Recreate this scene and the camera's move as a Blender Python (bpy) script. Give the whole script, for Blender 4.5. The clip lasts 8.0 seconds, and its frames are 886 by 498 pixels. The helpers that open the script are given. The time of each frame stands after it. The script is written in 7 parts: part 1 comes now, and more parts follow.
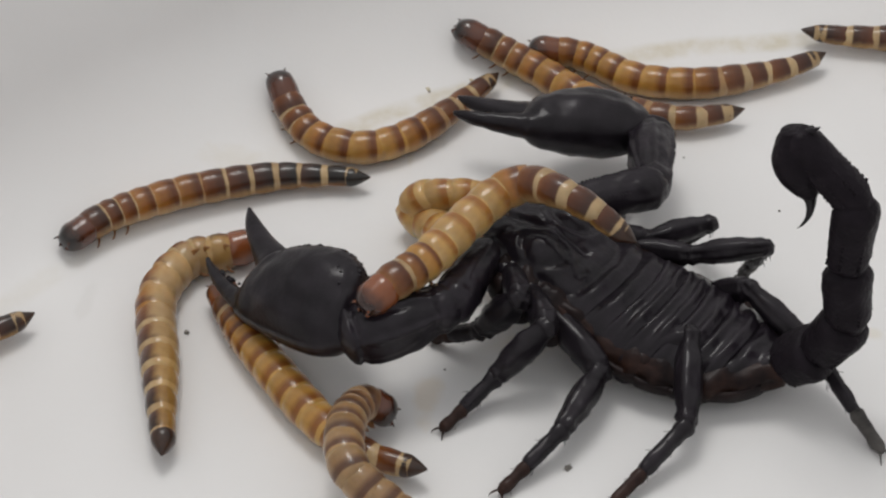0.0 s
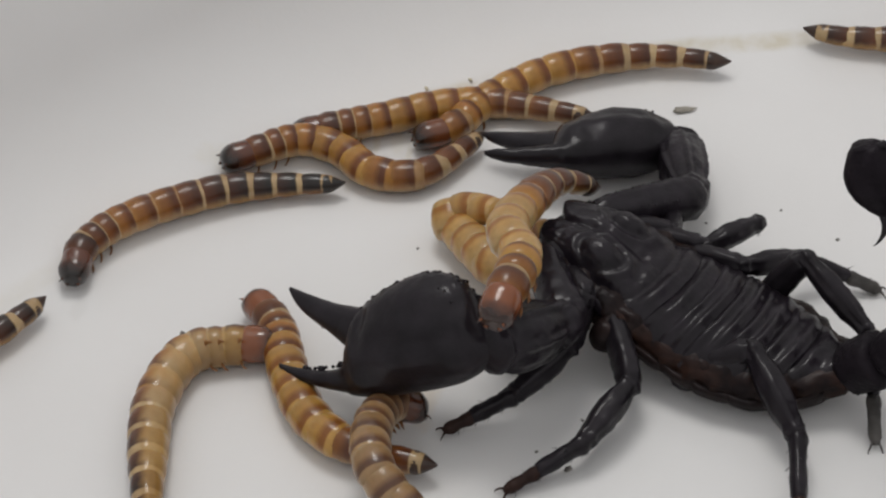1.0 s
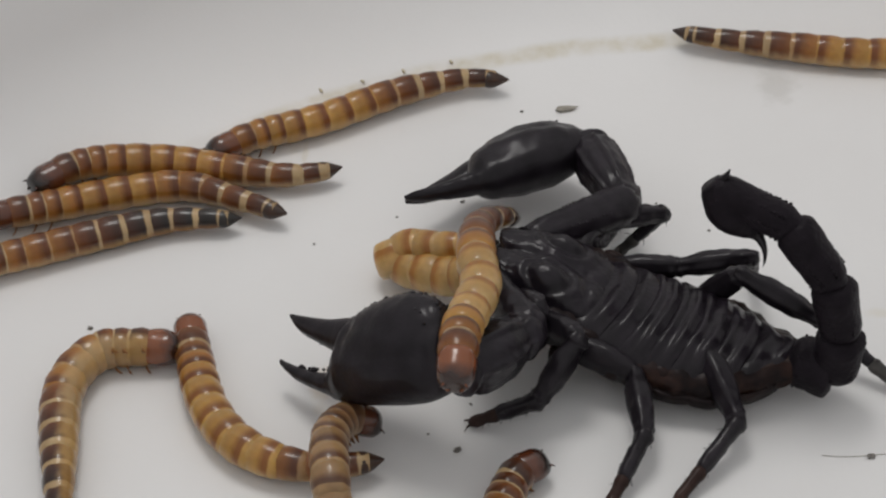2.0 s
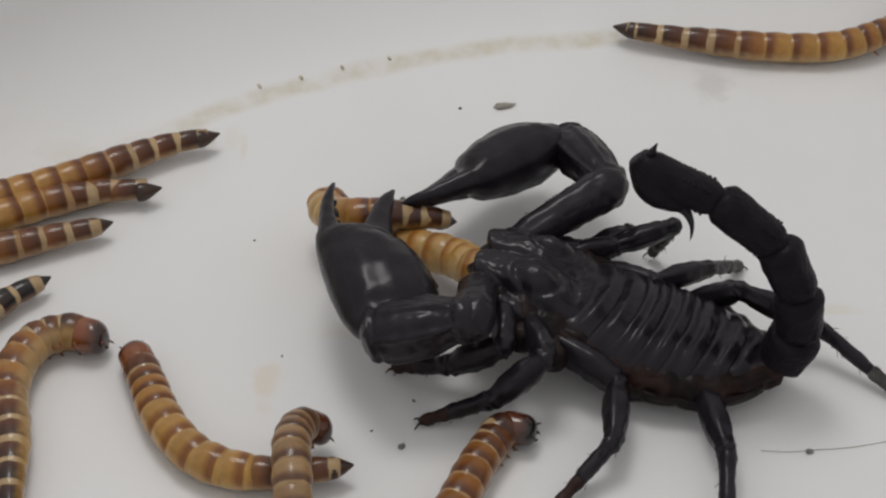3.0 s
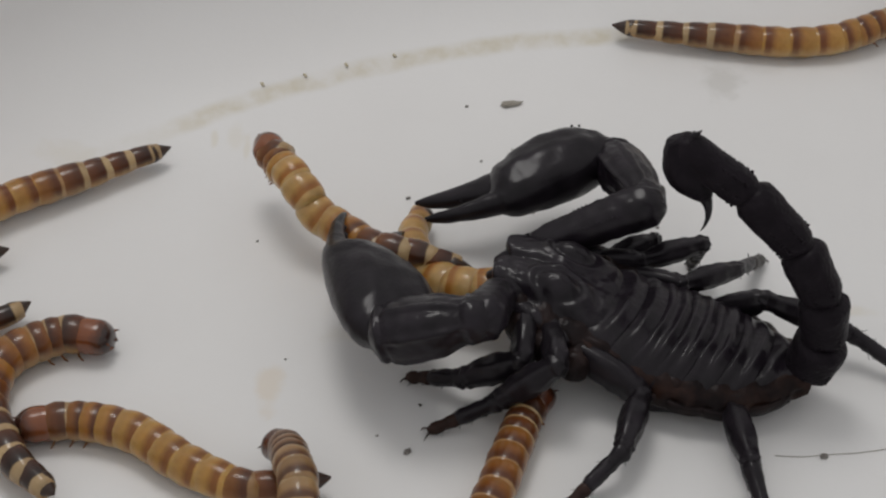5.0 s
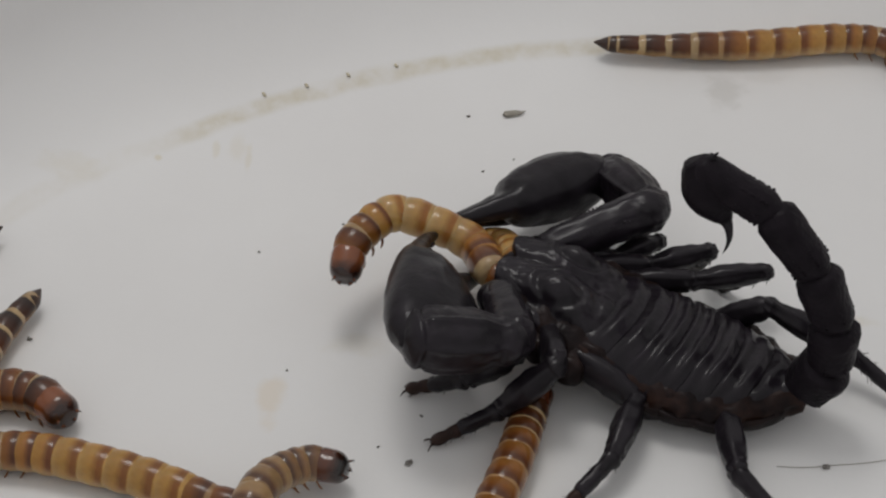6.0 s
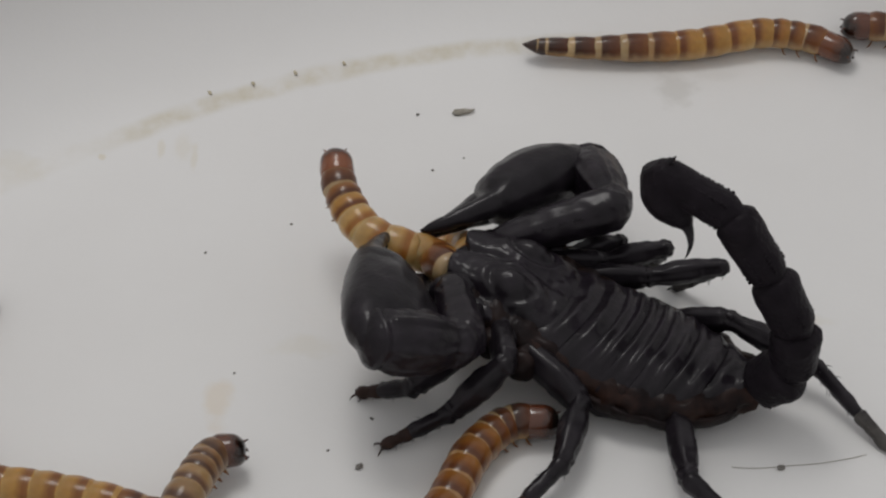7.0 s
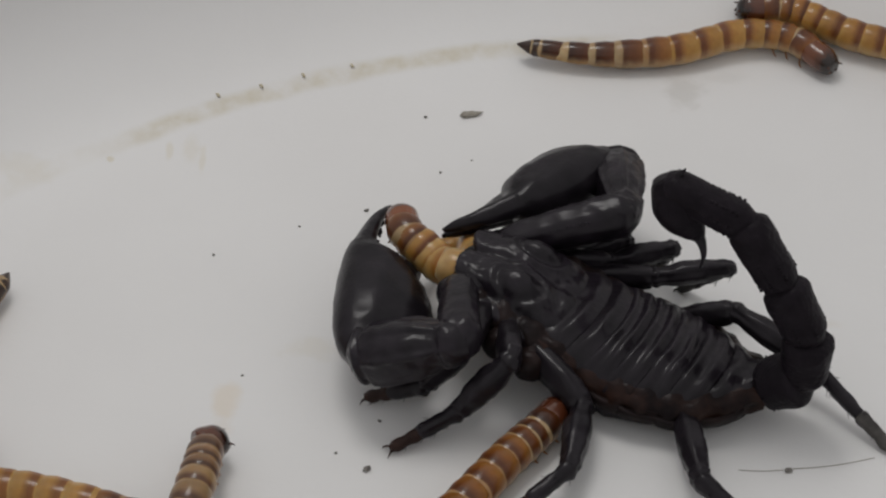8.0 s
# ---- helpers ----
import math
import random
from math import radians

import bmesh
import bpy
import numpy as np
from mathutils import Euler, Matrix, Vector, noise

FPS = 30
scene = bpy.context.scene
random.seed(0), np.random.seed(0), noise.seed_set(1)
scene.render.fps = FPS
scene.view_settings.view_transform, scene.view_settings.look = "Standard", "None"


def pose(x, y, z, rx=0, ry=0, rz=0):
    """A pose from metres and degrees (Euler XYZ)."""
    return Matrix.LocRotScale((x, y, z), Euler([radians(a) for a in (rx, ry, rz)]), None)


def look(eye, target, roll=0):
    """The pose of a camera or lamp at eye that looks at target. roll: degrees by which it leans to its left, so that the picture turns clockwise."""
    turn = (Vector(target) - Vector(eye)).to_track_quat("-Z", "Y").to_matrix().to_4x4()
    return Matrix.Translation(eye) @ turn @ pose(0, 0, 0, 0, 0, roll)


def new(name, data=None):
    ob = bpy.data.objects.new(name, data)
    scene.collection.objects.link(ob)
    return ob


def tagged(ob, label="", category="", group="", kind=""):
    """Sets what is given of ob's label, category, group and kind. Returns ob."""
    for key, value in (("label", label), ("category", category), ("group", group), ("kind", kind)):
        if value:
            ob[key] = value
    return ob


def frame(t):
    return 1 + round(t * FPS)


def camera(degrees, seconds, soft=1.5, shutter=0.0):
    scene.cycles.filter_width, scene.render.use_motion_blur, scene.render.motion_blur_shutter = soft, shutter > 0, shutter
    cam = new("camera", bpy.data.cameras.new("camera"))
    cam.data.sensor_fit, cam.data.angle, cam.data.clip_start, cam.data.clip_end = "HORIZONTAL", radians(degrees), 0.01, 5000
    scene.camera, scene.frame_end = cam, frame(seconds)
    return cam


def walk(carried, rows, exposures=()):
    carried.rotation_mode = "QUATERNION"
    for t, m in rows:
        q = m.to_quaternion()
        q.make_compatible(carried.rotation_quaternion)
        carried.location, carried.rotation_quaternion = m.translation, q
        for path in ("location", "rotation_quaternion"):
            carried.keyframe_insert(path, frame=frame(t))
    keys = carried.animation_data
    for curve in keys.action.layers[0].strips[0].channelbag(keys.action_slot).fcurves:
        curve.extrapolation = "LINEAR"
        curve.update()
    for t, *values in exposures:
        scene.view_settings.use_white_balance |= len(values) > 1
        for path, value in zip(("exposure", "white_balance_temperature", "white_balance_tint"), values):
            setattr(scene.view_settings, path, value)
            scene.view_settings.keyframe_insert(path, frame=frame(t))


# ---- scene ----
# A black scorpion among superworms in a round white plastic tub.
cam = camera(28, 8.0, soft=2.3)
PATH = [
    (0.0, look((0.0014, -0.2020, 0.1684), (-0.0243, 0.0088, -0.0063), -3.71)),
    (0.5, look((-0.0010, -0.2013, 0.1646), (-0.0264, 0.0111, -0.0082), -3.42)),
    (1.0, look((0.0012, -0.2006, 0.1661), (-0.0243, 0.0108, -0.0079), -3.71)),
    (1.5, look((-0.0011, -0.2000, 0.1663), (-0.0230, 0.0110, -0.0086), -3.07)),
    (1.8, look((0.0002, -0.2101, 0.1753), (-0.0197, 0.0006, -0.0003), -3.22)),
    (2.0, look((0.0033, -0.2110, 0.1759), (-0.0068, 0.0001, -0.0001), -1.83)),
    (2.2, look((0.0012, -0.2111, 0.1754), (-0.0040, -0.0001, -0.0008), -0.88)),
    (3.3, look((-0.0005, -0.2110, 0.1773), (0.0032, -0.0007, 0.0001), 0.64)),
    (3.5, look((0.0002, -0.2109, 0.1770), (0.0022, -0.0004, 0.0001), 0.32)),
    (4.0, look((-0.0000, -0.2108, 0.1769), (0.0000, -0.0001, 0.0001), 0.00)),
    (4.5, look((-0.0002, -0.2083, 0.1752), (0.0005, 0.0020, -0.0020), 0.11)),
    (4.7, look((-0.0006, -0.2072, 0.1739), (0.0013, 0.0029, -0.0035), 0.35)),
    (5.8, look((-0.0006, -0.2071, 0.1746), (0.0013, 0.0039, -0.0017), 0.22)),
    (6.0, look((0.0000, -0.2066, 0.1745), (0.0012, 0.0042, -0.0020), 0.08)),
    (6.5, look((-0.0000, -0.2068, 0.1749), (0.0018, 0.0039, -0.0018), 0.19)),
    (7.0, look((-0.0005, -0.2038, 0.1719), (0.0090, 0.0070, -0.0044), 1.31)),
    (7.5, look((-0.0007, -0.2039, 0.1721), (0.0086, 0.0072, -0.0040), 1.34)),
    (8.0, look((-0.0005, -0.2038, 0.1723), (0.0078, 0.0071, -0.0040), 1.14)),
]
walk(cam, PATH, [(0.0, 0.20), (0.5, 0.13), (1.0, 0.09), (2.0, 0.01), (4.0, -0.09), (6.0, -0.20), (8.0, -0.20)])

# ---- light: an even, bright room, with one soft lamp close overhead ----
world = bpy.data.worlds.new("room_light")
scene.world = world
world.use_nodes = True
tree = world.node_tree
coord = tree.nodes.new("ShaderNodeTexCoord")
split = tree.nodes.new("ShaderNodeSeparateXYZ")
tree.links.new(coord.outputs["Generated"], split.inputs["Vector"])
rise = tree.nodes.new("ShaderNodeValToRGB")          # a white ceiling above dimmer walls
rise.color_ramp.elements[0].position, rise.color_ramp.elements[0].color = 0.05, (0.63, 0.63, 0.635, 1)
rise.color_ramp.elements[1].position, rise.color_ramp.elements[1].color = 0.85, (0.985, 0.985, 0.975, 1)
tree.links.new(split.outputs["Z"], rise.inputs["Fac"])
tree.links.new(rise.outputs["Color"], tree.nodes["Background"].inputs["Color"])
tree.nodes["Background"].inputs["Strength"].default_value = 0.64
lamp = new("overhead_lamp", bpy.data.lights.new("overhead_lamp", "AREA"))
lamp.data.shape, lamp.data.size = "DISK", 0.16
lamp.data.energy, lamp.data.color = 0.515, (1.0, 0.985, 0.955)
lamp.matrix_world = look((-0.045, 0.105, 0.42), (0.0, 0.01, 0))

MM = 0.001
TAN, ASH = (0.60, 0.53, 0.38), (0.46, 0.44, 0.41)
STAINS = [(-23.0, -30.4, 2.2, 6.0, (0.66, 0.54, 0.39), 0.38), (60.0, -15.0, 6.0, 1.5, TAN, 0.25), (-11.3, -19.6, 5.0, 3.0, TAN, 0.18), (49.5, 43.3, 4.0, 6.0, ASH, 0.36), (56.9, 47.5, 6.0, 2.0, ASH, 0.15), (-32.4, 27.2, 2.0, 5.0, TAN, 0.20), (37.8, -15.9, 1.5, 2.0, TAN, 0.30), (-58.2, 19.6, 6.0, 3.0, TAN, 0.20), (-74.8, -12.5, 1.5, 5.0, ASH, 0.12), (-35.8, 26.9, 0.8, 3.0, TAN, 0.30), (-30.4, 25.0, 0.7, 4.0, TAN, 0.28), (-44.9, 24.0, 0.7, 0.7, TAN, 0.50)]
TUB_X, TUB_Y, TUB_R, FILLET, DRAFT = 49.0, -105.6, 174.0, 30.0, 0.35


# ---- materials ----
def material(name, rough=0.5, spec=0.5, metal=0.0, coat=0.0, sss=0.0):
    m = bpy.data.materials.new(name)
    m.use_nodes = True
    n = m.node_tree.nodes
    b = n["Principled BSDF"]
    b.inputs["Roughness"].default_value = rough
    b.inputs["Specular IOR Level"].default_value = spec
    b.inputs["Metallic"].default_value = metal
    b.inputs["Coat Weight"].default_value = coat
    b.inputs["Coat Roughness"].default_value = 0.12
    b.inputs["Subsurface Weight"].default_value = sss
    b.inputs["Subsurface Scale"].default_value = 0.0012
    b.inputs["Subsurface Radius"].default_value = (1.0, 0.5, 0.25)
    return m, m.node_tree, b


def node(tree, kind, **sockets):
    n = tree.nodes.new(kind)
    for k, v in sockets.items():
        n.inputs[k.replace("_", " ")].default_value = v
    return n


def ramp(tree, fac, stops):
    r = tree.nodes.new("ShaderNodeValToRGB")
    e = r.color_ramp.elements
    while len(e) < len(stops):
        e.new(0.5)
    for el, (p, c) in zip(e, stops):
        el.position, el.color = p, (*c, 1)
    tree.links.new(fac, r.inputs["Fac"])
    return r.outputs["Color"]


def mix(tree, fac, a, b, mode="MIX"):
    n = tree.nodes.new("ShaderNodeMix")
    n.data_type, n.blend_type = "RGBA", mode
    for sock, v in ((n.inputs["Factor"], fac), (n.inputs["A"], a), (n.inputs["B"], b)):
        if hasattr(v, "is_linked"):
            tree.links.new(v, sock)
        else:
            sock.default_value = v if isinstance(v, float) else (*v, 1)
    return n.outputs["Result"]


def noise_fac(tree, scale, detail=4.0, coord="Object", rough=0.55):
    tc = tree.nodes.new("ShaderNodeTexCoord")
    n = node(tree, "ShaderNodeTexNoise", Scale=scale, Detail=detail, Roughness=rough)
    tree.links.new(tc.outputs[coord], n.inputs["Vector"])
    return n.outputs["Fac"]


def bump(tree, bsdf, height, strength, distance):
    b = node(tree, "ShaderNodeBump", Strength=strength, Distance=distance)
    tree.links.new(height, b.inputs["Height"])
    tree.links.new(b.outputs["Normal"], bsdf.inputs["Normal"])


def math_node(t, op, *vals):
    n = t.nodes.new("ShaderNodeMath")
    n.operation = op
    for sock, v in zip(n.inputs, vals):
        if isinstance(v, (int, float)):
            sock.default_value = v
        else:
            t.links.new(v, sock)
    return n.outputs[0]


def falloff(t, value, near, far):
    """1 where value is under near, 0 past far."""
    n = t.nodes.new("ShaderNodeMapRange")
    n.interpolation_type = "SMOOTHSTEP"
    t.links.new(value, n.inputs["Value"])
    for k, v in (("From Min", near), ("From Max", far), ("To Min", 1.0), ("To Max", 0.0)):
        n.inputs[k].default_value = v
    return n.outputs["Result"]


def plastic_material():
    """White plastic with a dried water line along the corner and a few faint stains."""
    m, t, b = material("white_plastic", rough=0.45, spec=0.3)
    tc = t.nodes.new("ShaderNodeTexCoord")
    sep = t.nodes.new("ShaderNodeSeparateXYZ")
    t.links.new(tc.outputs["Object"], sep.inputs["Vector"])
    X, Y = sep.outputs["X"], sep.outputs["Y"]

    def far_from(cx, cy, rx, ry):
        dx = math_node(t, "DIVIDE", math_node(t, "SUBTRACT", X, cx * MM), rx * MM)
        dy = math_node(t, "DIVIDE", math_node(t, "SUBTRACT", Y, cy * MM), ry * MM)
        return math_node(t, "SQRT", math_node(t, "ADD", math_node(t, "MULTIPLY", dx, dx), math_node(t, "MULTIPLY", dy, dy)))

    fine = noise_fac(t, 230.0, 4.0)
    broad = noise_fac(t, 45.0, 5.0)
    col = ramp(t, noise_fac(t, 16.0, 5.0), [(0.3, (0.705, 0.692, 0.690)), (0.7, (0.745, 0.735, 0.735))])
    rho = far_from(TUB_X, TUB_Y, 1.0, 1.0)
    wander = math_node(t, "MULTIPLY_ADD", broad, 3.4, -1.7)
    off = math_node(t, "ABSOLUTE", math_node(t, "ADD", math_node(t, "SUBTRACT", rho, 162.3), wander))
    line = math_node(t, "MULTIPLY", falloff(t, off, 0.5, 2.4), falloff(t, fine, 1.15, 0.10))
    line = math_node(t, "MULTIPLY", line, falloff(t, X, 0.028, 0.044))
    line = math_node(t, "MULTIPLY", line, math_node(t, "MULTIPLY_ADD", falloff(t, X, -0.048, -0.036), -0.72, 1.0))
    col = mix(t, math_node(t, "MULTIPLY", line, 1.0), col, (0.49, 0.415, 0.25))
    for x, y, rx, ry, c, k in STAINS:
        d = math_node(t, "ADD", far_from(x, y, rx, ry), math_node(t, "MULTIPLY_ADD", noise_fac(t, 260.0, 5.0), 1.6, -0.8))
        col = mix(t, math_node(t, "MULTIPLY", falloff(t, d, 0.3, 1.1), k), col, c)
    t.links.new(col, b.inputs["Base Color"])
    bump(t, b, noise_fac(t, 900.0, 3.0), 0.10, 0.0002)
    return m


def chitin_material(name, dark, light, rough, grain=1400.0, strength=0.35, coat=0.15):
    m, t, b = material(name, rough=rough, spec=0.07, coat=coat)
    b.inputs["Coat Roughness"].default_value = 0.22
    b.inputs["Specular Tint"].default_value = (1.0, 0.90, 1.0, 1)
    c = ramp(t, noise_fac(t, 260.0, 5.0), [(0.35, dark), (0.7, light)])
    t.links.new(c, b.inputs["Base Color"])
    r = node(t, "ShaderNodeMapRange", To_Min=rough - 0.1, To_Max=rough + 0.16)
    t.links.new(noise_fac(t, 420.0, 4.0), r.inputs["Value"])
    t.links.new(r.outputs["Result"], b.inputs["Roughness"])
    lumps = math_node(t, "MULTIPLY_ADD", noise_fac(t, 330.0, 5.0), 1.3, noise_fac(t, grain, 3.0))
    bump(t, b, lumps, strength, 0.0002)
    return m


def shade(g):
    """The skin colour of a worm from pale (0) over amber and brown to black (1)."""
    stops = [(0.0, (0.54, 0.405, 0.215)), (0.22, (0.525, 0.308, 0.078)), (0.42, (0.355, 0.152, 0.029)), (0.60, (0.165, 0.052, 0.012)), (0.80, (0.066, 0.021, 0.009)), (1.0, (0.014, 0.010, 0.009))]
    for (a, ca), (b, cb) in zip(stops, stops[1:]):
        if g <= b:
            f = (g - a) / (b - a)
            return tuple(x + (y - x) * f for x, y in zip(ca, cb))
    return stops[-1][1]


def worm_material(name, g, grey=0.0):
    """Bands along a ring from its back edge: a pale rim, a brown band that fades forwards, and the paler skin."""
    m, t, b = material(name, rough=0.32, spec=0.30, coat=0.40, sss=0.4 * (1 - g))
    b.inputs["Coat Roughness"].default_value = 0.13

    def tone(v):
        c = shade(min(1.0, max(0.0, v)))
        mean = sum(c) / 3
        return tuple(a + (mean * w - a) * grey for a, w in zip(c, (1.10, 1.0, 0.86)))

    k = min(1.0, max(0.0, (g - 0.42) / 0.16))
    base, front = tone(g), tone(g - 0.12)
    dark = tone(g + 0.26 - 0.14 * k)
    rim = tuple(a + (c - a) * k for a, c in zip(tone(g - 0.05), (0.47, 0.35, 0.20)))
    tc = t.nodes.new("ShaderNodeTexCoord")
    sep = t.nodes.new("ShaderNodeSeparateXYZ")
    t.links.new(tc.outputs["Generated"], sep.inputs["Vector"])
    place = math_node(t, "ADD", sep.outputs["X"], math_node(t, "MULTIPLY_ADD", noise_fac(t, 300.0, 5.0), 0.13, -0.065))
    band = ramp(t, place, [(0.14, rim), (0.215 + 0.055 * k, rim), (0.255 + 0.06 * k, dark), (0.37 + 0.03 * k, dark), (0.56 + 0.10 * k, base), (0.97, front)])
    side = math_node(t, "ADD", sep.outputs["Z"], math_node(t, "MULTIPLY_ADD", noise_fac(t, 450.0, 4.0), 0.3, -0.15))
    belly = tuple(min(1, 0.22 * a + 0.78 * c) for a, c in zip(base, tone(g - 0.58)))
    col = mix(t, falloff(t, side, 0.25, 0.62), band, mix(t, 0.70, band, belly))
    col = mix(t, math_node(t, "MULTIPLY", math_node(t, "SUBTRACT", 1.0, falloff(t, side, 0.66, 1.0)), 0.40), col, mix(t, 1.0, col, (0.52, 0.42, 0.36), "MULTIPLY"))
    spots = ramp(t, noise_fac(t, 380.0, 6.0), [(0.30, (1.10, 1.10, 1.08)), (0.75, (0.66, 0.59, 0.52))])
    info = t.nodes.new("ShaderNodeObjectInfo")
    vary = ramp(t, info.outputs["Random"], [(0.0, (0.84, 0.80, 0.76)), (1.0, (1.08, 1.06, 1.02))])
    col = mix(t, 1.0, mix(t, 0.8, col, spots, "MULTIPLY"), vary, "MULTIPLY")
    t.links.new(col, b.inputs["Base Color"])
    r = node(t, "ShaderNodeMapRange", To_Min=0.24, To_Max=0.46)
    t.links.new(noise_fac(t, 800.0, 4.0), r.inputs["Value"])
    t.links.new(r.outputs["Result"], b.inputs["Roughness"])
    wrinkle = node(t, "ShaderNodeTexWave", Scale=420.0, Distortion=6.0, Detail=3.0)
    t.links.new(tc.outputs["Object"], wrinkle.inputs["Vector"])
    folds = math_node(t, "MULTIPLY_ADD", wrinkle.outputs["Fac"], 0.12, noise_fac(t, 700.0, 4.0))
    bump(t, b, folds, 0.24, 0.0002)
    return m


def plain_material(name, dark, light, rough=0.5, scale=300.0):
    m, t, b = material(name, rough=rough)
    t.links.new(ramp(t, noise_fac(t, scale, 4.0), [(0.35, dark), (0.7, light)]), b.inputs["Base Color"])
    return m


def head_material(name, front, back):
    m, t, b = material(name, rough=0.24, coat=0.45)
    tc = t.nodes.new("ShaderNodeTexCoord")
    sep = t.nodes.new("ShaderNodeSeparateXYZ")
    t.links.new(tc.outputs["Generated"], sep.inputs["Vector"])
    place = math_node(t, "ADD", sep.outputs["X"], math_node(t, "MULTIPLY_ADD", noise_fac(t, 520.0, 5.0), 0.5, -0.25))
    t.links.new(ramp(t, place, [(0.45, back), (0.85, front)]), b.inputs["Base Color"])
    bump(t, b, noise_fac(t, 900.0, 3.0), 0.15, 0.0002)
    return m


PLASTIC = plastic_material()
CHITIN = chitin_material("black_chitin", (0.0064, 0.0048, 0.0068), (0.0150, 0.0112, 0.0160), 0.38, 1600.0, 0.45, 0.44)
CHITIN_DULL = chitin_material("dull_black_chitin", (0.0076, 0.0062, 0.0080), (0.0165, 0.0135, 0.0172), 0.33, 1800.0, 0.38, 0.36)
CHITIN_MATT = chitin_material("matt_black_chitin", (0.0078, 0.0062, 0.0080), (0.0160, 0.0128, 0.0164), 0.44, 1300.0, 0.9, 0.04)
MEMBRANE = chitin_material("brown_membrane", (0.0072, 0.0048, 0.0048), (0.036, 0.0175, 0.0125), 0.40, 900.0, 0.9, 0.1)
BELLY_SKIN = chitin_material("brown_black_belly", (0.0080, 0.0058, 0.0060), (0.024, 0.0150, 0.0135), 0.42, 900.0, 0.7, 0.10)
# foot copy for the far legs, a grey sheen put into its colour
FOOT_SHEEN = chitin_material("foot_with_painted_sheen", (0.030, 0.028, 0.027), (0.105, 0.098, 0.092), 0.40)
FOOT = chitin_material("reddish_foot", (0.022, 0.012, 0.010), (0.05, 0.028, 0.022), 0.45)
EYE = chitin_material("black_eye", (0.006, 0.006, 0.006), (0.01, 0.01, 0.01), 0.12, coat=0.6)
GRADES = [worm_material("worm_skin", g / 12) for g in range(13)]
GREY_GRADES = [worm_material("greyish_worm_skin", g / 12, 0.45) for g in range(13)]
TIP_BROWN = plain_material("dark_tail_tip", (0.022, 0.010, 0.006), (0.05, 0.02, 0.010), 0.3, 700.0)
TIP_BLACK = plain_material("black_tail_tip", (0.010, 0.008, 0.007), (0.02, 0.014, 0.011), 0.3, 700.0)
HEAD = head_material("brown_head", (0.014, 0.007, 0.005), (0.13, 0.036, 0.010))
HEAD_DARK = head_material("black_head", (0.009, 0.006, 0.005), (0.090, 0.024, 0.009))
HEAD_RED = head_material("red_brown_head", (0.026, 0.009, 0.006), (0.19, 0.052, 0.013))
WORM_LEG = plain_material("amber_leg", (0.16, 0.06, 0.015), (0.26, 0.11, 0.03), 0.35)
DIRT = plain_material("grey_dirt", (0.12, 0.11, 0.10), (0.32, 0.30, 0.28), 0.85, 2500.0)
STREAK = plain_material("tan_streak", (0.46, 0.40, 0.29), (0.58, 0.52, 0.40), 0.7, 1200.0)
FLAKE = plain_material("grey_flake", (0.22, 0.20, 0.17), (0.40, 0.37, 0.32), 0.7, 1200.0)
TABLE = plain_material("grey_table", (0.30, 0.29, 0.28), (0.38, 0.37, 0.36), 0.6, 14.0)


# ---- mesh helpers ----
def part(name, bm, mat, parent=None, label="", m=None, smooth=True):
    mesh = bpy.data.meshes.new(name)
    bmesh.ops.recalc_face_normals(bm, faces=bm.faces)
    bm.to_mesh(mesh)
    bm.free()
    if smooth:
        mesh.polygons.foreach_set("use_smooth", [True] * len(mesh.polygons))
    mesh.materials.append(mat)
    ob = new(name, mesh)
    ob.parent = parent
    if m is not None:
        ob.matrix_basis = m
    if label:
        tagged(ob, label)
    return ob


def loft(bm, rings, close=True):
    """Skins a list of equal rings of points (mm); the ends are closed with a fan."""
    rows = [[bm.verts.new(Vector(p) * MM) for p in r] for r in rings]
    n = len(rows[0])
    for a, b in zip(rows, rows[1:]):
        for i in range(n):
            bm.faces.new((a[i], a[(i + 1) % n], b[(i + 1) % n], b[i]))
    if close:
        for r in (rows[0], rows[-1]):
            c = sum((v.co for v in r), Vector()) / n
            mid = bm.verts.new(c)
            for i in range(n):
                bm.faces.new((r[i], r[(i + 1) % n], mid))
    return rows


def section(x, cy, cz, ry, rz, n=18, e=2.0, belly=1.0):
    """A super-ellipse across x; belly squeezes the lower half."""
    pts = []
    for i in range(n):
        a = 2 * math.pi * i / n
        c, s = math.cos(a), math.sin(a)
        y = math.copysign(abs(c) ** (2 / e), c) * ry
        z = math.copysign(abs(s) ** (2 / e), s) * rz
        pts.append((x, cy + y, cz + (z * belly if z < 0 else z)))
    return pts


def tube(bm, stations, n=18, e=2.0, belly=1.0):
    return loft(bm, [section(*s, n=n, e=e, belly=belly) for s in stations])


def resample(stations, k):
    """Smooth in-between stations, Catmull-Rom."""
    out = []
    s = [stations[0], *stations, stations[-1]]
    for i in range(1, len(s) - 2):
        for j in range(k):
            u = j / k
            out.append(tuple(0.5 * (2 * b + (c - a) * u + (2 * a - 5 * b + 4 * c - d) * u * u + (3 * b - a - 3 * c + d) * u ** 3)
                             for a, b, c, d in zip(s[i - 1], s[i], s[i + 1], s[i + 2])))
    return out + [stations[-1]]


def roughen(bm, amount, scale, seed=0.0):
    for v in bm.verts:
        d = noise.noise(v.co * scale + Vector((seed, seed * 0.7, 1.3)))
        v.co += v.co.normalized() * d * amount if v.co.length else Vector()


def empty(name, label, category, group="", m=None):
    ob = new(name)
    ob.empty_display_size = 0.01
    if m is not None:
        ob.matrix_basis = m
    return tagged(ob, label, category, group)


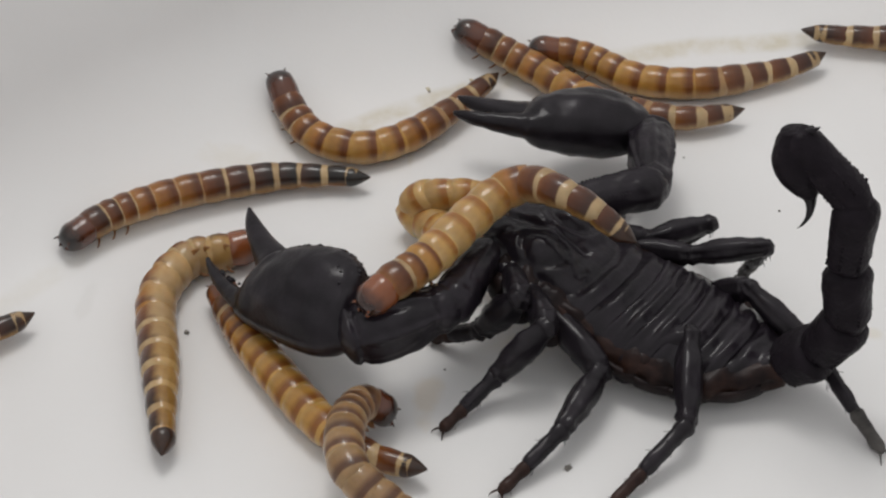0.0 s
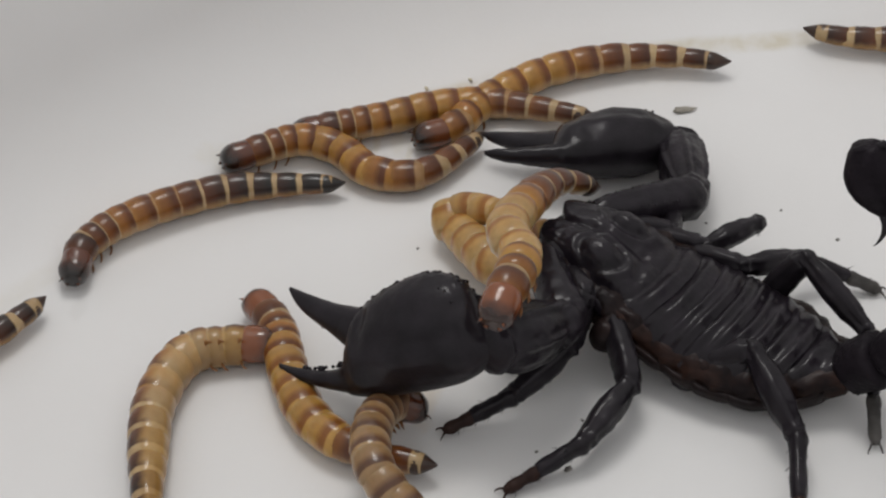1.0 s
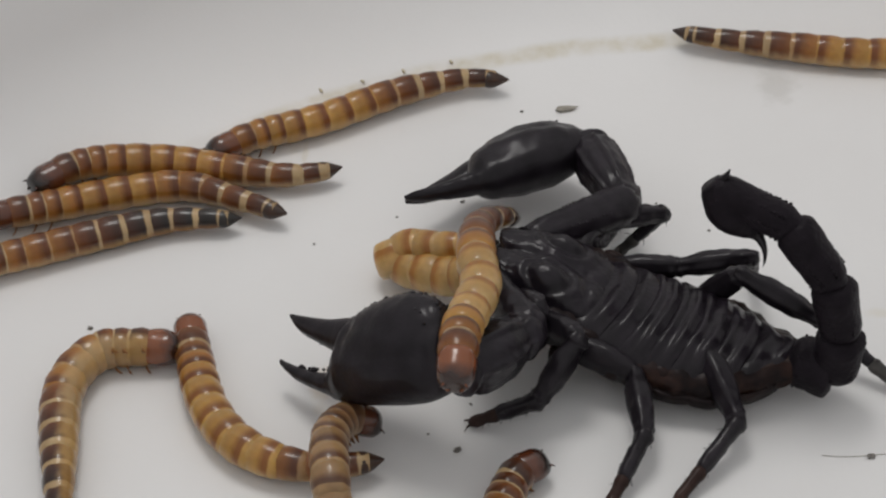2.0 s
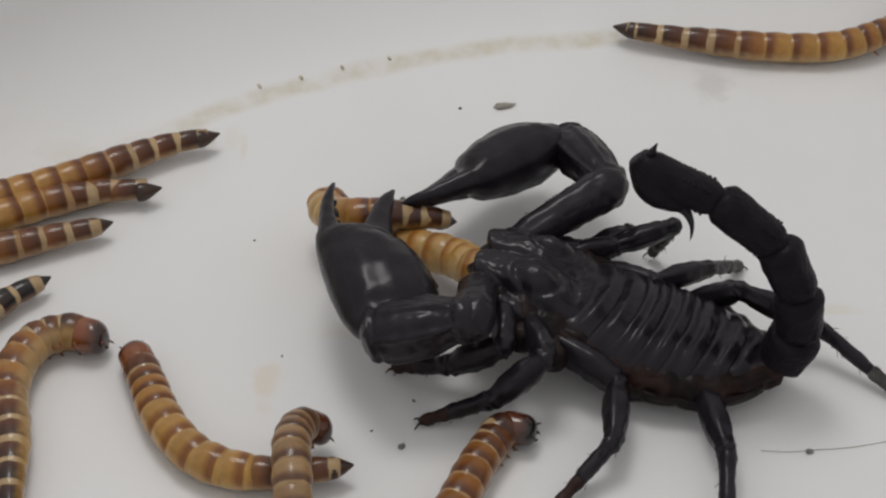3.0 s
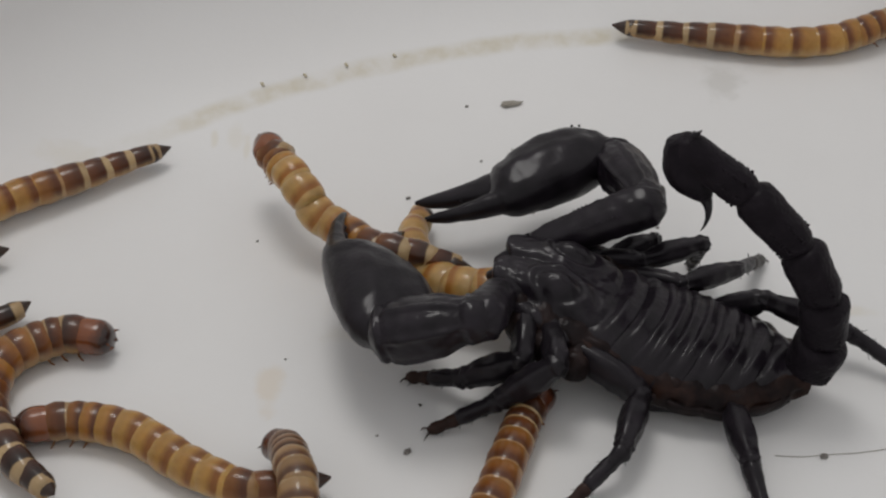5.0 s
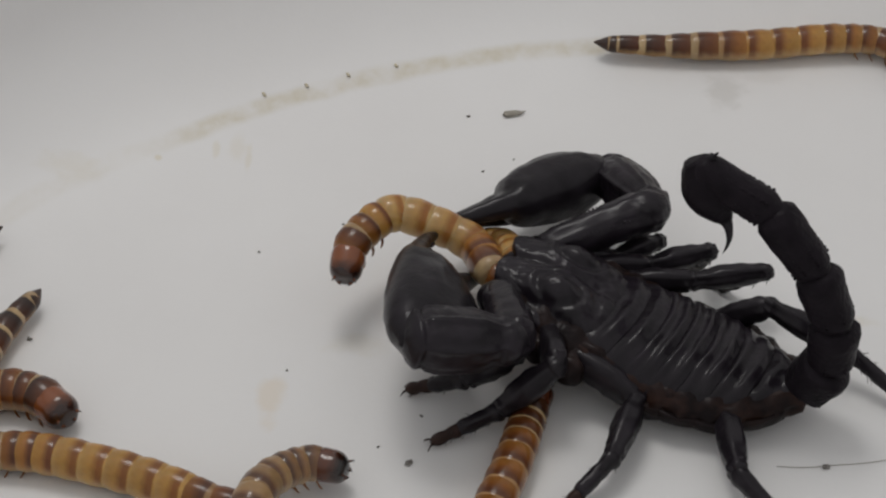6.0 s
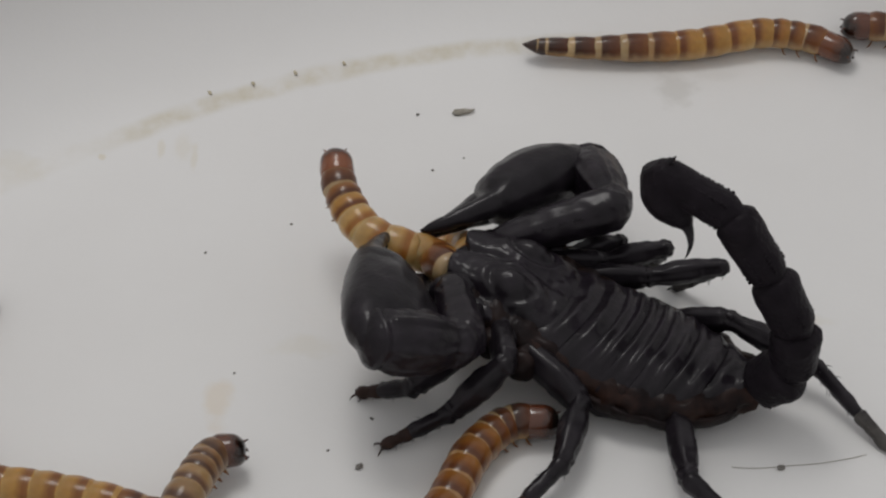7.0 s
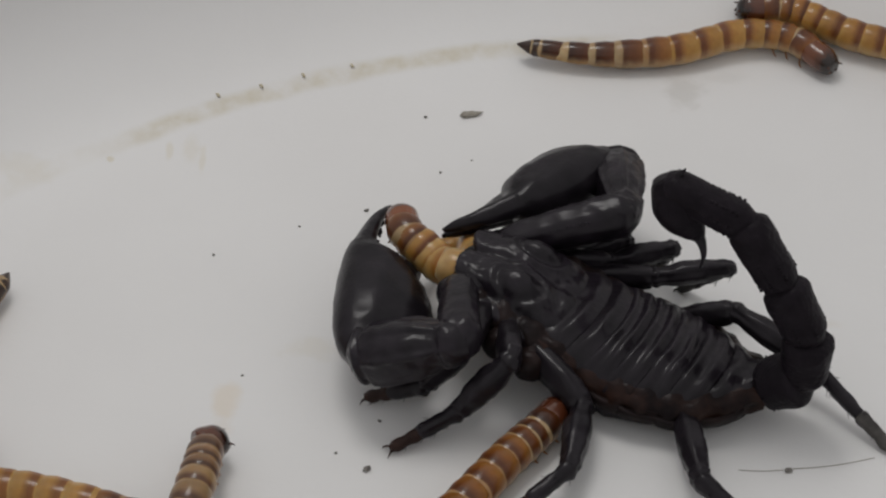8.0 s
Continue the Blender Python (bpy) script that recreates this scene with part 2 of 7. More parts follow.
# ---- the tub ----
def build_tub():
    sweep = math.atan(1 / DRAFT)
    bend = TUB_R - FILLET * math.tan(sweep / 2)
    inner = [(0.0, 0.0)]
    inner += [(bend * k / 30, 0.0) for k in range(1, 30)]
    for k in range(25):
        a = sweep * k / 24
        inner.append((bend + FILLET * math.sin(a), FILLET - FILLET * math.cos(a)))
    inner += [(TUB_R + DRAFT * z, z) for z in (30, 45, 60, 80, 100)]
    rim = [(TUB_R + 36, 102), (TUB_R + 41, 102), (TUB_R + 41, 99), (TUB_R + 37.5, 97)]
    outer = [(TUB_R + 2 + DRAFT * z, z) for z in (80, 40, 10)] + [(TUB_R - 4, -2.2), (0.0, -2.2)]
    bm = bmesh.new()
    rings = []
    for r, z in inner + rim + outer:
        rings.append([(TUB_X + r * math.cos(a), TUB_Y + r * math.sin(a), z) for a in [2 * math.pi * i / 160 for i in range(160)]])
    eps = 0.01
    rings[0] = [(TUB_X + eps * math.cos(2 * math.pi * i / 160), TUB_Y + eps * math.sin(2 * math.pi * i / 160), 0) for i in range(160)]
    rings[-1] = [(TUB_X + eps * math.cos(2 * math.pi * i / 160), TUB_Y + eps * math.sin(2 * math.pi * i / 160), -2.2) for i in range(160)]
    loft(bm, rings)
    ob = part("floor", bm, PLASTIC)
    tagged(ob, "smooth white plastic floor of a round tub, rising into its wall", "tub floor", kind="structure")
    bm = bmesh.new()
    bmesh.ops.create_grid(bm, x_segments=2, y_segments=2, size=0.5)
    for v in bm.verts:
        v.co.z = -0.0023
    table = part("ground", bm, TABLE)
    tagged(table, "plain grey table top under the tub", "table", kind="structure")


build_tub()


# ---- superworms ----
RINGS = 12


def build_worm(label, length, radius, mats, head_mat, tail_dark):
    """Head, twelve rings and a pointed tail; the three front rings carry a pair of legs each."""
    worm = empty("superworm", label, "worm", "superworms in the tub")
    pitch = length / (RINGS + 1.1)
    parts = []
    bm = bmesh.new()
    hl = pitch * 0.74
    tube(bm, resample([(hl, 0, -0.16 * radius, radius * 0.30, radius * 0.24), (hl * 0.92, 0, -0.10 * radius, radius * 0.54, radius * 0.48),
                       (hl * 0.65, 0, -0.05 * radius, radius * 0.76, radius * 0.70), (hl * 0.3, 0, 0, radius * 0.86, radius * 0.82),
                       (-hl * 0.2, 0, 0, radius * 0.88, radius * 0.85), (-hl * 0.6, 0, 0, radius * 0.87, radius * 0.85), (-hl * 0.9, 0, 0, radius * 0.78, radius * 0.76)], 4), n=24)
    roughen(bm, 0.00012, 600.0, length)
    head = part("head", bm, head_mat, worm, "dark glossy head capsule")
    for side in (-1, 1):
        bm = bmesh.new()
        tube(bm, [(0, 0, 0, 0.20, 0.20), (0.4, side * 0.22, 0.02, 0.16, 0.16), (0.75, side * 0.48, -0.1, 0.09, 0.09)], n=8)
        part("antenna", bm, head_mat, head, m=pose(hl * 0.82 * MM, side * radius * 0.45 * MM, 0.1 * radius * MM))
        bm = bmesh.new()
        tube(bm, [(0, 0, 0, 0.35, 0.3), (0.35, -side * 0.2, -0.1, 0.26, 0.24), (0.6, -side * 0.4, -0.1, 0.08, 0.08)], n=8)
        part("jaw", bm, head_mat, head, m=pose(hl * 0.9 * MM, side * radius * 0.36 * MM, -0.25 * radius * MM))
    parts.append((head, 0.55))
    spot = 1.0
    for i in range(RINGS):
        u = i / (RINGS - 1)
        r = radius * (0.94 + 0.07 * math.sin(math.pi * min(1, u * 1.15)) - (0.31 * max(0, (u - 0.64) / 0.36) ** 1.5))
        nxt = r * (0.92 if i > RINGS - 4 else 0.985)
        bm = bmesh.new()
        span = (0.95, 0.66, 0.70, 0.88)[i] if i < 4 else 1.1
        h = pitch * span / 2
        spot += span
        f = (0.92, 0.97)[i] if i < 2 else 1.0
        tube(bm, [(h * 1.2, 0, 0, r * 0.84 * f, r * 0.82 * f), (h * 1.0, 0, 0, r * 0.915 * f, r * 0.905 * f), (h * 0.74, 0, 0, r * 0.970 * (0.25 + 0.75 * f), r * 0.965 * (0.25 + 0.75 * f)), (h * 0.1, 0, 0, r * 1.02, r * 1.02),
                  (-h * 0.5, 0, 0, (r + nxt) / 2, (r + nxt) / 2), (-h * 0.86, 0, 0, nxt * 0.980, nxt * 0.975), (-h * 1.02, 0, 0, nxt * 0.945, nxt * 0.94),
                  (-h * 1.5, 0, 0, nxt * 0.84, nxt * 0.83)], n=26, belly=0.93)
        roughen(bm, 0.00010, 700.0, i + length)
        ring = part("ring", bm, mats[i], worm)
        parts.append((ring, spot - span / 2))
        if i < 3:
            for side in (-1, 1):
                bm = bmesh.new()
                tube(bm, [(0, 0, 0, 0.42, 0.42), (0.25, side * 0.35, -0.35, 0.34, 0.34), (0.5, side * 0.55, -0.8, 0.22, 0.22), (0.9, side * 0.6, -1.2, 0.07, 0.07)], n=8)
                part("leg", bm, WORM_LEG, ring, m=pose(0.3 * h * MM, side * r * 0.55 * MM, -r * 0.68 * MM))
    r = radius * 0.60
    bm = bmesh.new()
    h = pitch * 1.0
    tube(bm, resample([(h * 0.55, 0, 0, r * 0.86, r * 0.84), (h * 0.4, 0, 0, r * 0.96, r * 0.94), (0.15 * h, 0, 0, r * 0.88, r * 0.84),
                       (-h * 0.15, 0, 0.05 * r, r * 0.56, r * 0.50), (-h * 0.48, 0, 0.16 * r, r * 0.08, r * 0.08)], 3), n=20)
    tip = part("tail_tip", bm, tail_dark, worm, "dark pointed tail tip")
    parts.append((tip, spot + 0.40))
    return dict(worm=worm, parts=parts, pitch=pitch, rows={}, radius=radius)


def skin(front, middle, tail, n_tail=4, n_front=3, grades=GRADES):
    """Shades along the body: front rings, an even middle, and a tail that darkens towards its tip."""
    out = []
    for i in range(RINGS):
        g = middle
        if i < n_front:
            g = middle + (front - middle) * (1 - i / n_front)
        if i >= RINGS - n_tail:
            g = middle + (tail - middle) * ((i - RINGS + n_tail + 1) / n_tail) ** 0.55
        out.append(grades[max(0, min(12, round(g * 12)))])
    return out


worm_d = build_worm("brown superworm with a black-banded tail on the tub floor", 50, 2.6, skin(0.72, 0.52, 1.0, 6), HEAD_DARK, TIP_BLACK)
worm_g = build_worm("amber superworm with a dark brown tail on white plastic", 53, 2.7, skin(0.52, 0.30, 0.74, 5), HEAD, TIP_BROWN)
worm_f = build_worm("amber superworm with a reddish brown front on the tub floor", 52, 2.75, skin(0.66, 0.31, 0.66, 4, 4), HEAD_DARK, TIP_BROWN)
worm_h = build_worm("curving amber superworm with a dark head on the tub floor", 51, 2.7, skin(0.68, 0.31, 0.66, 5, 4), HEAD_DARK, TIP_BROWN)
worm_e = build_worm("superworm with a dark brown and cream ringed tail", 48, 2.7, skin(0.5, 0.42, 0.86, 5), HEAD, TIP_BROWN)
worm_v = build_worm("fat golden superworm bent round on the tub floor", 48, 3.0, skin(0.72, 0.40, 0.86, 6, 5), HEAD_RED, TIP_BROWN)
worm_u = build_worm("golden superworm lying under another worm", 48, 2.8, skin(0.58, 0.27, 0.62, 3, 4), HEAD_RED, TIP_BROWN)
worm_s = build_worm("short pale brown superworm arched over another worm", 40, 2.6, skin(0.50, 0.30, 0.5, 3, 4, GREY_GRADES), HEAD_DARK, TIP_BROWN)
worm_n = build_worm("reddish brown superworm creeping under the scorpion", 44, 2.65, skin(0.72, 0.53, 0.62, 3), HEAD_DARK, TIP_BROWN)
worm_r = build_worm("amber superworm with a dark ringed tail along the tub wall", 57, 2.7, skin(0.58, 0.36, 0.78, 5), HEAD, TIP_BROWN)
worm_k = build_worm("amber superworm with a dark head by the tub wall", 48, 2.8, skin(0.6, 0.36, 0.7, 3), HEAD_DARK, TIP_BROWN)
worm_m = build_worm("amber superworm seized by the scorpion, its tail dark brown", 46, 2.80, skin(0.60, 0.20, 0.78, 5), HEAD_RED, TIP_BROWN)
worm_p = build_worm("pale superworm held in the scorpion's mouth", 44, 3.1, skin(0.3, 0.20, 0.22, 1), HEAD_RED, TIP_BROWN)


# ---- the scorpion ----
scorpion = empty("scorpion", "glossy black scorpion with large claws, gripping a superworm", "scorpion")


def sag(x):
    """The back hangs a little between the raised front and the tail."""
    return -1.8 * (1 - ((x + 12) / 15) ** 2) if x < 3 else 0.16 * (x - 3) * (1 - 0.02 * (x - 3))


def shield(name, mat, x0, x1, half, height, bow=0.0, edge=0.8, nu=10, nv=22, z0=7.0, rear_lip=0.0, shape=None, label="", flat=3.0, even=True):
    """A domed back plate from x0 (front) to x1 (back), mm; half(u), height(u) give its width and rise."""
    bm = bmesh.new()
    top, low = [], []
    for i in range(nu + 1):
        u = i / nu
        a, b = [], []
        for j in range(nv + 1):
            v = -1 + 2 * j / nv
            y = v * half(u)
            x = x0 + (x1 - x0) * u + bow * (1 - v * v) * (1 if even else u)
            z = z0 + height(u) * (1 - abs(v) ** flat) ** 0.62
            if shape:
                x, y, z = shape(u, v, x, y, z)
            z += rear_lip * max(0, (u - 0.72) / 0.28) ** 2 * (1 - v ** 4) + sag(x)
            a.append(bm.verts.new(Vector((x, y, z)) * MM))
            b.append(bm.verts.new(Vector((x, y * 0.97, z - edge)) * MM))
        top.append(a)
        low.append(b)
    for i in range(nu):
        for j in range(nv):
            bm.faces.new((top[i][j], top[i][j + 1], top[i + 1][j + 1], top[i + 1][j]))
            bm.faces.new((low[i][j], low[i + 1][j], low[i + 1][j + 1], low[i][j + 1]))
    for j in range(nv):
        for i in (0, nu):
            bm.faces.new((top[i][j], low[i][j], low[i][j + 1], top[i][j + 1]))
    for i in range(nu):
        for j in (0, nv):
            bm.faces.new((top[i][j], top[i + 1][j], low[i + 1][j], low[i][j]))
    return part(name, bm, mat, scorpion, label)


def carapace_shape(u, v, x, y, z):
    front = max(0.0, 1 - u / 0.6)
    w = abs(v)
    x -= 1.7 * front ** 2 * math.exp(-(v / 0.24) ** 2)                      # shallow notch in the front edge
    x -= 2.2 * front ** 2 * w ** 4                                         # rounded front corners
    z += 0.75 * math.exp(-math.hypot((w - 0.46) / 0.40, (u - 0.55) / 0.32) ** 2.4)     # a broad swell on each side
    d = math.hypot((w - 0.48) / 0.21, (u - 0.53) / 0.135)
    z += 0.95 * math.exp(-d ** 3 * 0.9)                                      # with a round knob on it
    z += 0.22 * math.exp(-((d - 1.75) / 0.22) ** 2) - 0.26 * math.exp(-((d - 1.28) / 0.20) ** 2)
    z -= 0.70 * math.exp(-(v / 0.08) ** 2) * (0.5 + 0.5 * front)                # groove along the middle
    z += 0.9 * math.exp(-((u - 0.46) / 0.08) ** 2 - (v / 0.14) ** 2)          # eye mound in the groove
    z -= 0.50 * math.exp(-((u - 0.74 - 0.22 * w) / 0.045) ** 2) * math.exp(-((w - 0.28) / 0.28) ** 2)   # furrows that fork behind it
    z -= 0.75 * math.exp(-((w - 0.83) / 0.065) ** 2)                             # valley inside the rim
    lip = max(0.0, (w - 0.90) / 0.10)
    y += math.copysign(1.1 * lip * lip * (3 - 2 * lip), v)                        # a raised rim that stands out
    z += 0.75 * lip * (1 - 0.4 * lip)
    z -= 0.30 * math.exp(-((u - 0.94) / 0.03) ** 2)
    p = Vector((x, y, 0))
    z += 0.10 * noise.noise(p * 0.30) + 0.10 * noise.noise(p * 0.9) + 0.05 * noise.noise(p * 2.2) - 0.16 * abs(noise.noise(p * 0.75 + Vector((3, 1, 5))))
    return x, y, z


carapace = shield("carapace", CHITIN, 17.6, 1.4, lambda u: 6.6 + 2.5 * min(1, u * 1.15) ** 0.85, lambda u: 4.2 * (1 - 0.36 * max(0.0, 1 - u / 0.62) ** 2.2), z0=4.7, edge=1.2, nu=64, nv=96, shape=carapace_shape, flat=3.0, bow=-2.8, even=False,
                  label="glossy black head shield with a middle groove")
for side in (-1, 1):
    bm = bmesh.new()
    bmesh.ops.create_uvsphere(bm, u_segments=12, v_segments=8, radius=0.5 * MM)
    part("eye", bm, EYE, carapace, m=pose(9.3 * MM, side * 0.75 * MM, (8.6 + sag(9.3)) * MM))
    for k in range(3):
        bm = bmesh.new()
        bmesh.ops.create_uvsphere(bm, u_segments=10, v_segments=7, radius=0.3 * MM)
        part("side_eye", bm, EYE, carapace, m=pose((15.2 - 0.8 * k) * MM, side * (5.9 + 0.25 * k) * MM, (6.5 + 0.1 * k + sag(16)) * MM))

BACK_X = [2.2, -1.0, -4.4, -8.0, -11.8, -15.9, -20.4, -26.8]
BACK_HALF = [9.3, 9.9, 10.4, 10.7, 10.6, 10.0, 8.4, 4.0]
BACK_TOP = [4.4, 4.9, 5.4, 5.7, 5.7, 5.3, 4.6, 3.3]


def along_back(table, x):
    for i in range(7):
        if x >= BACK_X[i + 1] or i == 6:
            return table[i] + (table[i + 1] - table[i]) * (x - BACK_X[i]) / (BACK_X[i + 1] - BACK_X[i])


def back_plate(i, nu=22, nv=72):
    """One of seven overlapping plates that share the swell of the back; each lifts towards its hind edge."""
    bm = bmesh.new()
    x0, x1 = BACK_X[i] + 1.1, BACK_X[i + 1]
    top, low = [], []
    for k in range(nu + 1):
        u = k / nu
        a, b = [], []
        for j in range(nv + 1):
            v = -1 + 2 * j / nv
            xm = x0 + (x1 - x0) * u
            y = v * along_back(BACK_HALF, xm)
            x = xm - (2.7 + 0.055 * xm) * (1 - v * v) + u * (0.18 * noise.noise(Vector((i * 2.3, y * 0.4, 4.0))) + 0.06 * noise.noise(Vector((i * 1.3, y * 1.3, 9.0))))
            z = 4.9 + along_back(BACK_TOP, xm) * (1 - abs(v) ** 2.5) ** 0.62
            p = Vector((x, y, 0))
            wave = 0.09 * noise.noise(Vector((y * 0.30, i * 5.0, 7)))
            rise = 0.66 + 0.09 * noise.noise(Vector((y * 0.35, i * 3.0, 0)))
            z += -0.55 + (rise * math.sin(0.5 * math.pi * min(1.0, u / 0.72)) - 0.16 * max(0.0, (u - 0.72) / 0.28) ** 2) * (1 - v ** 4)
            for mid, seed in (((0.56, 3),), ((0.32, 3), (0.76, 11)))[i > 1]:                                                  # two low ridges across each plate
                fold = 0.60 + 0.20 * noise.noise(Vector((y * 0.18, i * 2.0, seed)))
                z += fold * math.exp(-((u - mid - wave) / (0.20 if i < 2 else 0.13)) ** 2) * (1 - v ** 4)
            z += (0.10 * noise.noise(p * 0.35) + 0.06 * noise.noise(p * 0.9 + Vector((0, 0, 3))) + 0.04 * noise.noise(p * 2.0)) * (1 - v ** 6)
            z += sag(x)
            a.append(bm.verts.new(Vector((x, y, z)) * MM))
            b.append(bm.verts.new(Vector((x, y * 0.98, z - 0.42)) * MM))
        top.append(a)
        low.append(b)
    for k in range(nu):
        for j in range(nv):
            bm.faces.new((top[k][j], top[k][j + 1], top[k + 1][j + 1], top[k + 1][j]))
            bm.faces.new((low[k][j], low[k + 1][j], low[k + 1][j + 1], low[k][j + 1]))
        for j in (0, nv):
            bm.faces.new((top[k][j], top[k + 1][j], low[k + 1][j], low[k][j]))
    for j in range(nv):
        for k in (0, nu):
            bm.faces.new((top[k][j], low[k][j], low[k][j + 1], top[k][j + 1]))
    return part("back_plate", bm, CHITIN, scorpion)


for i in range(7):
    back_plate(i)

bm = bmesh.new()
tube(bm, resample([(15.5, 0, 4.4, 4.6, 2.0), (12, 0, 4.5, 7.2, 2.7), (5, 0, 4.7, 9.3, 3.0), (-3, 0, 5.1, 10.4, 3.1), (-12, 0, 5.5, 11.2, 3.1), (-19, 0, 5.6, 9.9, 3.0),
                   (-24, 0, 5.9, 6.6, 2.7), (-27.0, 0, 6.6, 4.2, 2.4), (-28.6, 0, 7.0, 3.0, 1.9)], 8), n=64, e=2.2, belly=1.6)
for v in bm.verts:
    v.co.z += sag(v.co.x / MM) * MM
for v in bm.verts:
    p = v.co / MM
    fold = math.sin(p.x * 1.7 + 1.2 * noise.noise(p * 0.4)) * 0.34 + 0.6 * noise.noise(p * 0.5) + 0.40 * noise.noise(p * 1.2)
    v.co += Vector((0, math.copysign(1, p.y) * 0.8, 0.25)) * fold * MM * (0.3 if abs(p.z - 4) > 3 else 1.0)
part("underside", bm, MEMBRANE, scorpion, "dark brown folded skin of the belly and flanks")


def belly_plate(x0, x1):
    """A smooth dark plate wrapped round the belly and the lower flanks."""
    bm = bmesh.new()
    rows = []
    for k in range(13):
        u = k / 12
        x = x0 + (x1 - x0) * u
        cz, ry, rz = (along_belly(x, c) for c in (2, 3, 4))
        grow = 0.30 + 0.42 * math.sin(math.pi * u) ** 0.6
        row = []
        for j in range(37):
            a = math.pi * (1.03 + 0.94 * j / 36)
            c, sn = math.cos(a), math.sin(a)
            y = math.copysign(abs(c) ** (2 / 2.2), c) * (ry + grow)
            z = cz - abs(sn) ** (2 / 2.2) * (rz + grow * 0.7) * 1.6 + sag(x)
            p = Vector((x, y, z))
            row.append(p + Vector((0, c, 0)) * 0.25 * noise.noise(p * 0.4))
        rows.append(row)
    inner = [[Vector((p.x, p.y * 0.95, p.z + 0.5)) for p in r] for r in rows]
    loft(bm, [r + list(reversed(q)) for r, q in zip(rows, inner)])
    part("belly_plate", bm, BELLY_SKIN, scorpion)


BELLY = [(15.5, 0, 4.4, 4.6, 2.0), (12, 0, 4.5, 7.2, 2.7), (5, 0, 4.7, 9.3, 3.0), (-3, 0, 5.1, 10.4, 3.1), (-12, 0, 5.5, 11.2, 3.1), (-19, 0, 5.6, 9.9, 3.0), (-24, 0, 5.9, 6.6, 2.7), (-27.0, 0, 6.6, 4.2, 2.4)]


def along_belly(x, c):
    for a, b in zip(BELLY, BELLY[1:]):
        if x >= b[0]:
            return a[c] + (b[c] - a[c]) * (x - a[0]) / (b[0] - a[0])
    return BELLY[-1][c]


for x0, x1 in ((-1.0, -6.4), (-6.0, -11.4), (-11.0, -16.4), (-16.0, -21.2), (-20.8, -26.4)):
    belly_plate(x0, x1)

for side in (-1, 1):
    bm = bmesh.new()
    tube(bm, resample([(0, 0, 0, 1.6, 1.7), (2.2, 0, 0.1, 1.9, 2.0), (4.4, 0, 0, 1.5, 1.6), (6.2, -side * 0.3, -0.5, 0.4, 0.5)], 3), n=16)
    part("mouth_claw", bm, CHITIN_DULL, scorpion, "short blunt mouth claw", m=pose(12.3 * MM, side * 2.1 * MM, 6.4 * MM, 0, 8, 0))

# lumpy flanks of the chest, out of which the hips come
for side in (-1, 1):
    bm = bmesh.new()
    tube(bm, resample([(-4.5, 0, 0.6, 0.6, 0.6), (-3.0, 0, 0.4, 2.0, 1.9), (1.0, 0, 0.2, 3.0, 2.8), (6.0, -side * 0.4, 0.6, 3.2, 3.0), (11.0, -side * 1.2, 1.2, 3.0, 2.8), (14.5, -side * 2.2, 1.6, 2.2, 2.2), (16.5, -side * 2.6, 1.8, 0.6, 0.6)], 8), n=36, e=2.2)
    for v in bm.verts:
        p = v.co / MM
        v.co += Vector((0, p.y, p.z)).normalized() * (0.22 * math.cos(p.x * 1.45 + 0.6) + 0.50 * noise.noise(p * 0.8 + Vector((0, 0, side * 4.0))) + 0.22 * noise.noise(p * 1.5)) * MM
    part("chest_flank", bm, BELLY_SKIN, scorpion, "lumpy dark brown flank of the chest", m=pose(0, side * 7.0 * MM, 3.9 * MM))

# hip blocks under the flanks
HIPS = dict(leg_near_a=(11.0, 6.8, 5.0), leg_near_b=(7.0, 8.2, 4.6), leg_near_c=(2.0, 9.0, 3.8), leg_near_d=(-9.0, 9.0, 0.9))
HIPS.update({k.replace("near", "far"): (x, -y, z) for k, (x, y, z) in list(HIPS.items())})
HIPS["leg_far_d"] = (-11.5, -8.8, 2.4)
HIPS.update(palp_near=(15.0, 7.2, 7.0), palp_far=(13.0, -6.6, 6.6))
for name, (x, y, z) in HIPS.items():
    s = 1 if y > 0 else -1
    bm = bmesh.new()
    if name.startswith("leg"):
        tube(bm, resample([(-1.0, 0, 0, 1.5, 1.8), (2.0, 0, 0.0, 2.5, 3.0), (4.6, 0, 0.0, 2.5, 2.9), (6.2, 0, -0.1, 1.9, 2.2), (6.9, 0, -0.2, 2.2, 2.4), (8.0, 0, -0.2, 1.9, 2.1), (8.9, 0, -0.3, 0.9, 1.0)], 4), n=22)
        roughen(bm, 0.0005, 420.0, x)
        part("hip", bm, BELLY_SKIN, scorpion, m=pose(x * MM, (y - s * (4.8 if name[-1] != "d" else 7.0)) * MM, (z - 0.5 if name[-1] != "d" else 3.6) * MM, 0, 0, 90 * s + (0 if name[-1] != "d" else s * 18)))
    else:
        tube(bm, resample([(-5, 0, 0, 1.8, 2.0), (-2.0, 0, 0.1, 2.6, 2.6), (1.2, 0, 0.1, 2.8, 2.7), (3.2, 0, 0.0, 2.0, 2.0), (4.0, 0, 0, 1.0, 1.0)], 3), n=18)
        roughen(bm, 0.0003, 500.0, y)
        part("palp_hip", bm, CHITIN_DULL, scorpion, m=pose((x - 0.5) * MM, (y - s * 1.2) * MM, (z - 1.0) * MM, 0, 0, 50 * s))


def granules(bm, pts, size):
    for p in pts:
        bmesh.ops.create_icosphere(bm, subdivisions=1, radius=size * MM, matrix=Matrix.Translation(Vector(p) * MM))


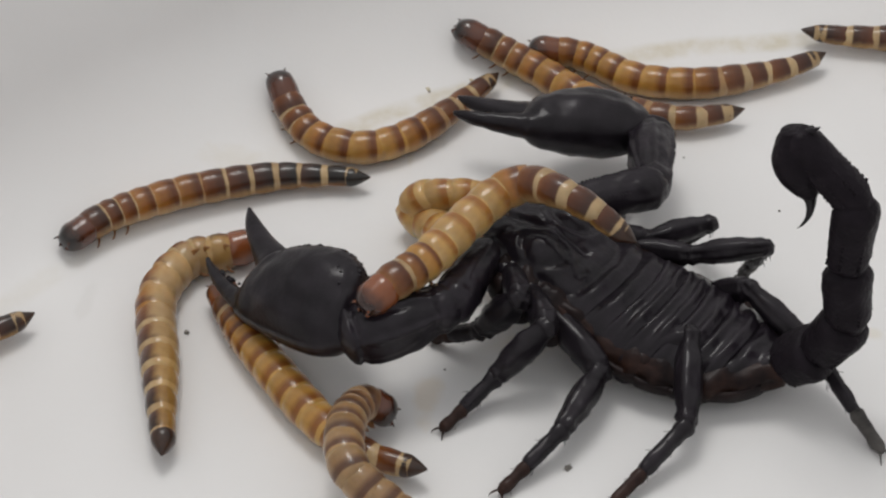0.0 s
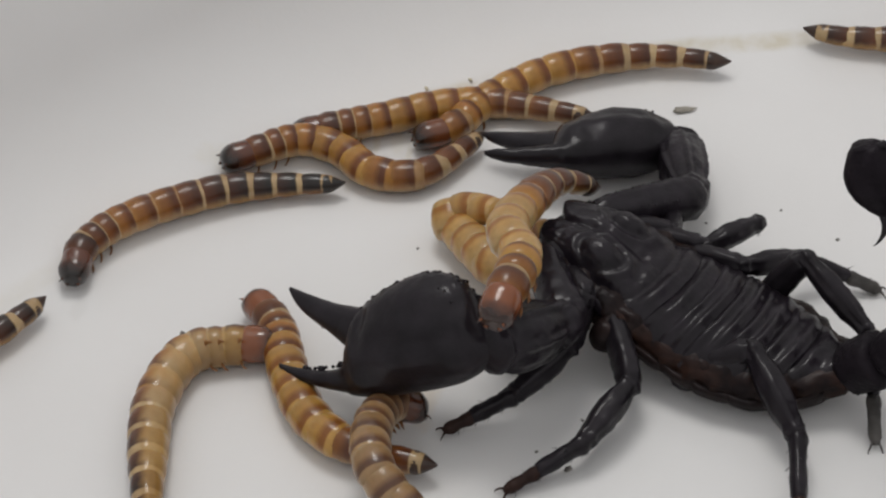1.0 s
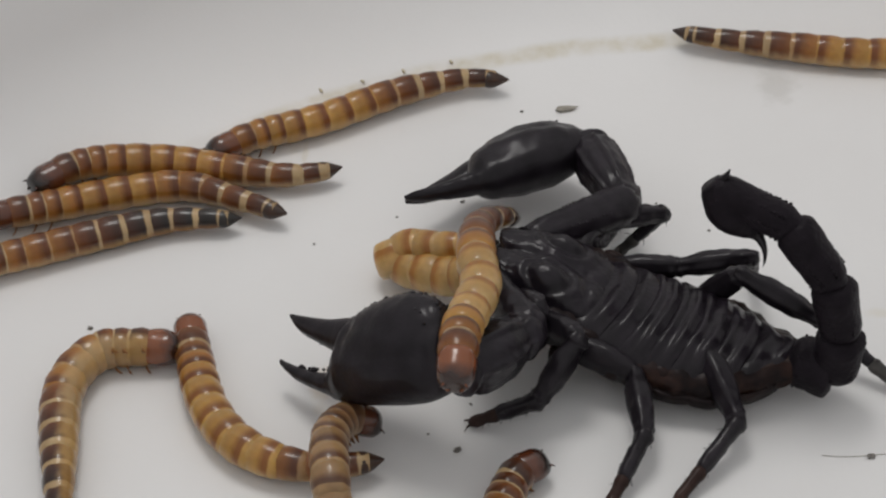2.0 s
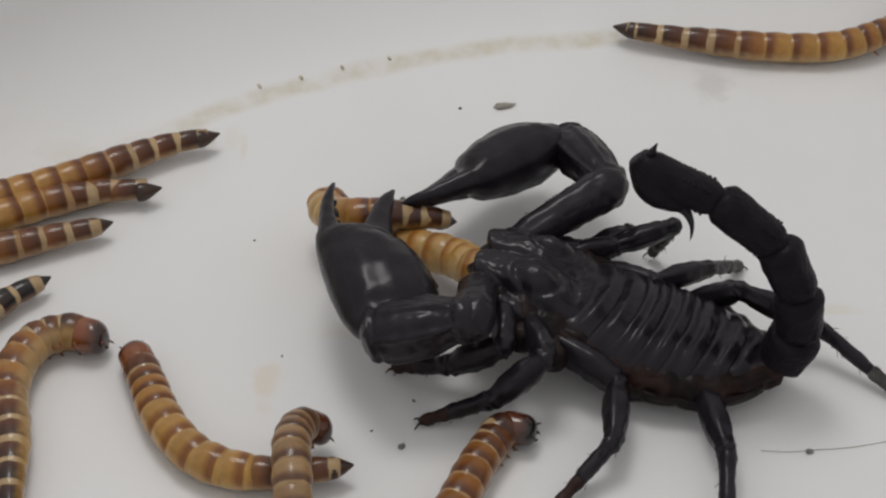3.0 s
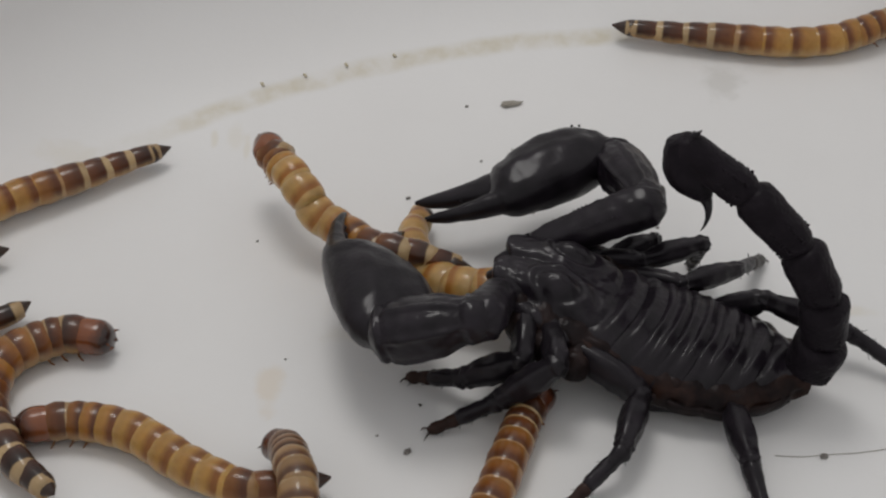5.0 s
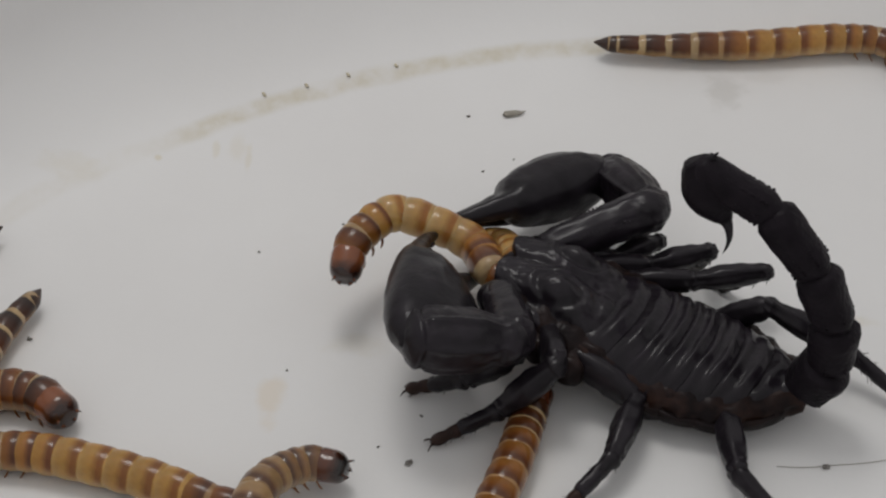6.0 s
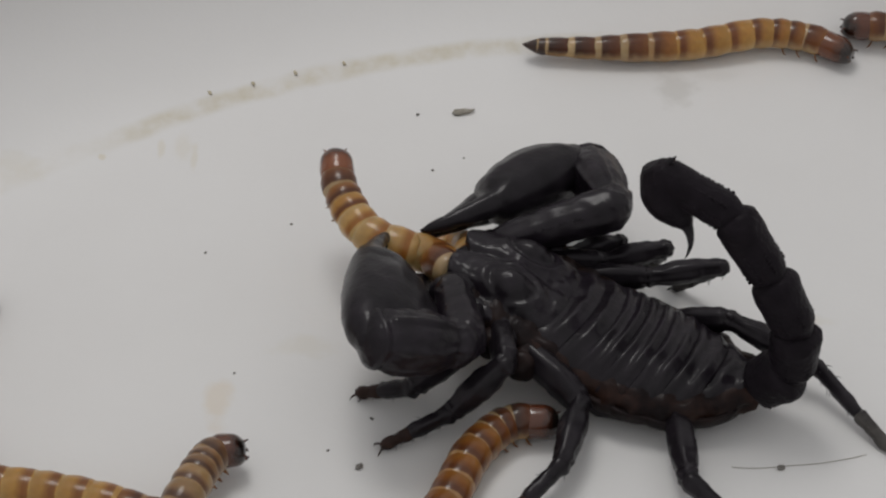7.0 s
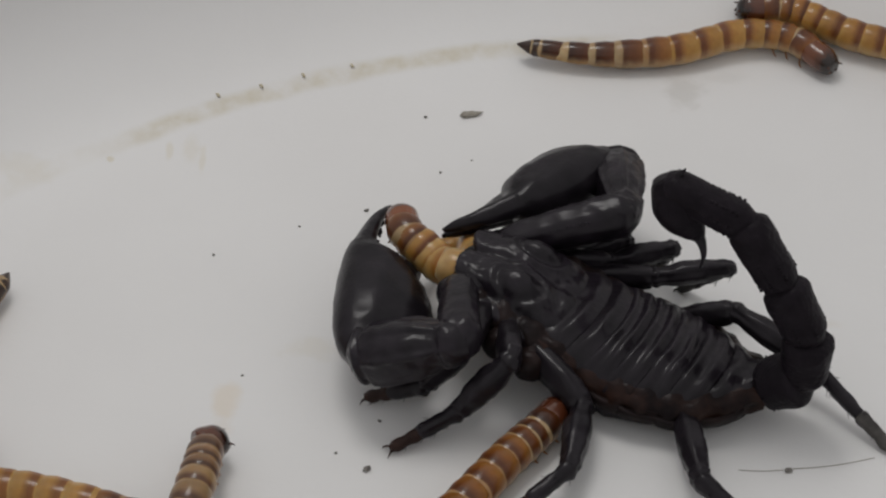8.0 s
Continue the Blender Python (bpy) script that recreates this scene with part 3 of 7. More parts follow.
def tail_segment(length, w0, w1):
    bm = bmesh.new()
    st = [(-0.10 * length, 0, 0, w0 * 0.60, w0 * 0.60), (0.0, 0, 0, w0 * 0.76, w0 * 0.76), (0.12 * length, 0, 0, w0 * 0.92, w0 * 0.90), (0.45 * length, 0, 0.05, (w0 + w1) / 2 * 1.03, (w0 + w1) / 2 * 1.0),
          (0.82 * length, 0, 0, w1 * 1.13, w1 * 1.10), (0.95 * length, 0, 0, w1 * 1.0, w1 * 0.98), (1.02 * length, 0, 0, w1 * 0.74, w1 * 0.74)]
    tube(bm, resample(st, 4), n=32, e=2.1)
    for v in bm.verts:
        p = v.co / MM
        a = math.atan2(p.z, p.y)
        v.co += Vector((0, p.y, p.z)).normalized() * (0.10 * max(0, math.cos(4 * a + math.pi)) + 0.16 * noise.noise(p * 0.9) + 0.07 * noise.noise(p * 2.6)) * MM if p.yz.length > 0.1 else Vector()
    pts = []
    for k in range(int(length / 0.7)):
        x = 0.1 * length + k * 0.7 + random.uniform(-0.15, 0.15)
        if x < 0.92 * length:
            w = w0 + (w1 - w0) * x / length
            for s in (-1, 1):
                pts.append((x, s * w * 0.68, w * 0.72))
                pts.append((x + 0.3, s * w * 0.66, -w * 0.74))
                pts.append((x + 0.15, s * w * 0.97, 0.1))
    granules(bm, pts, 0.21 if length < 10 else 0.28)
    return part("tail_segment", bm, CHITIN_MATT, scorpion)


TAIL_LEN = [5.9, 6.9, 8.4, 10.1, 11.2]
TAIL_WID = [3.75, 3.4, 3.1, 2.8, 2.6, 2.15]
tail_parts = [tail_segment(TAIL_LEN[i], TAIL_WID[i], TAIL_WID[i + 1]) for i in range(5)]
bm = bmesh.new()
tube(bm, resample([(-0.8, 0, 0, 1.5, 1.5), (0.4, 0, 0.0, 2.2, 2.3), (3.0, 0, 0.2, 3.1, 3.1), (5.6, 0, 0.1, 2.8, 2.7), (7.6, 0, -0.3, 1.7, 1.6), (8.6, 0, -0.5, 1.0, 1.0)], 4), n=24)
roughen(bm, 0.00018, 900.0)
telson = part("venom_bulb", bm, CHITIN_MATT, scorpion, "rounded grey-black venom bulb")
bm = bmesh.new()
tube(bm, resample([(8.0, 0, -0.45, 1.05, 1.05), (9.6, 0, -0.5, 0.65, 0.65), (11.4, 0, 0.1, 0.42, 0.42), (12.8, 0, 1.2, 0.24, 0.24), (13.4, 0, 2.0, 0.06, 0.06)], 4), n=14)
part("sting", bm, CHITIN, telson, "thin curved sting")
bm = bmesh.new()
tube(bm, [(-0.6, 0, 0, 0.9, 0.9), (0.8, 0, 0.1, 0.5, 0.5), (2.2, 0, 0.2, 0.08, 0.08)], n=8)
part("tail_bristle", bm, CHITIN_DULL, telson, m=pose(-0.3 * MM, 0, -1.6 * MM, 0, 120, 0))

PALP_LEN = dict(palp_near=(12.5, 14.2, 31.2), palp_far=(16.5, 17.0, 30.4))
LEG_LEN = dict(a=(8.0, 9.0, 9.5), b=(8.5, 10.0, 10.5), c=(10.0, 11.0, 12.0), d=(10.5, 13.4, 15.5))


def keel(bm, count, rise, turn):
    """Raises blunt lengthwise ridges round a limb along x."""
    for v in bm.verts:
        r = Vector((0, v.co.y, v.co.z))
        if r.length > 1.2 * MM:
            a = math.atan2(v.co.z, v.co.y) + 0.04 * math.sin(v.co.x / MM)
            v.co += r.normalized() * rise * MM * (max(0.0, math.cos(count * a + turn)) ** 3 - 0.3)


# outline of a claw hand along its length: x, inner edge with the crest, outer edge, half thickness
CLAW = [(-1.2, -1.2, 1.2, 1.1), (0.2, -3.2, 2.5, 2.4), (1.6, -7.2, 3.7, 3.5), (3.8, -10.0, 4.7, 4.4), (7.0, -10.9, 5.4, 5.0), (10.0, -10.3, 5.8, 5.1), (13.0, -8.8, 6.1, 4.7), (15.0, -7.5, 6.2, 4.3),
        (16.5, -6.2, 6.2, 3.8), (17.4, -4.8, 6.1, 3.2), (18.1, -2.7, 6.0, 2.6), (18.7, 0.6, 5.7, 2.1), (19.6, 2.2, 5.5, 1.8), (22.0, 2.6, 5.0, 1.5), (25.0, 2.3, 4.2, 1.2), (27.3, 1.9, 3.1, 0.8), (28.7, 1.5, 2.2, 0.3)]


def claw_edge(x):
    for a, b in zip(CLAW, CLAW[1:]):
        if x <= b[0]:
            return a[1] + (b[1] - a[1]) * (x - a[0]) / (b[0] - a[0])
    return CLAW[-1][1]


def build_palp(name, lobe):
    """Upper arm, forearm and claw; lobe scales the crested inner bulge of the hand."""
    bm = bmesh.new()
    L = PALP_LEN[name][0]
    tube(bm, resample([(-1.8, 0, 0, 1.6, 1.7), (0.2, 0, 0, 2.4, 2.5), (L * 0.3, 0, 0.1, 2.6, 2.8), (L * 0.7, 0, 0.1, 2.9, 3.1), (L * 0.93, 0, 0, 3.1, 3.2), (L + 0.8, 0, 0, 2.4, 2.5), (L + 2.0, 0, 0, 1.2, 1.2)], 6), n=36, e=2.6)
    keel(bm, 4, 0.40, 0.6)
    for v in bm.verts:
        p = v.co / MM
        v.co += Vector((0, p.y, p.z)).normalized() * (0.22 * noise.noise(p * 0.7) + 0.12 * noise.noise(p * 1.9)) * MM if p.yz.length > 0.3 else Vector()
    granules(bm, [(1.0 + k * 0.62, 1.75 + 0.03 * k, 1.7 + 0.03 * k + random.uniform(-0.2, 0.2)) for k in range(18)], 0.24)
    granules(bm, [(1.0 + k * 0.62, -1.75 - 0.03 * k, 1.7 + 0.03 * k + random.uniform(-0.2, 0.2)) for k in range(18)], 0.24)
    femur = part("palp_femur", bm, CHITIN, scorpion)
    bm = bmesh.new()
    tube(bm, resample([(-2.0, 0, 0, 1.4, 1.5), (-0.4, 0, 0, 2.3, 2.4), (1.6, 0, 0, 2.75, 2.8), (3.0, 0, 0, 2.55, 2.6), (6.0, 0.1, 0.1, 3.15, 3.15), (10.5, 0.2, 0.1, 3.55, 3.45), (14.2, 0, 0, 3.5, 3.4), (15.4, 0, 0, 3.1, 3.05),
                       (16.4, 0, 0, 3.25, 3.2), (17.4, 0, 0, 2.5, 2.5), (18.3, 0, 0, 1.2, 1.2)], 6), n=84, e=2.3)
    for v in bm.verts:
        p = v.co / MM
        turn = math.degrees(math.atan2(p.z, p.y)) % 60 - 24
        along = max(0.0, 1 - ((p.x - 8.5) / 8.0) ** 4)
        if p.yz.length > 0.3:
            v.co += Vector((0, p.y, p.z)).normalized() * (0.48 * math.exp(-(turn / 6.5) ** 2) - 0.14) * along * MM       # six narrow keels
        v.co += Vector((0, p.y, p.z)).normalized() * (0.20 * noise.noise(p * 0.6 + Vector((lobe * 9, 0, 0))) + 0.08 * noise.noise(p * 1.8)) * MM if p.yz.length > 0.3 else Vector()
    for v in bm.verts:
        v.co.x *= PALP_LEN[name][1] / 17.0
        v.co.yz *= 1.16 if name == "palp_near" else 1.0
    patella = part("palp_patella", bm, CHITIN, scorpion)
    # the claw: a broad swollen hand with the fixed finger, y to the fixed finger's side
    bm = bmesh.new()
    rings = []
    reach = PALP_LEN[name][2] / 28.7
    for x, lo, hi, thick in resample(CLAW, 5):
        lo *= lobe if lo < 0 else 1.0
        rings.append(section(x, (lo + hi) / 2, 0, (hi - lo) / 2, thick, n=48, e=2.05))
    loft(bm, rings)
    for v in bm.verts:
        p = v.co / MM
        palm = math.exp(-((p.x - 10) / 7.5) ** 2)
        edge = max(0.0, min(1.0, (claw_edge(p.x) * lobe + 3.5 - p.y) / 3.5)) * (1.0 if p.x < 17.6 else 0.0)
        dz = 0.22 * noise.noise(p * 0.40) + 0.10 * noise.noise(p * 1.0) + (0.16 + 0.30 * edge) * noise.noise(p * 2.1) * (0.3 + edge)
        dz += 0.13 * math.cos((p.y - 1.5) * 1.55 + 0.8 * noise.noise(p * 0.25)) * palm * (1 - edge)
        dz -= 0.75 * math.exp(-((p.x - 15.6) / 1.1) ** 2 - ((p.y + 3.6) / 1.8) ** 2)             # dimple before the finger joint
        dz -= 0.55 * math.exp(-((p.x - 2.6) / 0.9) ** 2) * math.exp(-((p.y + 1.0) / 2.6) ** 2)     # furrow round the wrist
        v.co.z += dz * math.copysign(min(1.0, abs(p.z)), p.z) * MM
    knobs = []
    for k in range(33):
        x = 1.6 + k * 0.46
        for row in (-0.95, -0.1, 0.75):
            knobs.append((x + random.uniform(-0.2, 0.2), claw_edge(x) * lobe + 0.05 + 0.25 * abs(row) + random.uniform(-0.12, 0.15), row + random.uniform(-0.35, 0.35)))
    granules(bm, knobs, 0.37)
    granules(bm, [(3.0 + k * 0.9, claw_edge(3.0 + k * 0.9) * lobe * random.uniform(0.62, 0.88), random.uniform(3.3, 3.7) * (1 - 0.03 * k)) for k in range(14)], 0.22)
    granules(bm, [(19.8 + k * 0.66 + random.uniform(-0.15, 0.15), 2.1 + 0.03 * k, random.uniform(-0.25, 0.25)) for k in range(11)], 0.26)
    granules(bm, [(19.9, 1.9, 0.0), (22.6, 2.4, 0.1), (25.0, 2.3, -0.1)], 0.52)
    for v in bm.verts:
        v.co.x *= reach
    hand_part = part("palp_claw", bm, CHITIN_DULL, scorpion, "broad black claw with a granular crest and fixed finger")
    bm = bmesh.new()
    tube(bm, resample([(-2.6, 0.2, 0, 1.5, 1.6), (-1.2, 0.0, 0, 2.9, 2.6), (0.8, 0.0, 0, 2.8, 2.4), (2.4, 0.1, 0, 2.4, 2.0), (4.4, 0.25, 0, 1.9, 1.7), (7.0, 0.35, 0, 1.5, 1.3), (9.5, 0.2, 0, 1.0, 0.9), (11.5, -0.3, 0, 0.25, 0.28)], 4), n=22, e=2.2)
    granules(bm, [(1.8 + k * 0.66 + random.uniform(-0.15, 0.15), 2.15 - 0.08 * k, random.uniform(-0.2, 0.2)) for k in range(11)], 0.24)
    granules(bm, [(2.4, 2.0, 0), (4.9, 1.8, 0.1), (7.2, 1.4, 0.0)], 0.50)
    for v in bm.verts:
        v.co.x *= reach
    finger = part("movable_finger", bm, CHITIN_DULL, hand_part, "toothed movable finger")
    return [femur, patella, hand_part, finger]


def fluted(bm, rise, rough):
    """Lengthwise flutes and a little unevenness on a leg piece."""
    for v in bm.verts:
        p = v.co / MM
        if p.yz.length > 0.3:
            a = math.atan2(p.z, p.y)
            v.co += Vector((0, p.y, p.z)).normalized() * (rise * math.cos(6 * a + 0.5) + rough * noise.noise(p * 0.9) + 0.5 * rough * noise.noise(p * 2.4)) * MM


def build_leg(name, lens):
    out = []
    f, p, t = lens
    w = 1.36 if "near" in name else 1.10
    bm = bmesh.new()
    tube(bm, resample([(-1.2, 0, 0, 0.8 * w, 1.0 * w), (0.3, 0, 0, 1.2 * w, 1.6 * w), (f * 0.5, 0, 0.1, 1.25 * w, 1.9 * w), (f * 0.86, 0, 0, 1.25 * w, 1.65 * w), (f * 0.97, 0, 0, 1.1 * w, 1.35 * w), (f + 0.8, 0, 0, 0.6 * w, 0.8 * w)], 5), n=26)
    fluted(bm, 0.11, 0.22)
    out.append(part("leg_femur", bm, CHITIN_DULL, scorpion))
    bm = bmesh.new()
    tube(bm, resample([(-0.9, 0, 0, 0.7 * w, 0.9 * w), (0.2, 0, 0, 1.15 * w, 1.35 * w), (p * 0.10, 0, 0, 1.0 * w, 1.2 * w), (p * 0.35, 0, 0, 1.35 * w, 1.62 * w), (p * 0.65, 0, 0, 1.3 * w, 1.58 * w), (p * 0.86, 0, 0, 1.0 * w, 1.2 * w),
                       (p * 0.95, 0, 0, 1.05 * w, 1.2 * w), (p + 0.6, 0, 0, 0.5 * w, 0.7 * w)], 5), n=26)
    fluted(bm, 0.13, 0.20)
    out.append(part("leg_patella", bm, CHITIN_DULL, scorpion))
    bm = bmesh.new()
    k = t * 0.58
    tube(bm, resample([(-0.7, 0, 0, 0.6 * w, 0.7 * w), (0.2, 0, 0, 0.95 * w, 1.1 * w), (k * 0.3, 0, 0, 0.78 * w, 0.95 * w), (k * 0.7, 0, 0, 0.82 * w, 0.92 * w), (k * 0.95, 0, 0, 0.70 * w, 0.78 * w), (k + 0.4, 0, 0, 0.4, 0.4)], 4), n=18)
    fluted(bm, 0.07, 0.22)
    for _ in range(9):
        x, a = random.uniform(0.4, k), random.uniform(0, 2 * math.pi)
        y, z = 1.05 * math.cos(a), 1.15 * math.sin(a)
        tube(bm, [(x, y * 0.8, z * 0.8, 0.10, 0.10), (x + 0.45, y * 1.25, z * 1.2, 0.07, 0.07), (x + 0.85, y * 1.6, z * 1.5, 0.02, 0.02)], n=5)
    tibia = part("leg_tibia", bm, CHITIN_DULL, scorpion)
    out.append(tibia)
    bm = bmesh.new()
    q = t - k
    tube(bm, resample([(-0.4, 0, 0, 0.6, 0.65), (0.2, 0, 0, 0.98, 1.05), (q * 0.45, 0, 0, 0.80, 0.88), (q * 0.75, 0, 0, 0.86, 0.95), (q * 0.92, 0, 0, 0.5, 0.55), (q * 0.97, 0, 0, 0.2, 0.25)], 4), n=16)
    fluted(bm, 0.04, 0.16)
    for _ in range(6):
        x, a = random.uniform(0.2, q * 0.8), random.uniform(0, 2 * math.pi)
        tube(bm, [(x, 0.6 * math.cos(a), 0.6 * math.sin(a), 0.09, 0.09), (x + 0.6, 1.3 * math.cos(a), 1.3 * math.sin(a), 0.03, 0.03)], n=5)
    for s in (-1, 1):
        tube(bm, [(q * 0.84, s * 0.15, 0, 0.20, 0.20), (q * 1.0, s * 0.62, 0.15, 0.17, 0.17), (q * 1.12, s * 0.95, -0.1, 0.10, 0.10), (q * 1.18, s * 0.95, -0.4, 0.03, 0.03)], n=7)
    # far feet wear the painted sheen, near feet their own reddish black
    far = "far" in name
    part("tarsus", bm, FOOT_SHEEN if far else FOOT, tibia, "greyish clawed foot" if far else "reddish black clawed foot", m=pose(k * MM, 0, 0))
    return out


LIMB = {}
for name in HIPS:
    if name.startswith("palp"):
        LIMB[name] = dict(bones=build_palp(name, 0.88 if "near" in name else 0.66), lens=PALP_LEN[name], rows={})
    else:
        LIMB[name] = dict(bones=build_leg(name, LEG_LEN[name[-1]]), lens=LEG_LEN[name[-1]], rows={})


# ---- crumbs, a flake and a hair on the floor ----
def crumb(x, y, size, stretch=1.0, turn=0.0, mat=None, name="crumb", label="tiny dark crumb of dirt on the tub floor", z=0.0):
    bm = bmesh.new()
    bmesh.ops.create_icosphere(bm, subdivisions=2, radius=1.0)
    for v in bm.verts:
        v.co *= 0.75 + 0.65 * noise.noise(v.co * 1.9 + Vector((x, y, size)))
        v.co = Vector((v.co.x * size * stretch, v.co.y * size, (v.co.z + 0.75) * size * 0.55)) * MM
    ob = part(name, bm, mat or DIRT)
    ob.matrix_basis = pose(x * MM, y * MM, z * MM, 0, 0, turn)
    return tagged(ob, label, name, "crumbs on the tub floor")


crumb(26.8, 11.1, 0.28, 1.0, 150)
crumb(-3.6, -42.9, 0.60, 1.3, 25)
crumb(-58.5, -18.3, 0.44, 1.2, 150)
crumb(34.5, 4.3, 0.28, 1.0, 150)
crumb(52.0, -43.9, 0.60, 1.1, 0)
crumb(5.6, 36.4, 0.32, 1.3, 50)
crumb(-26.9, 1.1, 0.28, 1.0, 150)
crumb(-21.0, -24.9, 0.24, 1.0, 25)
crumb(-4.0, 11.6, 0.40, 1.2, 25)
crumb(-14.3, 7.8, 0.24, 1.3, 160)
crumb(7.7, 21.2, 0.28, 1.2, 50)
crumb(-7.7, -39.8, 0.20, 1.0, 45)
crumb(-2.0, -34.0, 0.24, 1.8, 122)
crumb(15.6, 7.9, 0.24, 1.2, 58)
crumb(12.8, 24.4, 0.20, 1.0, 105)
crumb(-7.8, -39.9, 0.20, 1.3, 144)
crumb(13.1, 36.8, 1.0, 2.2, 8, FLAKE, "flake", "flat grey flake of dead skin on the floor")
crumb(-28.8, 39.5, 0.36, 2.6, 118, STREAK, "grain", "thin tan streak of dirt above the dried line", 2.4)
crumb(-21.8, 42.4, 0.36, 2.6, 115, STREAK, "grain", "thin tan streak of dirt above the dried line", 2.2)
crumb(-14.9, 45.6, 0.36, 2.6, 112, STREAK, "grain", "thin tan streak of dirt above the dried line", 2.2)
crumb(-6.7, 48.5, 0.36, 2.6, 109, STREAK, "grain", "thin tan streak of dirt above the dried line", 2.1)

bm = bmesh.new()
pts = [(-7.5, 0.2), (-4, -0.15), (0, 0.1), (4, 0.3), (8, 0.9), (11, 1.6)]
tube(bm, resample([(x, y, 0.12, 0.045, 0.045) for x, y in pts], 5), n=6)
hair = part("hair", bm, FLAKE, m=pose(0.0530, -0.0436, 0.0, 0, 0, 2))
tagged(hair, "thin curved grey hair lying on the plastic", "hair")


# ---- how things move ----
def aim(p, q, up):
    """A pose at p (metres) with x towards q and z near up."""
    x = (Vector(q) - Vector(p)).normalized()
    y = Vector(up).cross(x).normalized()
    z = x.cross(y)
    return Matrix.Translation(p) @ Matrix((x, y, z)).transposed().to_4x4()


def chain(root, joints, lens, rounds=12):
    """Bends a chain of fixed lengths from root so that it ends at the last joint and keeps near the others."""
    pts = [Vector(root)] + [Vector(j) for j in joints]
    goal = pts[-1].copy()
    for _ in range(rounds):
        pts[-1] = goal.copy()
        for i in range(len(pts) - 2, -1, -1):
            pts[i] = pts[i + 1] + (pts[i] - pts[i + 1]).normalized() * lens[i]
        pts[0] = Vector(root)
        for i in range(len(lens)):
            pts[i + 1] = pts[i] + (pts[i + 1] - pts[i]).normalized() * lens[i]
    return pts


def spline(points, k=14):
    pts = [Vector(p) for p in points]
    s = [2 * pts[0] - pts[1], *pts, 2 * pts[-1] - pts[-2]]
    out = []
    for i in range(1, len(s) - 2):
        a, b, c, d = s[i - 1:i + 3]
        for j in range(k):
            u = j / k
            out.append(0.5 * (2 * b + (c - a) * u + (2 * a - 5 * b + 4 * c - d) * u * u + (3 * b - a - 3 * c + d) * u ** 3))
    return out + [pts[-1]]


tail_rows = {}
GRIP = dict(palp_near=[(0.0, 22), (0.5, 24), (1.0, 27), (1.5, 26), (2.0, 9), (2.2, 7), (3.3, 24), (4.7, 22), (7.5, 20), (8.0, 22)],
            palp_far=[(0.0, 24), (0.5, 27), (1.0, 28), (1.5, 20), (2.0, -16), (3.3, -6), (4.0, 15), (4.5, 18), (4.7, 18), (5.8, 8), (6.0, 6), (6.5, -6), (8.0, -14)])
FACE = dict(palp_near=[(0.0, (0.05, -0.72, 0.69)), (2.2, (0.05, -0.72, 0.69)), (3.3, (0.28, -0.66, 0.69))],
            palp_far=[(0.0, (0.0, 0.22, 0.97)), (1.5, (0.0, 0.22, 0.97)), (3.3, (0.0, 0.62, 0.78)), (4.0, (0.0, 0.58, 0.81)), (4.5, (0.0, 0.12, 0.99)), (4.7, (0.0, 0.12, 0.99)), (5.8, (0.0, 0.62, 0.78))])


def between(rows, t):
    """The vector at time t from rows of (time, vector), in straight steps."""
    for (t0, a), (t1, b) in zip(rows, rows[1:]):
        if t <= t1:
            return Vector(a).lerp(Vector(b), max(0.0, (t - t0) / (t1 - t0)))
    return Vector(rows[-1][1])


def worm_at(w, t, *points):
    w["rows"][t] = points


def limb_at(name, t, *points):
    LIMB[name]["rows"][t] = points


def tail_at(t, *points):
    tail_rows[t] = points


def key_worm(w, from_tail=False, roll=(), least=0.90):
    """Threads the rings along the path of each moment, keeping their spacing near its own."""
    length = w["pitch"] * (RINGS + 2.0)
    rows = {ob: [] for ob, _ in w["parts"]}
    base = []
    times = sorted(w["rows"])
    shown = [(0.0, times[0])] * (times[0] > 0) + [(t, t) for t in times] + [(8.0, times[-1])] * (times[-1] < 8)
    for t, src in shown:
        path = spline(w["rows"][src])
        if from_tail:
            path.reverse()
        run = [0.0]
        for a, b in zip(path, path[1:]):
            run.append(run[-1] + (b - a).length)
        k = min(1.10, max(least, run[-1] / length))
        if run[-1] < length * k - 0.01:
            d = (path[-1] - path[-4]).normalized()
            d.z = max(d.z, (w["radius"] - path[-1].z) / (length * k - run[-1])) if path[-1].z > w["radius"] else max(d.z, 0)
            run.append(length * k + 1)
            path.append(path[-1] + d * (run[-1] - run[-2]))

        def at(s):
            s = max(0.0, min(run[-1], s))
            i = max(1, next((j for j, r in enumerate(run) if r >= s), len(run) - 1))
            f = (s - run[i - 1]) / max(1e-6, run[i] - run[i - 1])
            return path[i - 1].lerp(path[i], f)
        mid = at(length * k / 2)
        origin = Vector((mid.x, mid.y, 0)) * MM
        base.append((t, Matrix.Translation(origin)))
        for ob, place in w["parts"]:
            s = place * w["pitch"] * k
            s = length * k - s if from_tail else s
            h = 0.6 * w["pitch"]
            p, a, b = at(s), at(s - h), at(s + h)
            x = (b - a) if from_tail else (a - b)
            up = Vector((0, 0, 1)) if abs(x.normalized().z) < 0.85 else Vector((0, -1, 0.3))
            m = aim(p * MM, (p + x) * MM, up)
            if roll:
                m = m @ Matrix.Rotation(radians(next((a for e, a in roll if t <= e), 0.0)), 4, "X")
            m.translation -= origin
            rows[ob].append((t, m))
    walk(w["worm"], base)
    for ob, r in rows.items():
        walk(ob, r)


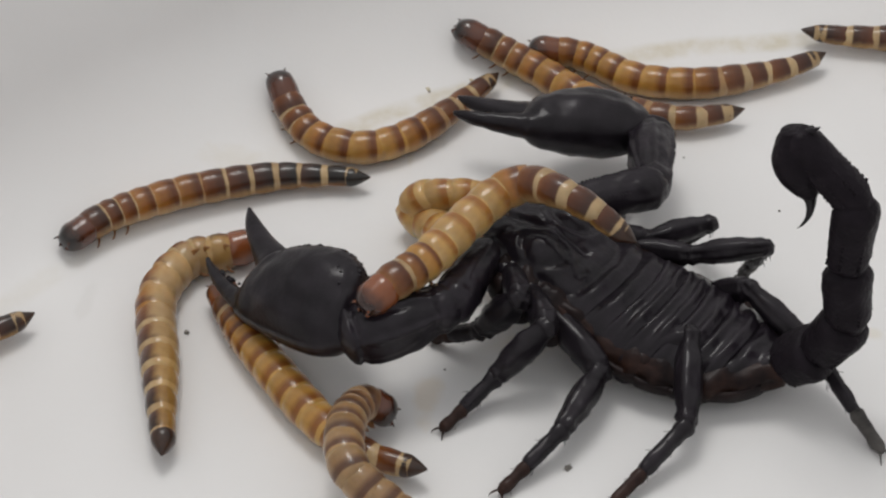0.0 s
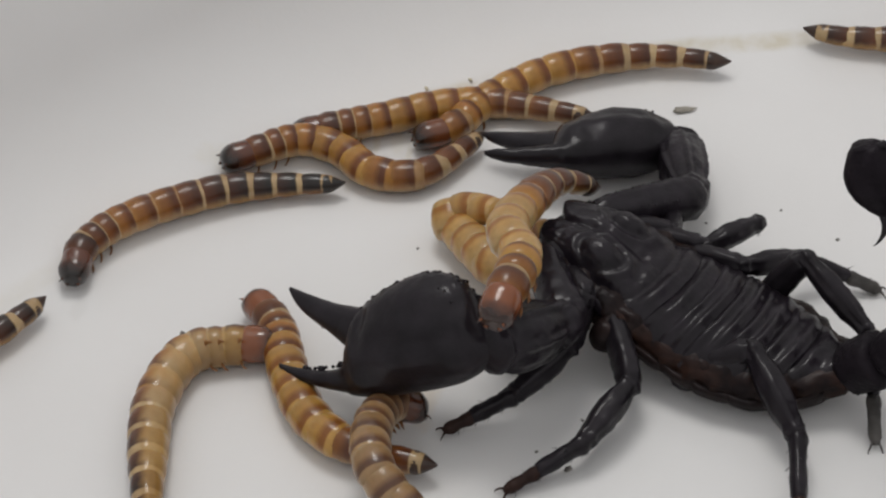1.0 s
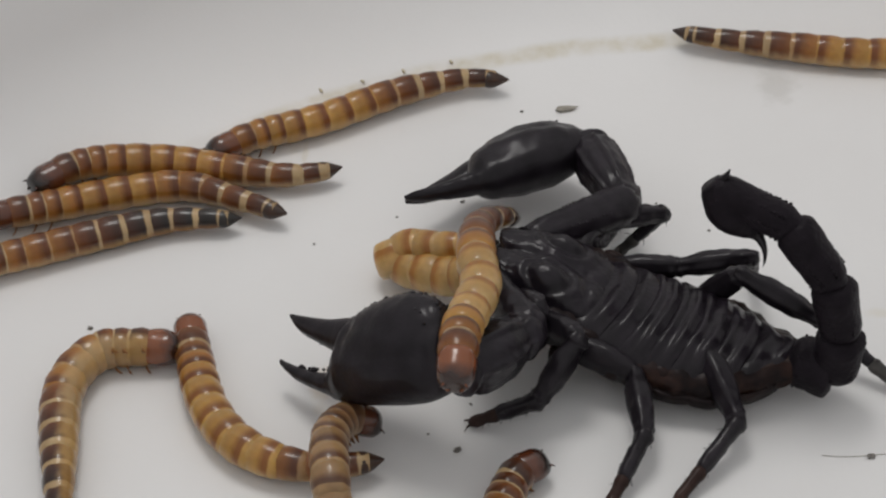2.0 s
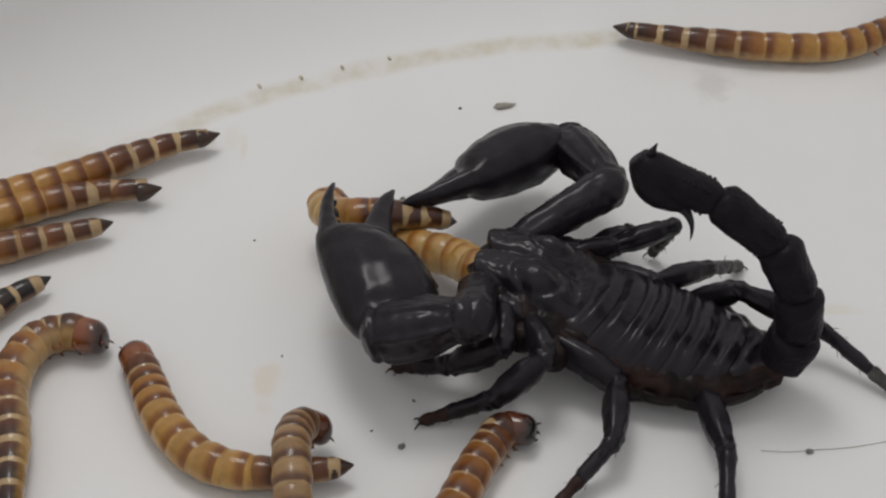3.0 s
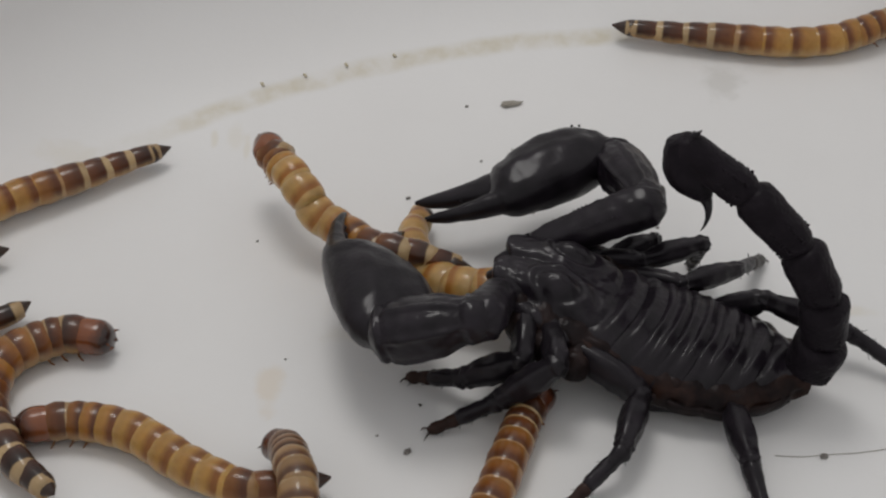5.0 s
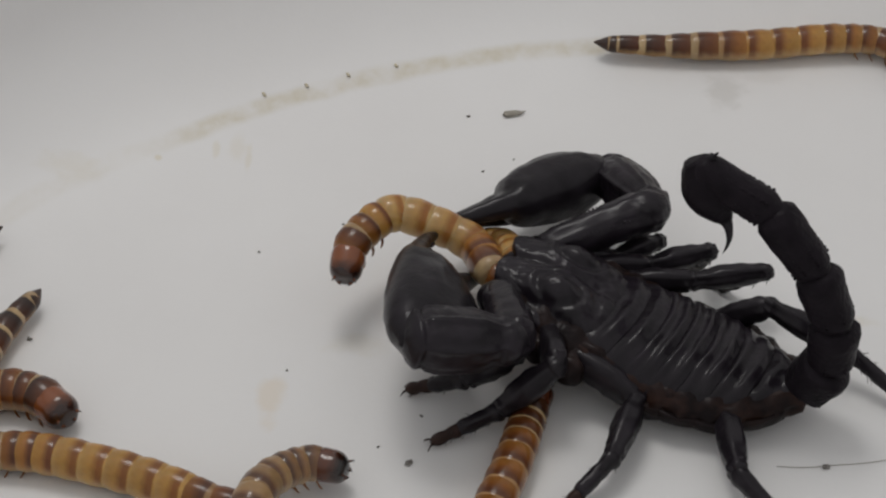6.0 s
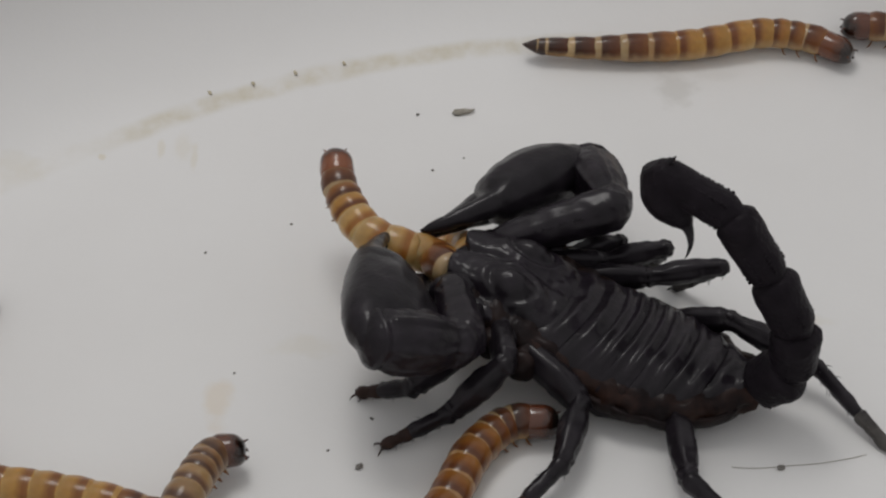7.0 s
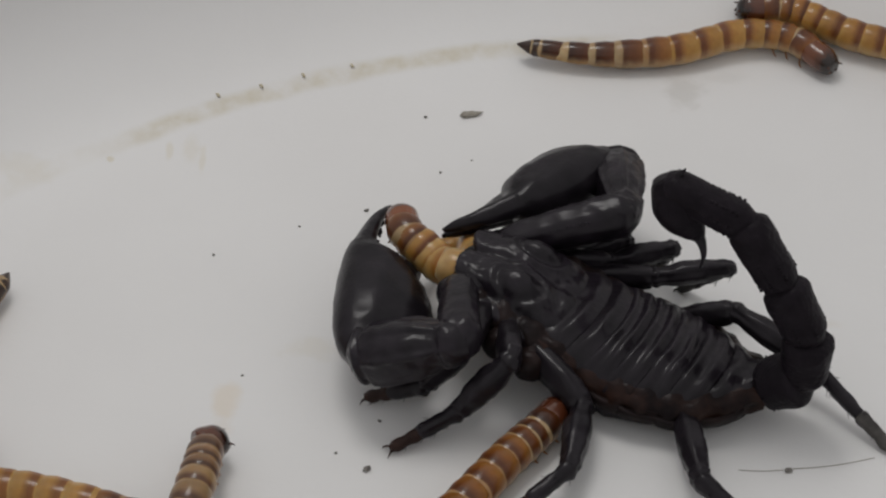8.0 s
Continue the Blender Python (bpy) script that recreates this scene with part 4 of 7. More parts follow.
def motions():
    body_rows = [
        (0.0, pose(-0.0003, -0.0152, 0.0030, 2.3, -8.9, 151.6)),
        (0.5, pose(0.0042, -0.0152, 0.0030, 2.4, -8.9, 152.5)),
        (1.0, pose(0.0075, -0.0161, 0.0030, 2.3, -8.7, 150.8)),
        (1.5, pose(0.0085, -0.0171, 0.0029, 2.4, -8.6, 151.6)),
        (2.0, pose(0.0161, -0.0216, 0.0030, 2.6, -8.5, 159.6)),
        (2.2, pose(0.0160, -0.0219, 0.0030, 2.5, -8.5, 159.8)),
        (3.3, pose(0.0240, -0.0232, 0.0029, 2.5, -8.6, 159.1)),
        (3.5, pose(0.0236, -0.0238, 0.0029, 2.6, -8.6, 159.3)),
        (4.0, pose(0.0235, -0.0240, 0.0029, 2.6, -8.6, 160.2)),
        (4.5, pose(0.0240, -0.0241, 0.0029, 2.7, -8.7, 160.5)),
        (4.7, pose(0.0241, -0.0240, 0.0029, 2.8, -8.8, 160.6)),
        (5.8, pose(0.0242, -0.0227, 0.0030, 1.9, -8.9, 154.8)),
        (6.0, pose(0.0242, -0.0227, 0.0030, 1.9, -9.0, 154.8)),
        (6.5, pose(0.0244, -0.0219, 0.0030, 1.8, -8.9, 154.3)),
        (7.0, pose(0.0244, -0.0217, 0.0030, 1.9, -9.0, 153.6)),
        (7.5, pose(0.0243, -0.0210, 0.0030, 1.9, -9.0, 153.6)),
        (8.0, pose(0.0244, -0.0212, 0.0030, 1.9, -9.0, 153.7)),
    ]
    tail_at(0.0, (27.6, -29.8, 8.9), (30.9, -31.3, 14.8), (30.8, -30.9, 23.4), (29.9, -29.9, 34.4), (23.4, -26.1, 42.8), (26.0, -28.0, 29.6))
    tail_at(0.5, (33.8, -30.0, 10.7), (36.5, -31.1, 16.6), (36.3, -30.6, 25.2), (33.9, -28.9, 35.9), (25.9, -24.5, 43.4), (30.4, -27.4, 29.7))
    tail_at(1.0, (36.5, -31.7, 10.4), (40.0, -33.4, 14.9), (39.7, -32.9, 23.7), (38.7, -31.8, 33.3), (31.0, -27.3, 41.6), (34.7, -29.9, 28.3))
    tail_at(1.5, (37.2, -32.0, 10.9), (40.4, -33.5, 15.7), (39.9, -32.9, 24.3), (38.6, -31.7, 34.3), (31.0, -27.2, 43.0), (34.9, -29.9, 29.8))
    tail_at(2.0, (46.9, -32.6, 8.0), (48.0, -32.7, 13.4), (45.9, -31.6, 21.0), (40.3, -29.2, 28.2), (29.7, -25.2, 32.6), (37.9, -28.6, 22.9))
    tail_at(2.2, (46.8, -32.8, 7.5), (48.5, -33.2, 13.1), (46.5, -32.0, 22.1), (40.8, -29.6, 29.3), (28.8, -25.1, 33.5), (37.9, -28.8, 23.8))
    tail_at(3.3, (52.5, -33.6, 10.1), (51.4, -32.8, 17.3), (47.0, -30.8, 26.0), (39.8, -27.9, 29.9), (30.6, -24.4, 31.5), (35.2, -26.4, 25.8))
    tail_at(3.5, (51.8, -33.9, 11.1), (50.5, -33.0, 18.6), (46.9, -31.4, 25.6), (39.8, -28.4, 31.9), (29.1, -24.3, 35.8), (33.4, -26.3, 26.7))
    tail_at(4.0, (51.4, -33.4, 11.0), (50.5, -32.7, 19.4), (46.9, -31.0, 27.6), (38.9, -27.9, 34.1), (28.3, -24.0, 38.5), (33.5, -26.3, 27.9))
    tail_at(4.5, (52.6, -33.6, 11.1), (51.7, -32.9, 18.7), (46.8, -30.8, 26.7), (39.5, -28.0, 32.9), (29.7, -24.3, 37.7), (35.1, -26.7, 27.0))
    tail_at(4.7, (53.0, -33.5, 11.1), (52.0, -32.8, 18.6), (47.2, -30.7, 26.5), (39.9, -27.9, 32.7), (29.9, -24.2, 37.3), (35.5, -26.7, 27.0))
    tail_at(5.8, (52.9, -35.7, 11.8), (52.2, -35.2, 18.9), (49.1, -33.5, 25.7), (42.8, -30.3, 33.4), (33.0, -25.6, 37.5), (38.4, -28.5, 26.8))
    tail_at(6.0, (52.8, -35.6, 11.7), (52.3, -35.2, 18.4), (49.4, -33.6, 25.3), (43.2, -30.4, 33.0), (33.1, -25.5, 37.1), (38.7, -28.5, 26.4))
    tail_at(6.5, (53.2, -35.3, 10.9), (52.8, -34.8, 17.1), (49.9, -33.2, 24.1), (44.2, -30.3, 32.0), (34.3, -25.4, 36.4), (39.6, -28.3, 25.4))
    tail_at(7.0, (53.0, -35.4, 10.4), (52.8, -35.1, 17.2), (49.7, -33.3, 23.4), (44.4, -30.5, 31.4), (34.5, -25.5, 35.7), (39.8, -28.5, 25.3))
    tail_at(7.5, (53.2, -34.8, 10.4), (53.3, -34.7, 16.3), (50.0, -32.8, 22.5), (44.7, -29.9, 30.5), (35.1, -25.1, 35.1), (40.5, -28.1, 24.3))
    tail_at(8.0, (53.6, -35.2, 10.2), (53.5, -34.9, 16.5), (50.4, -33.2, 22.4), (44.9, -30.2, 30.7), (34.9, -25.2, 34.2), (40.7, -28.4, 23.8))
    limb_at('palp_near', 0.0, (-19.6, -26.6, 13.3), (-32.9, -31.2, 11.5), (-55.0, -9.4, 8.4))
    limb_at('palp_near', 0.5, (-9.2, -27.3, 13.4), (-18.9, -37.0, 17.0), (-48.1, -30.6, 8.2))
    limb_at('palp_near', 1.0, (-4.1, -27.3, 11.6), (-13.7, -37.0, 15.9), (-42.3, -28.8, 6.6))
    limb_at('palp_near', 1.5, (-2.2, -28.2, 11.5), (-10.3, -38.8, 16.4), (-38.3, -28.8, 6.9))
    limb_at('palp_near', 2.0, (5.9, -34.6, 14.0), (-3.6, -44.7, 16.8), (-28.4, -29.0, 6.0))
    limb_at('palp_near', 2.2, (7.0, -34.3, 14.0), (-3.5, -43.7, 15.8), (-27.2, -25.6, 6.7))
    limb_at('palp_near', 3.3, (5.6, -35.7, 17.4), (-7.6, -33.3, 12.8), (-8.7, -2.1, 12.9))
    limb_at('palp_near', 3.5, (5.5, -36.4, 17.6), (-7.8, -34.3, 13.2), (-9.2, -3.1, 11.9))
    limb_at('palp_near', 4.0, (4.3, -36.5, 17.5), (-8.5, -33.6, 12.0), (-9.8, -2.4, 11.9))
    limb_at('palp_near', 4.5, (5.2, -36.4, 18.4), (-7.8, -34.7, 13.1), (-15.9, -4.7, 10.4))
    limb_at('palp_near', 4.7, (5.4, -36.4, 18.3), (-7.9, -35.2, 13.5), (-15.3, -5.0, 10.4))
    limb_at('palp_near', 5.8, (10.1, -35.0, 16.1), (-4.1, -35.8, 16.6), (1.3, -6.3, 8.0))
    limb_at('palp_near', 6.0, (10.2, -35.3, 15.3), (-3.3, -38.1, 18.3), (2.0, -8.5, 9.8))
    limb_at('palp_near', 6.5, (9.6, -34.7, 13.2), (-2.5, -39.5, 19.0), (3.0, -10.0, 10.4))
    limb_at('palp_near', 7.0, (10.2, -34.2, 13.9), (-2.1, -38.9, 19.3), (2.7, -9.4, 10.4))
    limb_at('palp_near', 7.5, (8.9, -33.5, 14.2), (-4.0, -37.5, 18.5), (3.5, -8.4, 10.1))
    limb_at('palp_near', 8.0, (8.4, -33.8, 14.3), (-4.6, -31.1, 9.4), (1.3, -0.5, 9.3))
    limb_at('palp_far', 0.0, (7.6, 3.0, 10.6), (7.4, 19.9, 8.3), (-22.5, 18.5, 13.5))
    limb_at('palp_far', 0.5, (10.2, 5.6, 8.3), (9.5, 22.5, 6.4), (-20.0, 16.6, 11.0))
    limb_at('palp_far', 1.0, (13.2, 5.2, 6.9), (11.7, 21.9, 4.5), (-17.9, 15.7, 7.9))
    limb_at('palp_far', 1.5, (14.1, 4.0, 6.7), (12.6, 20.8, 4.9), (-17.1, 14.2, 6.1))
    limb_at('palp_far', 2.0, (20.9, -1.7, 10.0), (15.8, 14.4, 9.4), (-13.1, 5.3, 6.6))
    limb_at('palp_far', 2.2, (20.2, -1.3, 9.9), (15.8, 15.1, 9.8), (-13.3, 6.6, 7.3))
    limb_at('palp_far', 3.3, (29.0, -4.3, 15.4), (22.4, 10.9, 11.7), (-1.7, -7.6, 12.1))
    limb_at('palp_far', 3.5, (28.3, -4.1, 14.4), (21.4, 11.0, 10.8), (-1.8, -8.6, 12.1))
    limb_at('palp_far', 4.0, (29.0, -8.0, 17.0), (22.6, 7.1, 12.3), (-1.5, -11.5, 13.6))
    limb_at('palp_far', 4.5, (30.1, -11.6, 17.6), (28.8, 5.1, 14.9), (-0.3, -1.9, 9.7))
    limb_at('palp_far', 4.7, (30.1, -12.3, 18.1), (27.6, 4.2, 14.8), (-1.2, -3.9, 9.6))
    limb_at('palp_far', 5.8, (31.9, -6.7, 13.9), (27.1, 9.1, 9.8), (-0.7, -3.1, 10.4))
    limb_at('palp_far', 6.0, (31.7, -6.2, 14.2), (26.6, 9.2, 9.1), (-0.4, -4.8, 10.1))
    limb_at('palp_far', 6.5, (32.0, -11.2, 17.4), (29.4, 5.0, 12.8), (2.2, -8.4, 12.1))
    limb_at('palp_far', 7.0, (32.5, -8.5, 16.0), (30.4, 7.8, 11.9), (4.4, -8.0, 11.5))
    limb_at('palp_far', 7.5, (32.4, -10.6, 16.5), (33.4, 6.0, 12.8), (5.2, -5.0, 9.6))
    limb_at('palp_far', 8.0, (32.7, -9.1, 15.8), (33.8, 7.5, 12.2), (6.6, -6.0, 10.5))
    limb_at('leg_near_a', 0.0, (-13.7, -22.6, 8.0), (-17.8, -21.7, 4.0), (-23.6, -19.3, 0.6))
    limb_at('leg_near_a', 0.5, (-8.7, -23.8, 8.0), (-14.2, -22.9, 4.0), (-18.2, -21.5, 0.6))
    limb_at('leg_near_a', 1.0, (-5.9, -24.7, 8.0), (-10.5, -23.7, 4.0), (-15.2, -23.6, 0.6))
    limb_at('leg_near_a', 1.5, (-3.6, -25.6, 8.0), (-8.1, -24.7, 4.0), (-12.8, -24.5, 0.6))
    limb_at('leg_near_a', 2.0, (3.3, -29.2, 8.0), (-0.7, -29.5, 4.0), (-4.7, -28.3, 0.6))
    limb_at('leg_near_a', 2.2, (3.3, -28.9, 8.0), (-0.7, -29.2, 4.0), (-4.7, -28.0, 0.6))
    limb_at('leg_near_a', 3.3, (10.7, -31.0, 8.0), (3.7, -32.6, 4.0), (-4.7, -28.1, 0.6))
    limb_at('leg_near_a', 3.5, (10.3, -31.1, 8.0), (3.2, -32.6, 4.0), (-4.1, -28.5, 0.6))
    limb_at('leg_near_a', 4.0, (10.3, -30.7, 8.0), (3.2, -32.2, 4.0), (-4.2, -28.1, 0.6))
    limb_at('leg_near_a', 4.5, (10.9, -30.8, 8.0), (3.6, -32.5, 4.0), (-4.3, -28.7, 0.6))
    limb_at('leg_near_a', 4.7, (11.1, -31.0, 8.0), (3.8, -32.7, 4.0), (-4.1, -28.9, 0.6))
    limb_at('leg_near_a', 5.8, (7.7, -32.2, 8.0), (2.3, -31.3, 4.0), (-4.1, -29.5, 0.6))
    limb_at('leg_near_a', 6.0, (7.6, -32.6, 8.0), (2.3, -31.2, 4.0), (-4.2, -29.4, 0.6))
    limb_at('leg_near_a', 6.5, (7.3, -34.3, 8.0), (2.0, -31.8, 4.0), (-4.3, -29.4, 0.6))
    limb_at('leg_near_a', 7.0, (7.2, -32.9, 8.0), (2.4, -32.5, 4.0), (-4.2, -29.7, 0.6))
    limb_at('leg_near_a', 7.5, (7.3, -33.0, 8.0), (2.5, -31.5, 4.0), (-4.1, -29.6, 0.6))
    limb_at('leg_near_a', 8.0, (5.5, -34.0, 8.0), (1.8, -31.5, 4.0), (-4.0, -30.1, 0.6))
    limb_at('leg_near_b', 0.0, (-8.5, -27.0, 9.0), (-14.1, -31.1, 4.0), (-20.7, -37.4, 0.6))
    limb_at('leg_near_b', 0.5, (-5.2, -29.8, 9.0), (-11.8, -32.7, 4.0), (-20.2, -37.4, 0.6))
    limb_at('leg_near_b', 1.0, (-3.1, -31.2, 9.0), (-10.4, -34.1, 4.0), (-20.2, -37.2, 0.6))
    limb_at('leg_near_b', 1.5, (-0.9, -33.1, 9.0), (-7.4, -35.4, 4.0), (-16.6, -37.7, 0.6))
    limb_at('leg_near_b', 2.0, (11.0, -35.3, 9.0), (5.6, -37.9, 4.0), (-2.3, -38.4, 0.6))
    limb_at('leg_near_b', 2.2, (11.3, -35.6, 9.0), (5.9, -38.2, 4.0), (-2.8, -38.6, 0.6))
    limb_at('leg_near_b', 3.3, (15.3, -37.2, 9.0), (7.8, -38.9, 4.0), (-0.8, -39.5, 0.6))
    limb_at('leg_near_b', 3.5, (15.0, -37.7, 9.0), (7.8, -38.9, 4.0), (-0.8, -39.8, 0.6))
    limb_at('leg_near_b', 4.0, (15.4, -37.4, 9.0), (7.8, -37.2, 4.0), (-0.7, -39.5, 0.6))
    limb_at('leg_near_b', 4.5, (15.2, -37.3, 9.0), (7.7, -38.2, 4.0), (-0.7, -40.0, 0.6))
    limb_at('leg_near_b', 4.7, (14.6, -37.5, 9.0), (7.6, -38.1, 4.0), (-1.0, -39.8, 0.6))
    limb_at('leg_near_b', 5.8, (13.6, -35.1, 9.0), (7.0, -37.9, 4.0), (-1.0, -39.8, 0.6))
    limb_at('leg_near_b', 6.0, (13.9, -35.3, 9.0), (7.2, -37.8, 4.0), (-0.8, -39.7, 0.6))
    limb_at('leg_near_b', 6.5, (13.3, -34.8, 9.0), (7.3, -37.3, 4.0), (-0.7, -39.8, 0.6))
    limb_at('leg_near_b', 7.0, (13.9, -35.1, 9.0), (7.9, -37.4, 4.0), (-0.9, -39.9, 0.6))
    limb_at('leg_near_b', 7.5, (13.6, -34.6, 9.0), (8.0, -36.9, 4.0), (-1.0, -39.7, 0.6))
    limb_at('leg_near_b', 8.0, (13.3, -34.6, 9.0), (7.7, -36.9, 4.0), (-0.7, -39.9, 0.6))
    limb_at('leg_near_c', 0.0, (0.1, -28.5, 5.5), (-4.1, -39.2, 4.0), (-12.3, -48.2, 0.6))
    limb_at('leg_near_c', 0.5, (3.1, -32.8, 5.5), (-3.9, -42.0, 4.0), (-13.4, -48.2, 0.6))
    limb_at('leg_near_c', 1.0, (5.3, -33.6, 5.5), (-1.5, -42.5, 4.0), (-11.7, -47.6, 0.6))
    limb_at('leg_near_c', 1.5, (6.7, -34.5, 5.5), (-1.2, -43.8, 4.0), (-12.4, -48.5, 0.6))
    limb_at('leg_near_c', 2.0, (22.1, -31.1, 5.5), (21.7, -44.7, 5.0), (16.1, -54.3, 0.6))
    limb_at('leg_near_c', 2.2, (22.4, -31.9, 5.5), (21.9, -45.5, 5.0), (16.0, -54.9, 0.6))
    limb_at('leg_near_c', 3.3, (27.1, -34.7, 5.5), (24.5, -47.3, 5.0), (16.2, -54.6, 0.6))
    limb_at('leg_near_c', 3.5, (27.0, -34.7, 5.5), (23.9, -46.6, 4.0), (15.6, -54.4, 0.6))
    limb_at('leg_near_c', 4.0, (26.6, -34.3, 5.5), (23.8, -46.3, 4.0), (15.5, -54.1, 0.6))
    limb_at('leg_near_c', 4.5, (26.7, -34.3, 5.5), (23.9, -46.1, 4.0), (15.9, -54.1, 0.6))
    limb_at('leg_near_c', 4.7, (27.2, -33.9, 5.5), (24.2, -47.4, 5.0), (15.7, -54.6, 0.6))
    limb_at('leg_near_c', 5.8, (25.2, -34.0, 5.5), (22.9, -45.6, 4.0), (14.9, -53.7, 0.6))
    limb_at('leg_near_c', 6.0, (25.2, -34.0, 5.5), (22.9, -45.6, 4.0), (14.9, -53.7, 0.6))
    limb_at('leg_near_c', 6.5, (25.4, -34.0, 5.5), (23.0, -45.7, 4.0), (15.0, -53.8, 0.6))
    limb_at('leg_near_c', 7.0, (25.0, -33.8, 5.5), (22.2, -46.3, 4.0), (14.0, -54.2, 0.6))
    limb_at('leg_near_c', 7.5, (24.5, -33.8, 5.5), (22.0, -45.8, 4.0), (13.7, -53.6, 0.6))
    limb_at('leg_near_c', 8.0, (24.2, -33.8, 5.5), (22.0, -46.3, 4.0), (13.0, -53.3, 0.6))
    limb_at('leg_near_d', 0.0, (11.6, -27.6, 8.0), (11.5, -39.3, 4.5), (1.5, -50.3, 0.6))
    limb_at('leg_near_d', 0.5, (17.8, -26.4, 8.0), (21.8, -34.3, 4.5), (19.7, -49.0, 0.6))
    limb_at('leg_near_d', 1.0, (20.5, -30.6, 8.0), (25.1, -40.7, 4.5), (24.6, -55.6, 0.6))
    limb_at('leg_near_d', 1.5, (22.6, -30.9, 8.0), (26.3, -41.5, 4.5), (23.8, -56.2, 0.6))
    limb_at('leg_near_d', 2.0, (32.4, -31.4, 8.0), (33.6, -41.6, 4.5), (24.7, -53.5, 0.6))
    limb_at('leg_near_d', 2.2, (32.8, -31.7, 8.0), (33.9, -42.4, 4.5), (25.5, -54.6, 0.6))
    limb_at('leg_near_d', 3.3, (39.4, -35.9, 3.5), (40.8, -50.4, 4.5), (42.0, -65.3, 0.6))
    limb_at('leg_near_d', 3.5, (39.2, -36.2, 3.5), (40.6, -50.7, 4.5), (42.9, -65.4, 0.6))
    limb_at('leg_near_d', 4.0, (38.7, -36.4, 3.5), (40.6, -50.3, 4.5), (43.8, -64.9, 0.6))
    limb_at('leg_near_d', 4.5, (39.1, -36.3, 3.5), (40.9, -50.1, 4.5), (44.1, -64.6, 0.6))
    limb_at('leg_near_d', 4.7, (39.0, -36.8, 3.5), (41.2, -50.4, 4.5), (42.0, -65.3, 0.6))
    limb_at('leg_near_d', 5.8, (37.5, -36.0, 3.5), (39.4, -49.2, 4.5), (48.5, -61.0, 0.6))
    limb_at('leg_near_d', 6.0, (37.5, -36.0, 3.5), (39.4, -49.2, 4.5), (48.5, -61.0, 0.6))
    limb_at('leg_near_d', 6.5, (36.9, -36.6, 3.5), (39.1, -50.2, 4.5), (49.2, -61.1, 0.6))
    limb_at('leg_near_d', 7.0, (36.8, -36.4, 3.5), (38.9, -49.9, 4.5), (49.0, -60.8, 0.6))
    limb_at('leg_near_d', 7.5, (36.9, -35.9, 3.5), (39.4, -49.4, 4.5), (49.6, -60.3, 0.6))
    limb_at('leg_near_d', 8.0, (37.0, -35.9, 3.5), (39.5, -49.4, 4.5), (49.7, -60.3, 0.6))
    limb_at('leg_far_a', 0.0, (-0.6, -1.5, 8.0), (2.2, 4.4, 6.0), (4.3, 12.7, 0.6))
    limb_at('leg_far_a', 0.5, (4.1, -1.6, 8.0), (6.6, 4.3, 6.0), (9.4, 12.8, 0.6))
    limb_at('leg_far_a', 1.0, (8.2, -2.8, 8.0), (10.4, 3.0, 6.0), (13.2, 11.3, 0.6))
    limb_at('leg_far_a', 1.5, (9.2, -3.3, 8.0), (11.4, 2.4, 6.0), (14.4, 10.7, 0.6))
    limb_at('leg_far_a', 2.0, (16.7, -8.3, 8.0), (18.7, -1.9, 6.0), (22.0, 7.6, 0.6))
    limb_at('leg_far_a', 2.2, (16.7, -8.5, 8.0), (18.8, -2.1, 6.0), (22.2, 7.4, 0.6))
    limb_at('leg_far_a', 3.3, (26.8, -11.9, 8.0), (32.5, -5.6, 6.0), (29.3, -2.8, 0.6))
    limb_at('leg_far_a', 3.5, (26.2, -12.3, 8.0), (31.9, -6.3, 6.0), (28.8, -2.7, 0.0))
    limb_at('leg_far_a', 4.0, (26.2, -12.6, 8.0), (32.3, -6.4, 6.0), (29.2, -2.8, 0.0))
    limb_at('leg_far_a', 4.5, (26.7, -12.9, 8.0), (33.0, -6.5, 6.0), (29.7, -3.2, 0.0))
    limb_at('leg_far_a', 4.7, (26.7, -12.9, 8.0), (33.0, -6.5, 6.0), (29.7, -3.2, 0.0))
    limb_at('leg_far_a', 5.8, (26.2, -10.0, 8.0), (32.7, -4.3, 6.0), (29.1, -1.1, 0.0))
    limb_at('leg_far_a', 6.0, (26.2, -10.0, 8.0), (32.7, -4.3, 6.0), (29.1, -1.1, 0.0))
    limb_at('leg_far_a', 6.5, (26.8, -10.0, 8.0), (34.0, -4.8, 6.0), (30.6, -1.1, 0.0))
    limb_at('leg_far_a', 7.0, (26.6, -9.8, 8.0), (34.4, -4.7, 6.0), (31.2, -1.3, -0.0))
    limb_at('leg_far_a', 7.5, (26.3, -9.2, 8.0), (34.5, -4.0, 6.0), (30.9, -0.6, 0.0))
    limb_at('leg_far_a', 8.0, (26.0, -9.2, 8.0), (34.4, -4.0, 6.0), (31.0, -0.6, 0.0))
    limb_at('leg_far_b', 0.0, (7.8, -5.8, 8.0), (15.2, -0.7, 6.0), (10.6, 2.0, 0.0))
    limb_at('leg_far_b', 0.5, (10.8, -4.7, 8.0), (18.2, 0.6, 6.0), (14.2, 3.4, 0.0))
    limb_at('leg_far_b', 1.0, (13.2, -6.8, 8.0), (20.3, -1.2, 6.0), (16.3, 2.0, 0.0))
    limb_at('leg_far_b', 1.5, (13.8, -7.3, 8.0), (21.1, -1.0, 6.0), (17.3, 1.5, 0.0))
    limb_at('leg_far_b', 2.0, (18.5, -4.9, 9.0), (24.6, -2.0, 7.0), (19.3, -3.2, 1.0))
    limb_at('leg_far_b', 2.2, (18.5, -5.1, 9.0), (25.6, -2.4, 7.0), (19.8, -3.4, 1.0))
